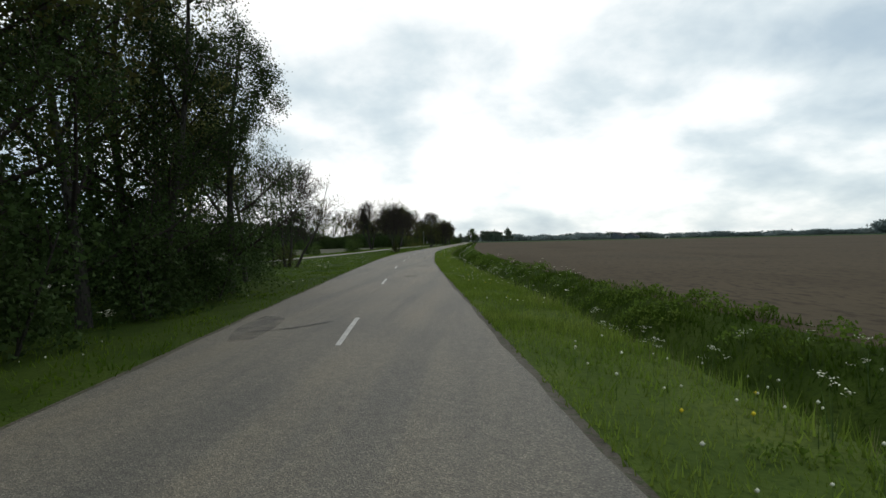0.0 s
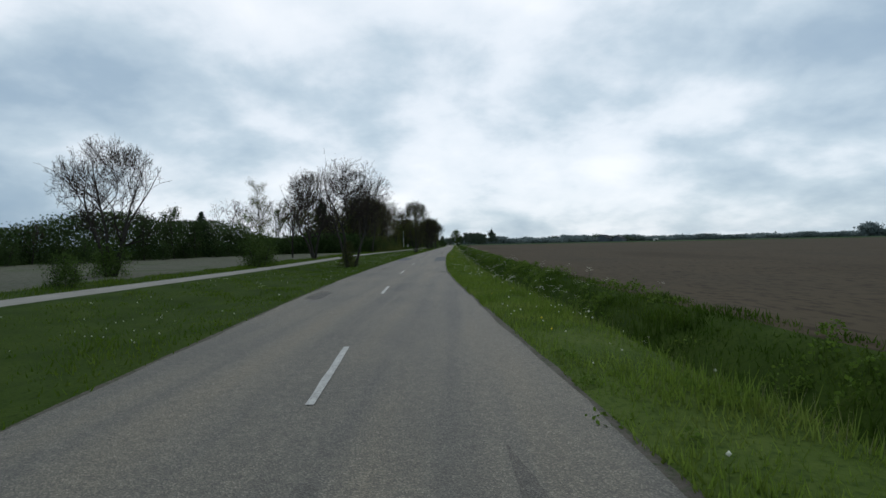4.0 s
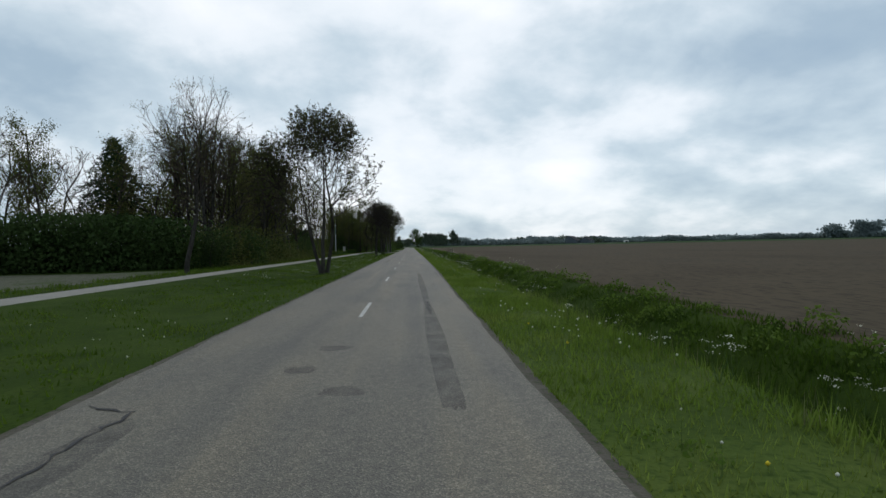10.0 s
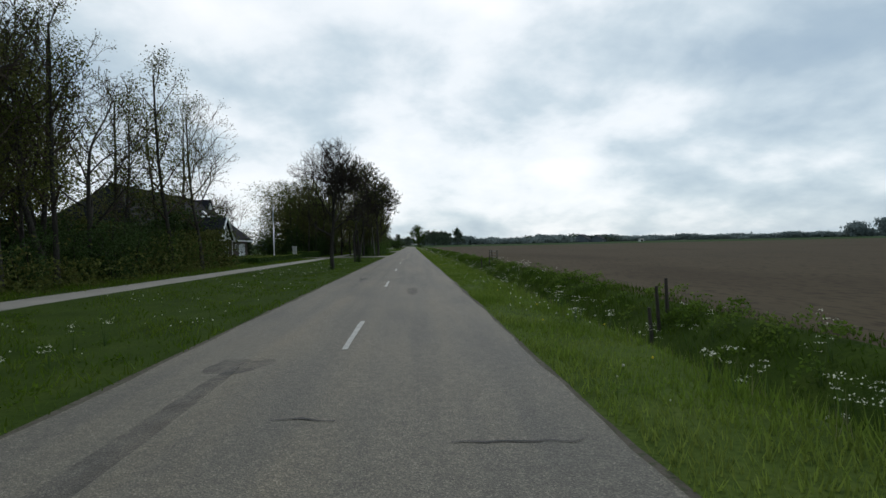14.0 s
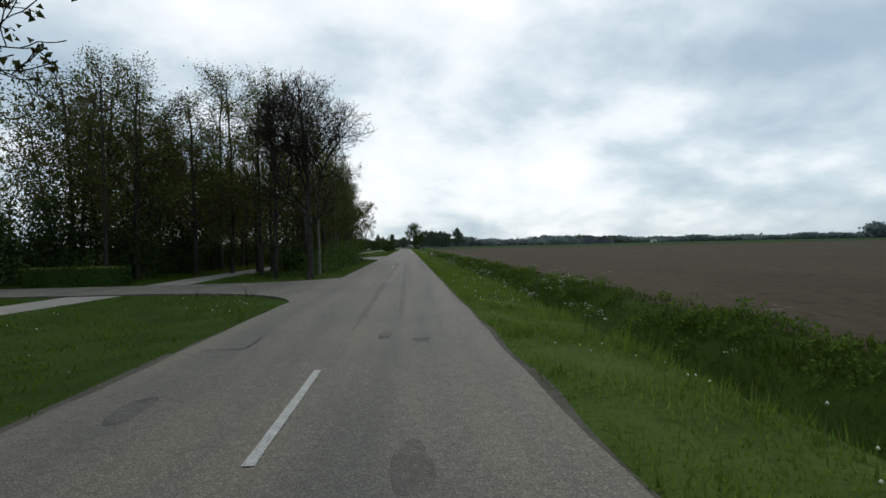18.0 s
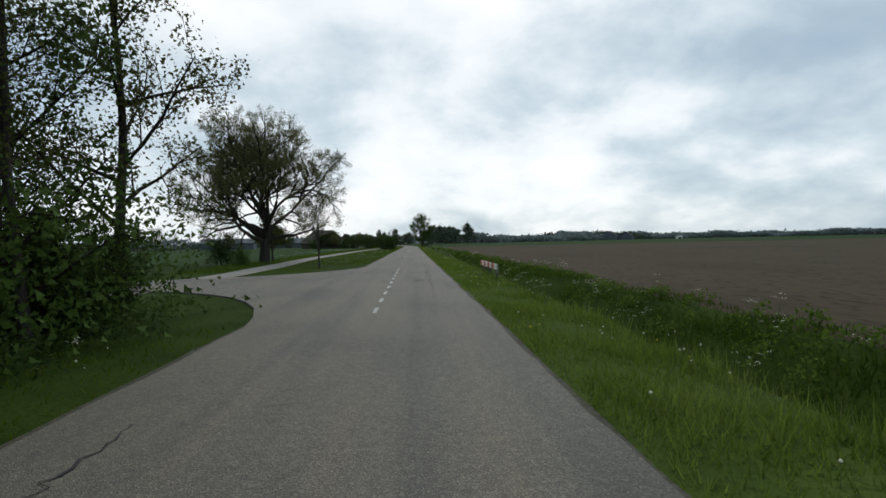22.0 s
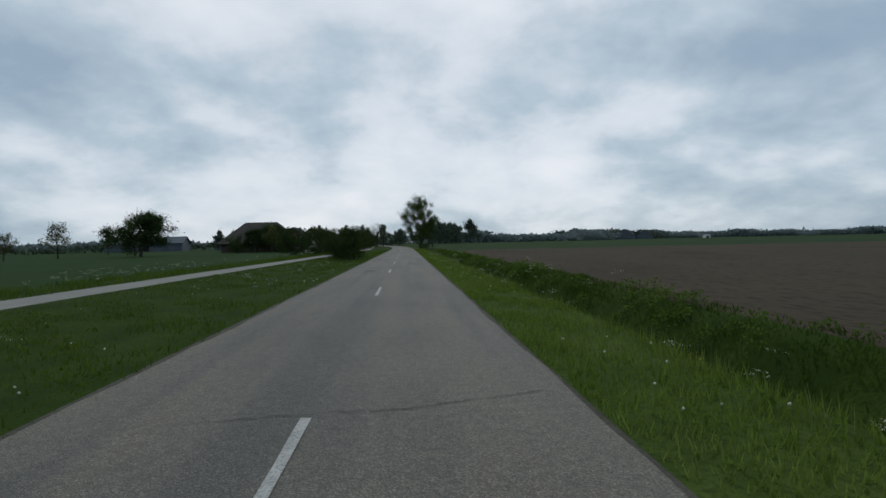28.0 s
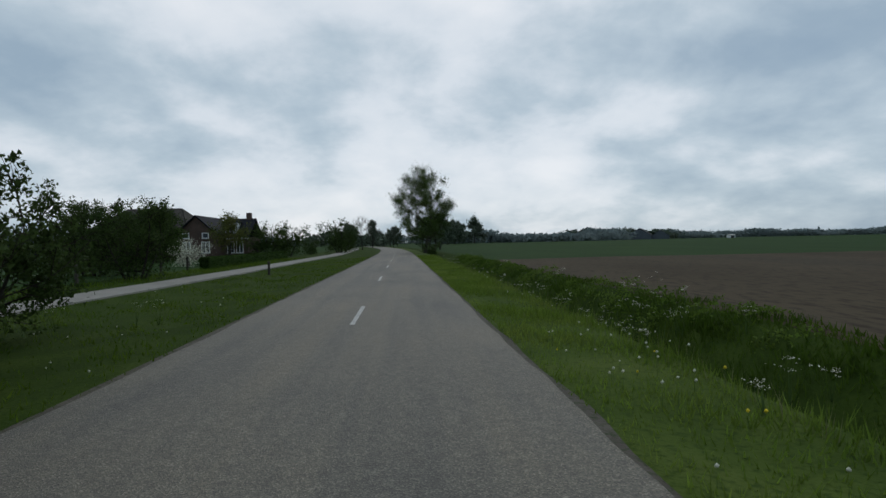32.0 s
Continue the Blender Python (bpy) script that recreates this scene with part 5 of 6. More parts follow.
plant(T_SPRUCE, -44, 150, 0.62, 90)
plant(T_TALL_BARE, -14.1, 164.5, 0.84, 30)
plant(T_TALL_BARE, -18.2, 228.0, 1.02, 140)
plant(T_SHRUB, -19.2, 225.2, 1.75, 60)
plant(T_SHRUB, -17.7, 225.8, 1.35, 200)
# far side of the plot
for i in range(18):
    y = 58 + i * 7.2
    x = -62 + 0.23 * (y - 58) + R.uniform(-3, 3)
    plant(R.choice([T_SHRUB, T_SHRUB, T_DARK, T_WOOD_C]), x, y, R.uniform(0.7, 0.95) if i % 3 else R.uniform(0.6, 0.75), R.uniform(0, 360))
    plant(T_SHRUB, x + R.uniform(2, 4), y + R.uniform(-2, 2), R.uniform(0.8, 1.1), R.uniform(0, 360))
    if i % 2 == 0:
        plant(R.choice([T_FIELD, T_ASH_FAR, T_WOOD_A, T_ASH_FAR]), x - 5, y + R.uniform(-3, 3), R.uniform(0.55, 0.75), R.uniform(0, 360))
for i in range(7):
    plant(R.choice([T_WOOD_A, T_ASH_FAR, T_ASH_FAR]), -46 + 2.6 * i + R.uniform(-1.5, 1.5), 168 + 2.2 * i + R.uniform(-2, 2), R.uniform(1.05, 1.35), R.uniform(0, 360))
    plant(T_SHRUB, -46 + 3.4 * i, 163 + 2.2 * i, R.uniform(1.0, 1.3), R.uniform(0, 360))
# the first wood, along the path
scatter([T_WOOD_A, T_WOOD_B, T_WOOD_A, T_TALL_BARE], -26, -15.2, 178, 226, 28, 0.9, 1.12, 0.03, 1.9)
scatter([T_TALL_BARE, T_WOOD_B], -20, -15.2, 176, 212, 7, 0.8, 0.95, 0.03, 4)
scatter([T_SHRUB, T_SHRUB, T_SHRUB_GREEN], -19, -14.6, 172, 226, 26, 0.6, 1.05, 0.01, 1.2)
scatter([T_SHRUB], -30, -19, 176, 226, 12, 0.9, 1.3, 0.0, 2.0)
for x, y, k, s, a in ((-16.4, 182, T_ASH_FAR, 1.4, 30), (-18.8, 186, T_ASH_FAR, 1.4, 140), (-16.0, 191, T_ASH_FAR, 1.35, 250), (-19.5, 194, T_ASH_FAR, 1.35, 70), (-16.8, 199, T_ASH_FAR, 1.4, 190), (-19.0, 205, T_ASH_FAR, 1.45, 310), (-16.2, 209, T_ASH_FAR, 1.25, 20), (-20.5, 181, T_TALL_BARE, 0.95, 200), (-22, 190, T_ASH_FAR, 1.4, 100), (-15.6, 186.5, T_TALL_BARE, 0.8, 10),
                      (-15.4, 215, T_SHRUB_GREEN, 1.0, 40), (-17.2, 219, T_SHRUB, 1.1, 140), (-15.5, 222.5, T_SHRUB_GREEN, 0.8, 230), (-18, 224, T_SHRUB, 1.1, 20)):
    plant(k, x, y, s, a)
for x, y, s, a in ((-14.2, 262, 1.1, 20), (-17.0, 260, 1.25, 120), (-20.5, 261, 1.3, 220), (-24, 260, 1.3, 310), (-13.6, 267, 1.0, 60)):
    plant(T_SHRUB, x, y, s, a)
for x, y, s, a in ((-7.0, 17.2, 1.45, 20), (-4.2, 18.8, 1.4, 130), (-1.8, 18.4, 1.15, 250), (-5.2, 15.6, 1.4, 80)):
    plant(T_SHRUB, x, y, s, a)
# the second wood, after the house
scatter([T_WOOD_A, T_WOOD_B, T_WOOD_C, T_WOOD_A], -20.5, -13.0, 260, 300, 36, 0.76, 0.93, 0.0, 1.8)
scatter([T_SHRUB, T_SHRUB_GREEN], -20, -12.8, 258, 300, 16, 0.5, 0.9, 0.0, 1.5)
scatter([T_WOOD_NEAR, T_WOOD_NEAR, T_WOOD_NEAR_GREEN], -8.6, -5.2, 267.5, 297.5, 24, 0.66, 0.92, 0.0, 1.4)
scatter([T_SHRUB_GREEN, T_SHRUB], -8.0, -5.6, 270, 299, 12, 0.4, 0.62, 0.0, 1.6)
plant(T_THICK_OPEN, -6.4, 298.0, 0.8, 40)
plant(T_THORN, -6.7, 296.3, 0.85, 60)
plant(T_THORN, -7.1, 292.8, 0.8, 130)
plant(T_WOOD_NEAR_GREEN, -6.2, 291.0, 1.0, 80)
plant(T_WOOD_NEAR, -6.8, 284.0, 0.9, 10)
plant(T_SLENDER, -4.5, 265.7, 1.0, 40)
plant(T_SLENDER, -6.3, 271.8, 0.95, 160)
plant(T_SLENDER, -5.4, 279.5, 0.85, 280)
plant(T_WOOD_NEAR, -8.0, 265.6, 1.0, 140, sz=0.9)
scatter([T_ASH_FAR], -44, -23, 266, 286, 8, 0.95, 1.2, 0.0, 3.0)
for x, y, a in ((-13.5, 261.5, 20), (-15.6, 263.0, 110), (-12.0, 265.5, 200), (-17.6, 262.5, 290)):
    plant(T_WOOD_NEAR, x, y, 1.1, a, sz=0.82)
plant(T_ASH_FAR, -36, 262, 0.95, 70)
# after the side road
plant(T_WILLOW, -12.2, 332.3, 0.94, 0, sz=1.02)
plant(T_SHRUB, -15.5, 331.0, 0.8, 0)
plant(T_SHRUB_GREEN, -13.6, 330.0, 0.6, 70)
plant(T_ASH_FAR, -5.9, 323.6, 0.55, 20, sz=1.15)
plant(T_FIELD, -13.1, 338.5, 0.62, 20)
plant(T_DEAD, -12.4, 360.8, 0.92, 70)
plant(T_THORN, -4.6, 420.2, 0.98, 0, sz=1.16)
plant(T_THORN, -7.2, 427.6, 0.95, 100, sz=1.15)
plant(T_THORN, -6.1, 424.0, 1.0, 200, sz=1.1)
plant(T_THORN, -17.0, 450.0, 1.35, 40)
plant(T_THORN, -12.6, 445.5, 1.15, 300, sz=1.12)
plant(T_FAR_BUSH, -9.7, 512, 1.45, 200)
plant(T_ROUND, -44.4, 458.4, 1.32, 0, sz=0.74)
plant(T_POPLAR, 4.5, 501, 1.0, 0)
plant(T_FAR_BUSH, 5.6, 506, 0.7, 30)
for x, y, k, s in ((-57.7, 458, T_FIELD, 0.7), (-51, 470, T_FIELD, 0.85), (-60, 449, T_FIELD, 0.5), (-80, 470, T_ASH_FAR, 0.7), (-95, 462, T_ROUND, 0.75), (-92, 470, T_FIELD, 0.95), (-88, 474, T_FIELD, 1.0), (-108, 465, T_ASH_FAR, 0.8), (-114, 462, T_FIELD, 0.7), (-72, 500, T_FIELD, 0.7), (-66, 560, T_ROUND_FAR, 0.62), (-63, 566, T_ROUND_FAR, 0.6),
                   (-18.6, 480, T_FIELD, 0.62), (-16.6, 488, T_FAR_BUSH, 1.1), (-14.8, 492, T_FAR_BUSH, 1.15), (-13, 500, T_FAR_BUSH, 0.6), (-23.5, 474, T_FAR_BUSH, 0.9), (-21.4, 462, T_DARK, 0.5), (-19.4, 482, T_FIELD, 0.62), (-31, 481, T_ROUND, 0.66), (-35, 480, T_FAR_BUSH, 1.0), (-27.5, 479, T_FIELD, 0.7), (-29, 486, T_ROUND, 0.8),
                   (-9.6, 561, T_ASH_FAR, 0.98), (-14, 566, T_FAR_BUSH, 1.1), (-16, 600, T_ROUND_FAR, 0.7), (-21, 640, T_ROUND_FAR, 0.9), (-10, 620, T_POPLAR_FAR, 0.9), (-20, 610, T_FAR_BUSH, 1.2)):
    plant(k, x, y, s, R.uniform(0, 360))
for i in range(11):
    plant(R.choice([T_POPLAR_FAR, T_ROUND_FAR, T_ROUND_FAR]), 16 + 2.8 * i + R.uniform(-1, 1), 690 + i * 10.5 + R.uniform(-3, 3), R.uniform(1.15, 1.35), R.uniform(0, 360))
for x, y, k in ((7.4, 520, 0.62), (9.4, 536, 0.7), (6.0, 548, 0.72), (-2.6, 640, 0.78), (-1.0, 652, 0.72), (-4.2, 660, 0.7)):
    plant(T_POPLAR_FAR, x, y, k, R.uniform(0, 360))
plant(T_ROUND_FAR, 55, 815, 1.75, 0)
plant(T_BLOSSOM, -16.2, 462, 1.0, 0)


# ---- far woods on the horizon ----
def far_woods(name, label, pts, height, width, n, material, seed, leaf=2.2, fall=0.7):
    """A belt of many leaf clumps along a line, with an uneven top."""
    rng = np.random.default_rng(seed)
    pts = np.asarray(pts, float)
    seg = np.r_[0, np.cumsum(np.hypot(*np.diff(pts, axis=0).T))]
    s = rng.uniform(0, seg[-1], n)
    x = np.interp(s, seg, pts[:, 0])
    y = np.interp(s, seg, pts[:, 1])
    top = height * (0.62 + 0.22 * np.sin(s / 31 + seed) + 0.14 * np.sin(s / 9.7 + 2 * seed) + 0.10 * np.sin(s / 4.1 + seed))
    z = np.maximum(top, 1.0) * rng.uniform(0, 1, n) ** fall
    P = np.stack([x + rng.normal(0, width, n), y + rng.normal(0, width, n), z], 1)
    me = leaf_mesh(name, P, leaf, rng, material, 0.0, 0.9, True)
    tagged(new(name, me), label, "woods", kind="stuff")


# horizon belts and clumps get their haze from the leaf colour
far_woods("far_woods", "hazy tree belt along the horizon beyond the field", [(20, 860), (110, 890), (160, 880), (300, 1060), (480, 1150), (800, 1100), (1300, 900)], 11.5, 6, 44000, M_HAZE_BLUE, 1, 2.6)
far_woods("far_woods", "low hazy woods far behind the farms", [(-900, 900), (-500, 1100), (-100, 1200), (100, 1250), (500, 1400), (1200, 1300)], 13, 8, 22000, M_HAZE_BLUE, 2, 4.0)
far_woods("far_woods", "dark clump of tall trees beyond the field", [(775, 1080), (822, 1094)], 34, 6, 2600, M_HAZE_BLUE, 3, 3.6)
far_woods("far_woods", "second clump of tall trees beyond the field", [(842, 1090), (900, 1100)], 34, 6, 2600, M_HAZE_BLUE, 13, 3.6)
far_woods("far_woods", "wood closing the end of the road", [(-8, 690), (-30, 740), (-60, 760)], 12, 4, 2500, M_HAZE_GREEN, 4, 1.6)
far_woods("far_woods", "hedgerow behind the weedy plot", [(-72, 44), (-64, 90), (-50, 130), (-42, 158), (-31, 172), (-19, 174)], 7.6, 1.7, 150000, M_LEAF_DARK, 5, 0.24, 0.95)
far_woods("far_woods", "dark depth of the first wood", [(-27, 184), (-29, 200), (-27, 226)], 12.5, 2.6, 56000, M_LEAF_OLIVE, 6, 0.17, 1.2)
far_woods("far_woods", "dark depth of the second wood", [(-19.5, 262), (-20, 280), (-16, 299)], 11.5, 2.4, 56000, M_LEAF_OLIVE, 7, 0.16, 1.2)
far_woods("far_woods", "undergrowth along the edge of the first wood", [(-15.6, 174), (-15.4, 200), (-15.9, 226)], 6.8, 1.4, 26000, M_LEAF_OLIVE, 10, 0.12, 1.9)
far_woods("far_woods", "leafy screen between the first wood and the garden", [(-15.4, 225), (-20, 226.5), (-27, 226)], 11, 0.9, 18000, M_LEAF_OLIVE, 11, 0.2, 1.2)
far_woods("far_woods", "undergrowth under the roadside trees of the second wood", [(-5.2, 267), (-5.0, 282), (-5.2, 298)], 3.4, 0.7, 11000, M_LEAF_GREEN, 12, 0.11, 1.6)
far_woods("far_woods", "low shrubs on the far pasture edge", [(-200, 520), (-120, 560), (-60, 640)], 4.5, 3.0, 2500, M_HAZE_GREEN, 8, 1.0)
far_woods("far_woods", "trees around the farms beyond the field", [(150, 905), (190, 940), (260, 1010), (330, 1040)], 13, 5, 4500, M_HAZE_GREEN, 9, 2.0)



# ---- house with the white gable ----
def slope(name, a, b, c, d, courses, material, parent, label=""):
    """A roof plane from the eave a-b up to the ridge d-c, laid in overlapping courses."""
    a, b, c, d = (Vector(p) for p in (a, b, c, d))
    nrm = (b - a).cross(d - a)
    nrm.normalize()
    if nrm.z < 0:
        nrm = -nrm
    base = slab_roof(name, *(tuple(p - nrm * 0.06) for p in (a, b, c, d)), 0.11, material, parent, label)
    for i in range(courses):
        f0, f1 = i / courses, min(1.0, (i + 1.12) / courses)
        l0, r0, l1, r1 = a.lerp(d, f0), b.lerp(c, f0), a.lerp(d, f1), b.lerp(c, f1)
        vs = [l0 + nrm * 0.07, r0 + nrm * 0.07, r1 + nrm * 0.02, l1 + nrm * 0.02, l0, r0]
        child("tile_course", mesh_of("tile_course", vs, [(0, 1, 2, 3), (4, 5, 1, 0)], material), base)
    return base


def slab_roof(name, a, b, c, d, thick, material, parent, label=""):
    """One roof plane with a thickness: eave a to b, ridge c to d."""
    up = (Vector(b) - Vector(a)).cross(Vector(d) - Vector(a)).normalized() * thick
    ring = [Vector(a), Vector(b), Vector(c)] + ([] if (Vector(c) - Vector(d)).length < 0.01 else [Vector(d)])
    n = len(ring)
    vs = [v - up * 0.5 for v in ring] + [v + up * 0.5 for v in ring]
    fs = [tuple(range(n))[::-1], tuple(range(n, 2 * n))] + [(i, (i + 1) % n, n + (i + 1) % n, n + i) for i in range(n)]
    return child(name, mesh_of(name, vs, fs, material), parent, label)


def window_x(parent, x, y0, y1, z0, z1, bars=1, name="window"):
    """A window in a wall that faces +x: frame, pane, sill."""
    bm = bmesh.new()
    w = 0.09
    add_box(bm, x - 0.04, x + 0.05, y0, y1, z0, z0 + w)
    add_box(bm, x - 0.04, x + 0.05, y0, y1, z1 - w, z1)
    add_box(bm, x - 0.04, x + 0.05, y0, y0 + w, z0 + w, z1 - w)
    add_box(bm, x - 0.04, x + 0.05, y1 - w, y1, z0 + w, z1 - w)
    for i in range(bars):
        yc = y0 + (y1 - y0) * (i + 1) / (bars + 1)
        add_box(bm, x - 0.04, x + 0.045, yc - w / 2, yc + w / 2, z0 + w, z1 - w)
    win = part(name, bm, M_TRIM, parent, "white framed window")
    box("pane", x - 0.01, x + 0.012, y0 + w, y1 - w, z0 + w, z1 - w, M_GLASS, win)
    box("sill", x, x + 0.14, y0 - 0.08, y1 + 0.08, z0 - 0.07, z0 - 0.002, M_STONE, win)
    return win


def window_y(parent, y, x0, x1, z0, z1, bars=1, name="window"):
    """A window in a wall that faces -y."""
    bm = bmesh.new()
    w = 0.09
    add_box(bm, x0, x1, y - 0.05, y + 0.04, z0, z0 + w)
    add_box(bm, x0, x1, y - 0.05, y + 0.04, z1 - w, z1)
    add_box(bm, x0, x0 + w, y - 0.05, y + 0.04, z0 + w, z1 - w)
    add_box(bm, x1 - w, x1, y - 0.05, y + 0.04, z0 + w, z1 - w)
    for i in range(bars):
        xc = x0 + (x1 - x0) * (i + 1) / (bars + 1)
        add_box(bm, xc - w / 2, xc + w / 2, y - 0.045, y + 0.04, z0 + w, z1 - w)
    win = part(name, bm, M_TRIM, parent, "white framed window")
    box("pane", x0 + w, x1 - w, y - 0.012, y + 0.01, z0 + w, z1 - w, M_GLASS, win)
    box("sill", x0 - 0.08, x1 + 0.08, y - 0.14, y, z0 - 0.07, z0 - 0.002, M_STONE, win)
    return win


def build_house():
    h = new("house")
    tagged(h, "low brick house with a dark tiled roof and white gable", "house")
    fx, bx, y0, y1 = -22.2, -32.4, 227.0, 256.2
    box("wall", bx, fx, y0, y1, -0.2, 2.6, M_BRICK_DARK, h, "dark brick walls")
    ex, bxx, e0, e1 = -21.6, -33.0, 226.4, 256.8
    rx, r0, r1, ez, rz = -27.3, 231.5, 253.9, 2.6, 7.85
    slope("roof", (ex, e0, ez), (ex, e1, ez), (rx, r1, rz), (rx, r0, rz), 22, M_TILE, h, "dark glazed roof tiles")
    slope("roof", (bxx, e1, ez), (bxx, e0, ez), (rx, r0, rz), (rx, r1, rz), 22, M_TILE, h)
    slope("roof", (ex, e1, ez), (bxx, e1, ez), (rx, r1, rz), (rx, r1, rz), 22, M_TILE, h)
    slope("roof", (bxx, e0, ez), (ex, e0, ez), (rx, r0, rz), (rx, r0, rz), 22, M_TILE, h)
    box("fascia", ex - 0.02, ex + 0.1, e0, e1, 2.44, 2.62, M_TRIM, h, "white eaves board")
    box("fascia", bxx, ex, e1 - 0.02, e1 + 0.1, 2.44, 2.62, M_TRIM, h)
    rod("ridge", (rx, r0 - 0.2, rz + 0.06), (rx, r1 + 0.3, rz + 0.06), 0.13, M_TILE, h)
    # small gablet at the ridge end, with a finial
    ga, gb, gc = rx + 1.25, rx - 0.4, r1 - 0.9
    child("gablet", mesh_of("gablet", [(ga, gc - 0.85, rz - 0.95), (ga, gc + 0.85, rz - 0.95), (ga - 0.05, gc, rz + 0.22), (ga - 0.2, gc - 0.85, rz - 0.95), (ga - 0.2, gc + 0.85, rz - 0.95), (ga - 0.25, gc, rz + 0.22)], [(0, 1, 2), (3, 5, 4), (0, 3, 4, 1)], M_TRIM), h, "white boarded gablet")
    slab_roof("gablet_roof", (gb, gc - 1.0, rz - 1.05), (ga + 0.15, gc - 1.0, rz - 1.05), (ga + 0.15, gc, rz + 0.3), (gb, gc, rz + 0.3), 0.08, M_TILE, h)
    slab_roof("gablet_roof", (ga + 0.15, gc + 1.0, rz - 1.05), (gb, gc + 1.0, rz - 1.05), (gb, gc, rz + 0.3), (ga + 0.15, gc, rz + 0.3), 0.08, M_TILE, h)
    rod("finial", (ga, gc, rz + 0.2), (ga, gc, rz + 0.85), 0.03, M_TRIM, h)
    # cross gable
    gx, g0, g1, gz = -20.95, 241.1, 245.9, 5.25
    gm = (g0 + g1) / 2
    me = mesh_of("gable_front", [(gx, g0 + 0.15, 2.58), (gx, g1 - 0.15, 2.58), (gx, gm, gz - 0.12), (gx - 0.15, g0 + 0.15, 2.58), (gx - 0.15, g1 - 0.15, 2.58), (gx - 0.15, gm, gz - 0.12)], [(0, 1, 2), (3, 5, 4), (0, 3, 4, 1)], M_TRIM)
    child("gable_front", me, h, "white boarded gable")
    for k in range(7):
        z = 2.85 + k * 0.3
        half = (gz - z) / (gz - 2.58) * (g1 - g0) / 2 - 0.3
        if half > 0.1:
            box("board_joint", gx + 0.002, gx + 0.006, gm - half, gm + half, z, z + 0.02, M_STONE, h)
    for s, ye in ((-1, g0), (1, g1)):
        slab_roof("gable_roof", *(((gx + 0.35, ye, 2.55), (-26.0, ye, 2.55), (-25.2, gm, gz), (gx + 0.35, gm, gz)) if s > 0 else ((-26.0, ye, 2.55), (gx + 0.35, ye, 2.55), (gx + 0.35, gm, gz), (-25.2, gm, gz))), 0.12, M_TILE, h)
        bm = bmesh.new()
        a, b = Vector((gx + 0.36, ye, 2.5)), Vector((gx + 0.36, gm, gz + 0.02))
        add_rod(bm, a, b, 0.12, 4)
        part("barge_board", bm, M_TRIM, h, "white barge board")
    dv = [(gx + 0.03, gm, 3.35), (gx + 0.03, gm + 0.5, 4.0), (gx + 0.03, gm, 4.65), (gx + 0.03, gm - 0.5, 4.0)]
    dm = mesh_of("diamond_window", dv + [(x - 0.05, y, z) for x, y, z in dv], [(0, 1, 2, 3), (0, 4, 5, 1), (1, 5, 6, 2), (2, 6, 7, 3), (3, 7, 4, 0)], M_GLASS)
    child("diamond_window", dm, h, "dark diamond window")
    for yy in (g0 + 0.25, g1 - 0.25):
        box("porch_pier", gx - 0.25, gx + 0.05, yy - 0.2, yy + 0.2, -0.1, 2.55, M_BRICK_DARK, h, bevel=0.02)
    window_x(h, fx + 0.02, 228.4, 230.6, 0.7, 2.2, 2)
    window_x(h, fx + 0.02, 233.0, 235.2, 0.7, 2.2, 2)
    window_x(h, fx + 0.02, 237.4, 239.0, 0.4, 2.25, 1)
    window_x(h, fx + 0.02, 239.7, 240.7, 0.4, 2.25, 0)
    window_x(h, fx + 0.02, 242.2, 243.0, 0.2, 2.25, 0)
    dr = box("door", fx - 0.02, fx + 0.06, 243.1, 244.1, 0.0, 2.2, M_DARKWOOD, h, "dark front door")
    box("handle", fx + 0.06, fx + 0.1, 243.2, 243.25, 0.95, 1.1, M_GALV, dr)
    window_x(h, fx + 0.02, 244.2, 244.9, 0.2, 2.25, 0)
    window_x(h, fx + 0.02, 247.4, 249.8, 0.3, 2.3, 2)
    window_x(h, fx + 0.02, 250.9, 251.6, 1.3, 2.1, 0)
    g = box("garage_door", fx, fx + 0.06, 252.4, 254.9, 0.0, 2.15, M_TRIM, h, "white garage door")
    for k in range(4):
        box("panel_joint", fx + 0.058, fx + 0.064, 252.45, 254.85, 0.42 * (k + 1), 0.42 * (k + 1) + 0.025, M_STONE, g)
    for y0_, f in ((236.0, 0.35), (246.6, 0.48), (249.0, 0.62)):
        p = Vector((ex, y0_, ez)).lerp(Vector((rx, y0_, rz)), f)
        bm = bmesh.new()
        bmesh.ops.create_cube(bm, size=1.0, matrix=Matrix.Translation(p + Vector((0.09, 0, 0.08))) @ Matrix.Rotation(radians(44.5), 4, "Y") @ Matrix.Diagonal((1.2, 0.8, 0.14, 1)))
        part("skylight", bm, M_TRIM, h, "white roof light")


build_house()

fp = empty("flagpole", -15.0, 242.4, 0)
tagged(fp, "white flagpole in the front garden with a hanging pennant", "flagpole")
rod("pole", (0, 0, -0.1), (0, 0, 6.3), 0.06, M_TRIM, fp, r2=0.04)
rod("finial", (0, 0, 6.3), (0, 0, 6.42), 0.09, M_GALV, fp)
pv = [(0.02, -0.05, 6.1), (0.02, -0.22, 5.95), (-0.08, -0.26, 5.2), (0.02, -0.12, 4.1), (0.05, -0.05, 4.9)]
# the pennant reuses the haze-tinted blue-grey
child("pennant", mesh_of("pennant", pv + [(x + 0.02, y, z) for x, y, z in pv], [(0, 1, 2, 3, 4), (9, 8, 7, 6, 5)], M_HAZE_BLUE), fp, "limp blue pennant")


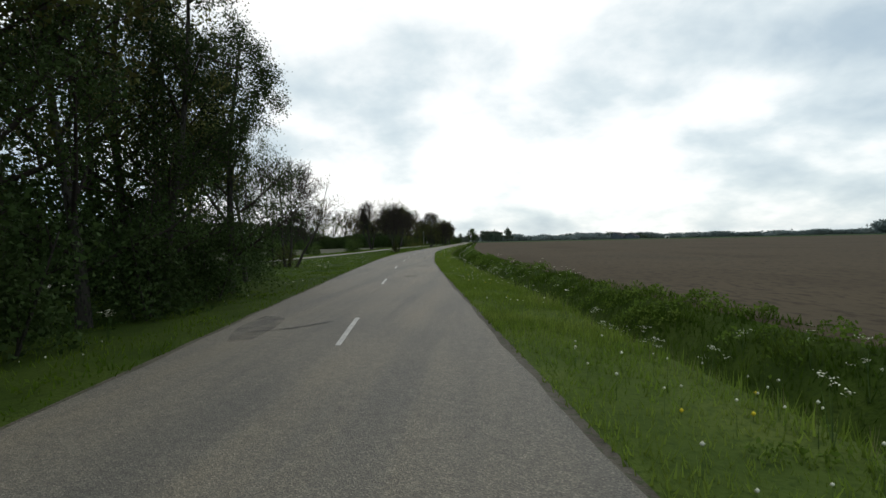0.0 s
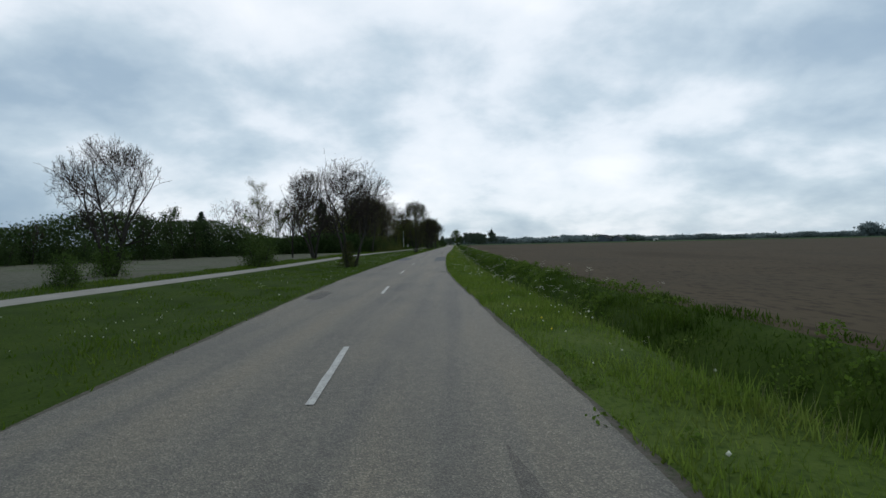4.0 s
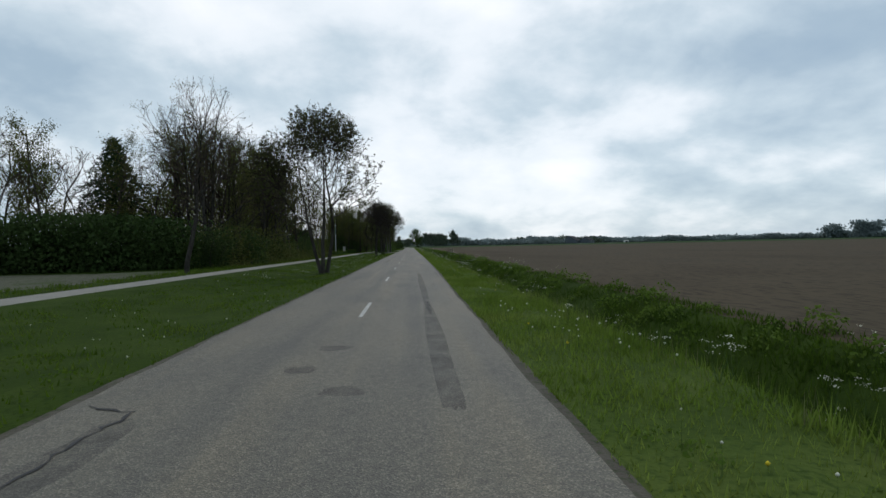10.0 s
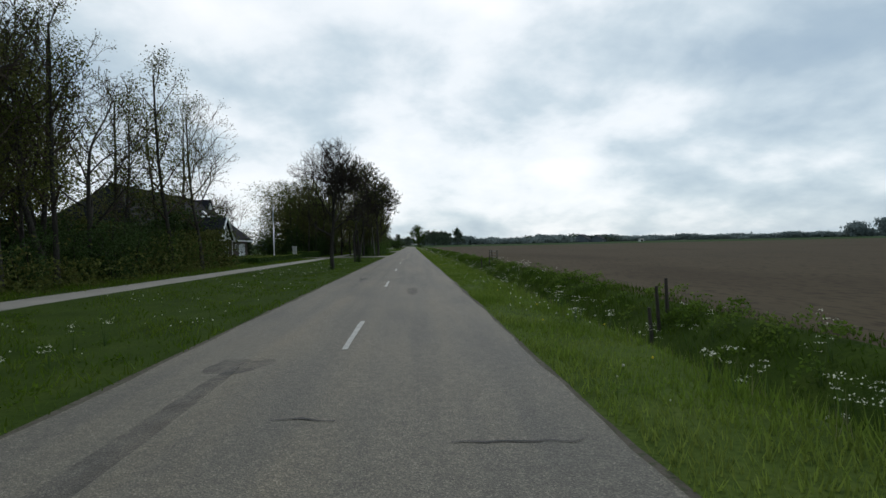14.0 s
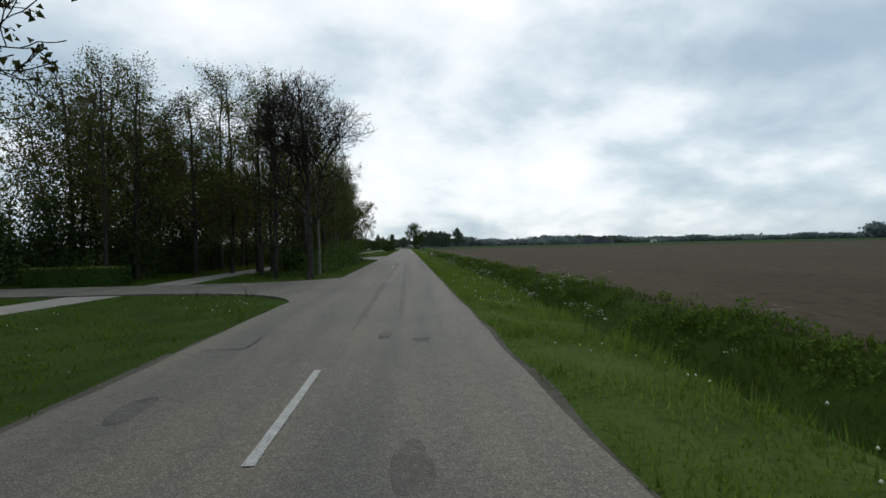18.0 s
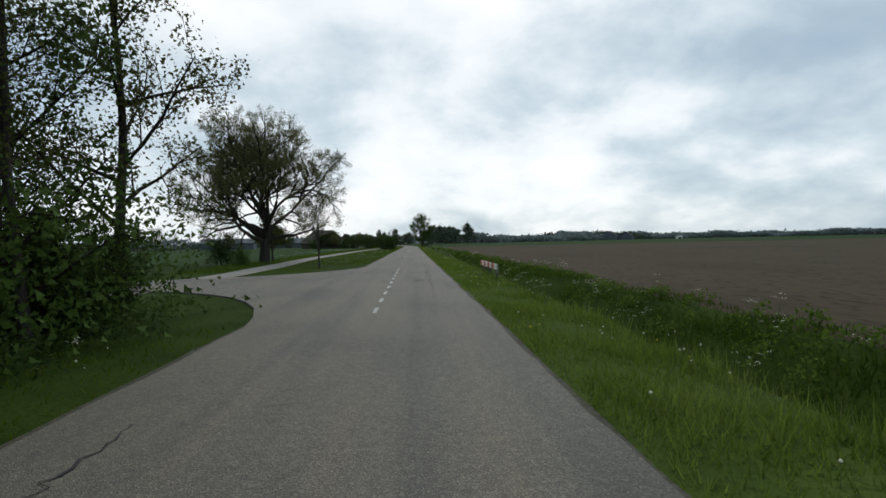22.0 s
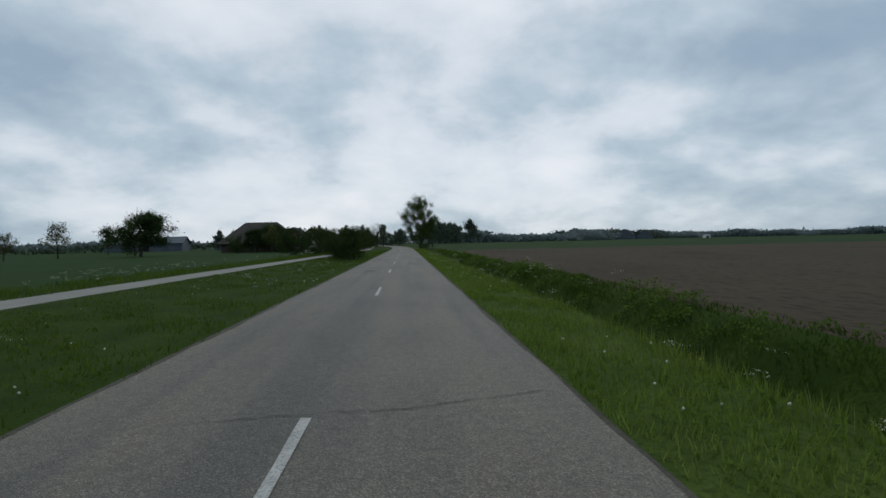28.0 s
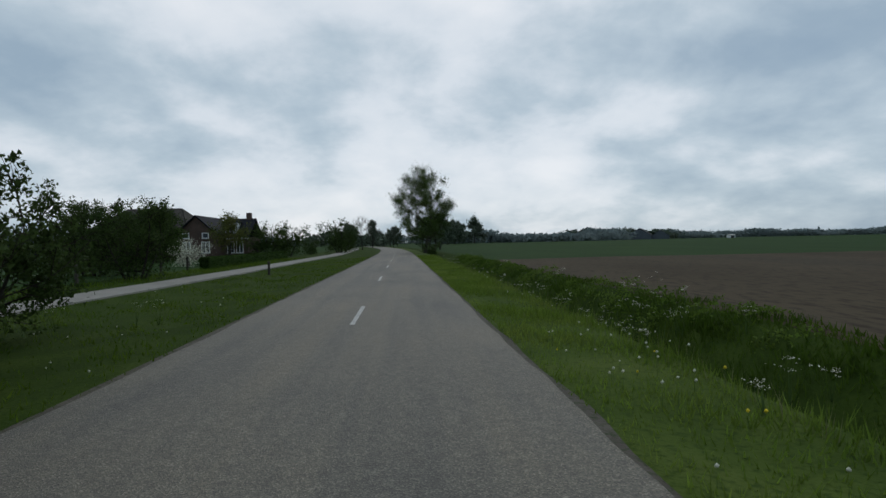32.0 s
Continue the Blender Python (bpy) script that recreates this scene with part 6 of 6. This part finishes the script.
def hedge(x0, x1, y0, y1, h, seed, label="clipped low box hedge in the front garden", topmat=None):
    root = empty("hedge", (x0 + x1) / 2, (y0 + y1) / 2, 0)
    tagged(root, label, "hedge", "garden hedges")
    rng = np.random.default_rng(seed)
    hx, hy = (x1 - x0) / 2, (y1 - y0) / 2
    bm = bmesh.new()
    add_box(bm, -hx + 0.06, hx - 0.06, -hy + 0.06, hy - 0.06, -0.1, h - 0.05, 0.04)
    part("core", bm, M_HEDGE, root)
    n = int(120 * (2 * hx * 2 * hy + 4 * (hx + hy) * h))
    P = np.stack([rng.uniform(-hx, hx, n), rng.uniform(-hy, hy, n), rng.uniform(0.02, h, n)], 1)
    f = rng.integers(0, 5, n)
    P[:, 0] = np.where(f == 0, -hx, np.where(f == 1, hx, P[:, 0]))
    P[:, 1] = np.where(f == 2, -hy, P[:, 1])
    P[:, 2] = np.where(f >= 3, h - 0.03, P[:, 2])
    child("leaves", leaf_mesh("leaves", P + rng.normal(0, 0.02, P.shape), 0.12, rng, M_HEDGE, 0, 0.7, True), root)["kind"] = "stuff"
    T = P[f >= 3] + np.array([0, 0, 0.02])
    child("young_shoots", leaf_mesh("young_shoots", T, 0.11, rng, topmat or M_HEDGE_TOP, -1.0, 0.6, True), root, "yellow-green young shoots")["kind"] = "stuff"


hedge(-14.2, -13.4, 230, 248.0, 0.62, 1)
hedge(-14.4, -13.6, 249.3, 251.4, 0.62, 2)
hedge(-17.0, -16.3, 232, 251.0, 0.55, 3)
hedge(-19.6, -18.9, 234, 252.0, 0.6, 4)
hedge(-17.0, -12.4, 257.6, 258.5, 0.85, 5)
hedge(-13.2, -12.6, 456, 482, 0.8, 6, "low dark garden hedge of the farm", M_HEDGE)

gp = empty("gate_pillar", -14.0, 248.6, 0)
tagged(gp, "pale stone pillar at the driveway", "pillar")
box("shaft", -0.22, 0.22, -0.22, 0.22, -0.1, 1.55, M_STONE, gp, bevel=0.03)
box("cap", -0.28, 0.28, -0.28, 0.28, 1.552, 1.68, M_STONE, gp, bevel=0.03)
cb = empty("letter_box_stand", -14.3, 250.4, 0)
tagged(cb, "dark wooden letter box stand at the driveway", "letter box")
box("stand", -0.18, 0.18, -0.3, 0.3, -0.1, 1.25, M_WOOD, cb, bevel=0.02)
box("roof", -0.24, 0.24, -0.36, 0.36, 1.252, 1.33, M_DARKWOOD, cb, bevel=0.02)
box("slot", 0.18, 0.19, -0.2, 0.2, 0.95, 1.0, M_OPENING_SHADE, cb)


# ---- field gate and stakes ----
def build_gate():
    g = empty("field_gate", 8.75, 230.1, float(ground_z(8.75, 230.1)))
    tagged(g, "galvanised tubular field gate at the ploughed field", "gate")
    for y in (-2.35, 2.35):
        p = rod("gate_post", (0, y, -0.3), (0, y, 0.98), 0.07, M_WOOD, g, "weathered wooden post", 10)
    fr = None
    bm = bmesh.new()
    for a, b in (((0, -2.2, 0.2), (0, -2.2, 0.86)), ((0, 2.2, 0.2), (0, 2.2, 0.86)), ((0, -2.2, 0.86), (0, 2.2, 0.86)), ((0, -2.2, 0.28), (0, 2.2, 0.28))):
        add_rod(bm, a, b, 0.025)
    fr = part("frame", bm, M_GALV, g)
    rod("rail", (0, -2.2, 0.57), (0, 2.2, 0.57), 0.02, M_GALV, g)


build_gate()
for i, (x, y, hh) in enumerate(((6.9, 224.6, 1.0), (7.4, 223.6, 0.9), (7.9, 225.2, 1.1), (6.6, 191.5, 0.9), (7.0, 192.0, 1.05), (7.5, 192.6, 0.9))):
    st = empty("stake", x, y, float(ground_z(x, y)))
    tagged(st, "rough dark wooden stake in the ditch bank", "stake", "ditch stakes")
    bm = bmesh.new()
    add_rod(bm, (0, 0, -0.3), (R.uniform(-0.08, 0.08), R.uniform(-0.08, 0.08), hh), 0.05, 7, 0.04)
    part("shaft", bm, M_DARKWOOD, st)


# ---- red and white barrier at the culvert ----
def build_barrier():
    b = empty("culvert_barrier", 4.5, 309.2, 0)
    tagged(b, "low barrier of red and white painted boards on posts", "barrier")
    z0 = float(ground_z(4.5, 309.2))
    n, L = 8, 0.66
    for i in range(n):
        y = n * L / 2 - (i + 1) * L
        box("board_block", -0.03, 0.03, y + 0.001, y + L - 0.001, 0.37, 0.61, M_RED if i % 2 == 0 else M_WHITEBOARD, b, "red painted block" if i % 2 == 0 else "white painted block")
        if i % 2:
            rod("bolt", (-0.035, y + L * 0.4, 0.49), (-0.05, y + L * 0.4, 0.49), 0.02, M_GALV, b)
    for y in (-2.1, 0.1, 2.2):
        box("post", 0.035, 0.17, y - 0.07, y + 0.07, z0 - 0.4, 0.58, M_WOOD, b, "weathered wooden post", bevel=0.015)


build_barrier()

# small marker posts along the path near the farm
for x, y, hh in ((-6.9, 449.5, 0.75), (-12.9, 445.5, 0.9), (-13.0, 449.4, 0.9), (-13.1, 453.5, 0.9), (-13.1, 441.5, 0.9)):
    st = empty("marker_post", x, y, float(ground_z(x, y)))
    tagged(st, "short dark wooden post beside the bicycle path", "post", "path posts")
    box("shaft", -0.06, 0.06, -0.06, 0.06, -0.2, hh, M_DARKWOOD, st, bevel=0.01)
    box("cap", -0.065, 0.065, -0.065, 0.065, hh + 0.001, hh + 0.03, M_WOOD, st)


# ---- the old farm ----
def build_farm():
    f = new("farmhouse")
    tagged(f, "old brick farmhouse with a big dark barn roof", "house")
    # barn part
    box("barn_wall", -41, -26.5, 488, 505, -0.2, 2.0, M_BRICK_DARK, f, "low dark barn wall")
    ex0, ex1, ey0, ey1, ez = -41.8, -25.8, 487.2, 505.8, 1.9
    rz, rx0, rx1, ry = 7.0, -37.8, -30.4, 496.5
    slab_roof("barn_roof", (ex0, ey0, ez), (ex1, ey0, ez), (rx1, ry, rz), (rx0, ry, rz), 0.35, M_THATCH, f, "big dark barn roof")
    slab_roof("barn_roof", (ex1, ey1, ez), (ex0, ey1, ez), (rx0, ry, rz), (rx1, ry, rz), 0.35, M_THATCH, f)
    slab_roof("barn_roof", (ex0, ey1, ez), (ex0, ey0, ez), (rx0, ry, rz), (rx0, ry, rz), 0.35, M_THATCH, f)
    slab_roof("barn_roof", (ex1, ey0, ez), (ex1, ey1, ez), (rx1, ry, rz), (rx1, ry, rz), 0.35, M_THATCH, f)
    # front house, its gable to the road
    x0, x1, y0, y1, ez, rz = -26.4, -22.0, 485.0, 494.0, 3.3, 5.3
    box("house_wall", x0, x1, y0, y1, -0.2, ez, M_BRICK, f, "red-brown brick walls")
    xm = (x0 + x1) / 2
    me = mesh_of("gable_wall", [(x0, y0, ez), (x1, y0, ez), (xm, y0, rz), (x0, y0 + 0.3, ez), (x1, y0 + 0.3, ez), (xm, y0 + 0.3, rz)], [(0, 1, 2), (3, 5, 4), (0, 2, 5, 3), (1, 4, 5, 2)], M_BRICK)
    child("gable_wall", me, f)
    slab_roof("roof", (x1 + 0.3, y0 - 0.3, ez - 0.2), (x1 + 0.3, y1, ez - 0.2), (xm, y1, rz + 0.12), (xm, y0 - 0.3, rz + 0.12), 0.14, M_TILE, f)
    slab_roof("roof", (x0 - 0.3, y1, ez - 0.2), (x0 - 0.3, y0 - 0.3, ez - 0.2), (xm, y0 - 0.3, rz + 0.12), (xm, y1, rz + 0.12), 0.14, M_TILE, f)
    box("house_wall", x1 + 0.002, -18.8, 487.5, 494, -0.2, 2.7, M_BRICK, f)
    slab_roof("roof", (x1, 487.1, 2.6), (-18.5, 487.1, 2.6), (-18.5, 490.8, 5.2), (x1, 490.8, 5.2), 0.14, M_TILE, f)
    slab_roof("roof", (-18.5, 494.4, 2.6), (x1, 494.4, 2.6), (x1, 490.8, 5.2), (-18.5, 490.8, 5.2), 0.14, M_TILE, f)
    box("chimney", -19.7, -19.1, 490.5, 491.1, 4.9, 6.0, M_BRICK, f)
    box("gutter", x1 + 0.1, -18.5, 486.98, 487.1, 2.5, 2.62, M_TRIM, f)
    for xa in (-25.9, -23.6):
        window_y(f, y0 - 0.02, xa, xa + 1.0, 0.8, 2.2, 1)
        window_y(f, y0 - 0.02, xa + 0.1, xa + 0.9, 2.6, 3.3, 0)
    for xa in (-21.3, -20.2):
        window_y(f, 487.48, xa, xa + 0.9, 0.7, 2.2, 1)
    box("dormer", -21.6, -20.2, 487.7, 490.2, 3.3, 4.6, M_TRIM, f, "white dormer")
    window_y(f, 487.68, -21.45, -20.35, 3.5, 4.4, 1)
    box("dormer_roof", -21.8, -20.0, 487.4, 490.4, 4.602, 4.74, M_TILE, f)


build_farm()


def far_barn(name, label, x, y, w, d, eave, ridge, turn, wall, roof):
    b = empty(name, x, y, -0.06, turn)
    tagged(b, label, "barn")
    box("wall", -w / 2, w / 2, -d / 2, d / 2, -0.2, eave, wall, b)
    slab_roof("roof", (-w / 2 - 0.5, -d / 2 - 0.5, eave), (w / 2 + 0.5, -d / 2 - 0.5, eave), (w / 2 + 0.5, 0, ridge), (-w / 2 - 0.5, 0, ridge), 0.2, roof, b)
    slab_roof("roof", (w / 2 + 0.5, d / 2 + 0.5, eave), (-w / 2 - 0.5, d / 2 + 0.5, eave), (-w / 2 - 0.5, 0, ridge), (w / 2 + 0.5, 0, ridge), 0.2, roof, b)
    for xx in (-w / 2, w / 2):
        child("gable", mesh_of("gable", [(xx, -d / 2, eave), (xx, d / 2, eave), (xx, 0, ridge - 0.1)], [(0, 1, 2)], wall), b)
    # solid panel on the wall; the doorway's inner shade is its colour
    box("door", -1.8, 1.8, -d / 2 - 0.1, -d / 2 + 0.05, -0.1, eave * 0.8, M_OPENING_SHADE, b, "dark panel standing for the shade inside an open doorway")
    return b


far_barn("farm_barn", "large dark farm barn beyond the field", 262, 985, 36, 22, 4.5, 12, 60, M_BARN, M_TILE)
far_barn("farm_barn", "long grey farm shed beyond the field", 292, 1000, 40, 18, 4.0, 10, 62, M_BARN, M_TILE)
far_barn("farm_house", "pale farmhouse among trees beyond the field", 181, 925, 13, 9, 6.5, 11, 20, M_STONE, M_TILE)
far_barn("farm_house", "small pale house beyond the field", 196, 960, 10, 8, 5, 9, 10, M_STONE, M_TILE)
far_barn("farm_shed", "small white shed beyond the green field", 330, 930, 6, 5, 2.4, 3.6, 0, M_TRIM, M_STONE)
far_barn("farm_barn", "long low grey barn behind the pasture", -97, 575, 26, 14, 3.0, 5.6, 10, M_BARN, M_BARN_ROOF)
far_barn("farm_barn", "second grey barn behind the pasture", -68, 585, 14, 10, 2.8, 5.0, 10, M_BARN, M_BARN_ROOF)


# ---- grasses and flowers ----
def blades(name, label, v0, v1, y0, y1, per_m2, hmin, hmax, material, seed, width=0.016, lean=0.35, clump=0.5, use_path=False, holes=()):
    rng = np.random.default_rng(seed)
    n = int((v1 - v0) * (y1 - y0) * per_m2)
    y = rng.uniform(y0, y1, n)
    v = rng.uniform(v0, v1, n)
    x = v + (path_mid(y) if use_path else centre(y))
    patch = 0.5 + 0.5 * np.sin(1.1 * x + 0.7 * y + 1.7 * np.sin(0.37 * y)) * np.sin(0.9 * y + 0.8 * x)
    keep = rng.uniform(0, 1, n) < (1 - clump) + clump * patch
    for a, b, c, d in holes:
        keep &= ~((x > a) & (x < b) & (y > c) & (y < d))
    keep &= np.abs(x - path_mid(y)) > PATH_HALF + 0.05
    edge = 0.07 + 0.10 * (0.5 + 0.5 * np.sin(2.3 * y + np.sin(0.9 * y))) * rng.uniform(0, 1, n)
    keep &= (x < centre(y) + road_left(y) - edge) | (x > centre(y) + road_right(y) + edge)
    x, y, patch = x[keep], y[keep], patch[keep]
    n = len(x)
    h = rng.uniform(hmin, hmax, n) * (0.6 + 0.6 * patch)
    a = rng.uniform(0, 6.283, n)
    b = rng.uniform(0, 6.283, n)
    z = ground_z(x, y) - 0.02
    w = width * rng.uniform(0.7, 1.4, n)
    co = np.empty((n, 3, 3))
    co[:, 0] = np.stack([x - np.cos(a) * w, y - np.sin(a) * w, z], 1)
    co[:, 1] = np.stack([x + np.cos(a) * w, y + np.sin(a) * w, z], 1)
    ll = h * lean * rng.uniform(0.2, 1.3, n)
    co[:, 2] = np.stack([x + np.cos(b) * ll, y + np.sin(b) * ll, z + h], 1)
    tagged(new(name, arrays_mesh(name, co.reshape(-1, 3), np.arange(n * 3).reshape(n, 3), material)), label, "grass", kind="stuff")


HOLES = ((-30, -2.4, 250.8, 257.5), (-3.4, -2.4, 247, 259.5), (-80, -2.4, 301, 316), (-5.5, -2.4, 295, 324))
for i, y0 in enumerate(range(-6, 480, 81)):
    y1 = min(y0 + 81, 520)
    near = 1.0 if y0 < 400 else 0.9
    blades("verge_grass", "short fresh green verge grass beside the road", 2.4, 4.7, y0, y1, 430 * near, 0.06, 0.18, M_BLADE, 100 + i, 0.010, 0.55, 0.6)
    blades("ditch_grass", "tall dark grass and reeds in the ditch, shade put into their green", 4.95, 7.5, y0, y1, 150 * near, 0.10, 0.32, M_DITCH, 200 + i, 0.014, 0.5)
    blades("crest_grass", "taller pale grass along the brink of the ditch", 4.25, 4.85, y0, y1, 130 * near, 0.14, 0.38, M_BLADE, 600 + i, 0.009, 0.4)
    blades("bank_weeds", "rank green weeds on the far ditch bank", 7.2, 8.5, y0, y1, 200 * near, 0.06, 0.22, M_DITCH, 300 + i, 0.02, 0.6, 0.7)
    blades("verge_grass", "mown green verge between road and path", -9.3, -2.25, y0, y1, 58 * near, 0.05, 0.15, M_BLADE_DIMMED, 400 + i, 0.015, 0.6, 0.5, False, HOLES)
    blades("path_grass", "rough grass behind the bicycle path", -4.2, -0.95, y0, y1, 55 * near, 0.08, 0.3, M_BLADE_DIMMED, 500 + i, 0.016, 0.5, 0.5, True, HOLES)


def weed_clumps(name, label, v0, v1, y0, y1, n, leaves, seed, rmin=0.18, rmax=0.45, hmin=0.15, hmax=0.5, material=None, size=0.085):
    """Low domed clumps of broad leaves."""
    rng = np.random.default_rng(seed)
    y = rng.uniform(y0, y1, n)
    x = rng.uniform(v0, v1, n) + centre(y)
    keep = 0.5 + 0.5 * np.sin(0.5 * y + 1.4 * np.sin(0.17 * y)) > rng.uniform(-0.25, 1, n)
    for a_, b_, c_, d_ in HOLES:
        keep &= ~((x > a_ - rmax) & (x < b_ + rmax) & (y > c_ - rmax) & (y < d_ + rmax))
    keep &= np.abs(x - path_mid(y)) > PATH_HALF + rmax
    x, y = x[keep], y[keep]
    n = len(x)
    r, h = rng.uniform(rmin, rmax, n), rng.uniform(hmin, hmax, n)
    k = np.repeat(np.arange(n), leaves)
    a, f, g = rng.uniform(0, 6.283, len(k)), np.sqrt(rng.uniform(0, 1, len(k))), rng.uniform(0.6, 1, len(k))
    px, py = x[k] + np.cos(a) * f * r[k], y[k] + np.sin(a) * f * r[k]
    pz = ground_z(px, py) + h[k] * np.sqrt(1.02 - f * f) * g
    tagged(new(name, leaf_mesh(name, np.stack([px, py, pz], 1), size, rng, material or M_WEED, 0.0, 0.6)), label, "weeds", kind="stuff")


for i, y0 in enumerate(range(-6, 480, 81)):
    weed_clumps("bank_weeds", "leafy green weeds along the far ditch bank", 6.7, 8.5, y0, y0 + 81, 330, 60, 700 + i)
    weed_clumps("verge_weeds", "low leafy weeds and clover in the verge", 2.8, 4.8, y0, y0 + 81, 150, 34, 720 + i, 0.1, 0.28, 0.05, 0.16, None, 0.05)
    weed_clumps("verge_weeds", "low leafy weeds in the mown grass", -9.0, -3.0, y0, y0 + 81, 190, 34, 740 + i, 0.12, 0.35, 0.05, 0.14, M_BLADE_DIMMED, 0.06)
    blades("grass_stalks", "pale upright grass stalks on the brink of the ditch", 4.3, 5.1, y0, y0 + 81, 40, 0.20, 0.42, M_STALK, 760 + i, 0.004, 0.3)


weed_clumps("undergrowth", "dark nettles and brambles under the roadside trees", -7.8, -3.7, 263, 299, 240, 55, 790, 0.2, 0.5, 0.12, 0.6, M_LEAF_DARK, 0.08)


def clocks(name, label, v0, v1, y0, y1, n, material, seed, size=0.017, hmin=0.16, hmax=0.34, category="flowers"):
    """Round flower heads on thin stems."""
    rng = np.random.default_rng(seed)
    y = rng.uniform(y0, y1, n * 3)
    v = rng.uniform(v0, v1, n * 3)
    patch = np.sin(0.33 * y + 1.1 * np.sin(0.11 * y)) + np.sin(0.81 * y + v)
    sel = np.argsort(-patch + rng.normal(0, 0.7, n * 3))[:n]
    y, v = y[sel], v[sel]
    x = v + centre(y)
    ok = np.ones(n, bool)
    for a, b, c, d in HOLES:
        ok &= ~((x > a) & (x < b) & (y > c) & (y < d))
    ok &= np.abs(x - path_mid(y)) > PATH_HALF + 0.1
    x, y = x[ok], y[ok]
    n = len(x)
    z0 = ground_z(x, y)
    h = rng.uniform(hmin, hmax, n)
    octa = np.array([(1, 0, 0), (-1, 0, 0), (0, 1, 0), (0, -1, 0), (0, 0, 1), (0, 0, -1)], float)
    tri = np.array([(0, 2, 4), (2, 1, 4), (1, 3, 4), (3, 0, 4), (2, 0, 5), (1, 2, 5), (3, 1, 5), (0, 3, 5)])
    s = (size * rng.uniform(0.7, 1.3, n))[:, None, None]
    c = np.stack([x, y, z0 + h], 1)[:, None, :]
    co = (octa[None] * s + c).reshape(-1, 3)
    fs = (tri[None] + (np.arange(n) * 6)[:, None, None]).reshape(-1, 3)
    heads = arrays_mesh(name, co, fs, material)
    ob = tagged(new(name, heads), label, category, kind="stuff")
    st = np.empty((n, 3, 3))
    st[:, 0] = np.stack([x - 0.004, y, z0 - 0.02], 1)
    st[:, 1] = np.stack([x + 0.004, y, z0 - 0.02], 1)
    st[:, 2] = np.stack([x, y, z0 + h], 1)
    child("stems", arrays_mesh("stems", st.reshape(-1, 3), np.arange(n * 3).reshape(n, 3), M_STEM), ob)


clocks("dandelion_clocks", "white dandelion seed heads in the verge", 2.9, 4.6, -4, 440, 1000, M_WHITE, 1)
clocks("dandelion_clocks", "white dandelion seed heads in the mown grass", -8.8, -2.9, -4, 440, 1000, M_WHITE, 2, 0.018, 0.08, 0.2)
clocks("dandelions", "yellow dandelions scattered in the verge", 2.9, 4.7, -4, 440, 150, M_YELLOW, 3, 0.02, 0.06, 0.16)


def cow_parsley(name, label, v0, v1, y0, y1, n, seed, hmin=0.45, hmax=0.95, use_path=False):
    """Branched stems with flat white umbels."""
    rng = np.random.default_rng(seed)
    y = rng.uniform(y0, y1, n * 3)
    patch = np.sin(0.21 * y + 1.3 * np.sin(0.07 * y)) + 0.6 * np.sin(0.63 * y)
    y = y[np.argsort(-patch + rng.normal(0, 0.6, n * 3))[:n]]
    x = rng.uniform(v0, v1, n) + (path_mid(y) if use_path else centre(y))
    ok = np.abs(x - path_mid(y)) > PATH_HALF + 0.2
    for a, b, c, d in HOLES:
        ok &= ~((x > a) & (x < b) & (y > c) & (y < d))
    x, y = x[ok], y[ok]
    n = len(x)
    z = ground_z(x, y)
    heads, stems, hf = [], [], []
    for i in range(n):
        h = rng.uniform(hmin, hmax)
        for j in range(rng.integers(3, 7)):
            tip = np.array([x[i] + rng.normal(0, 0.16 * h), y[i] + rng.normal(0, 0.16 * h), z[i] + h * rng.uniform(0.75, 1.05)])
            stems.append([(x[i] - 0.006, y[i], z[i] - 0.02), (x[i] + 0.006, y[i], z[i] - 0.02), tuple(tip)])
            for k in range(rng.integers(6, 11)):
                q = tip + np.array([rng.normal(0, 0.035), rng.normal(0, 0.035), rng.normal(0.0, 0.008)])
                s = rng.uniform(0.006, 0.012)
                a = rng.uniform(0, 6.28)
                heads.append([(q[0] + s * math.cos(a + t), q[1] + s * math.sin(a + t), q[2] + rng.normal(0, 0.005)) for t in (0, 1.57, 3.14, 4.71)])
    heads, stems = np.array(heads), np.array(stems)
    ob = tagged(new(name, arrays_mesh(name, heads.reshape(-1, 3), np.arange(len(heads) * 4).reshape(-1, 4), M_WHITE)), label, "flowers", kind="stuff")
    child("stems", arrays_mesh("stems", stems.reshape(-1, 3), np.arange(len(stems) * 3).reshape(-1, 3), M_STEM), ob)


cow_parsley("cow_parsley", "white cow parsley on the far ditch bank", 5.9, 8.0, 0, 470, 620, 11, 0.35, 0.75)
cow_parsley("cow_parsley", "white cow parsley on the near side of the ditch", 4.2, 5.2, 0, 470, 300, 12, 0.3, 0.6)
cow_parsley("cow_parsley", "white cow parsley around the verge trees", -7.5, -4.0, 0, 430, 160, 13, 0.3, 0.6)
cow_parsley("cow_parsley", "white cow parsley behind the path", -5.5, -1.6, 330, 440, 160, 14, 0.3, 0.6, True)
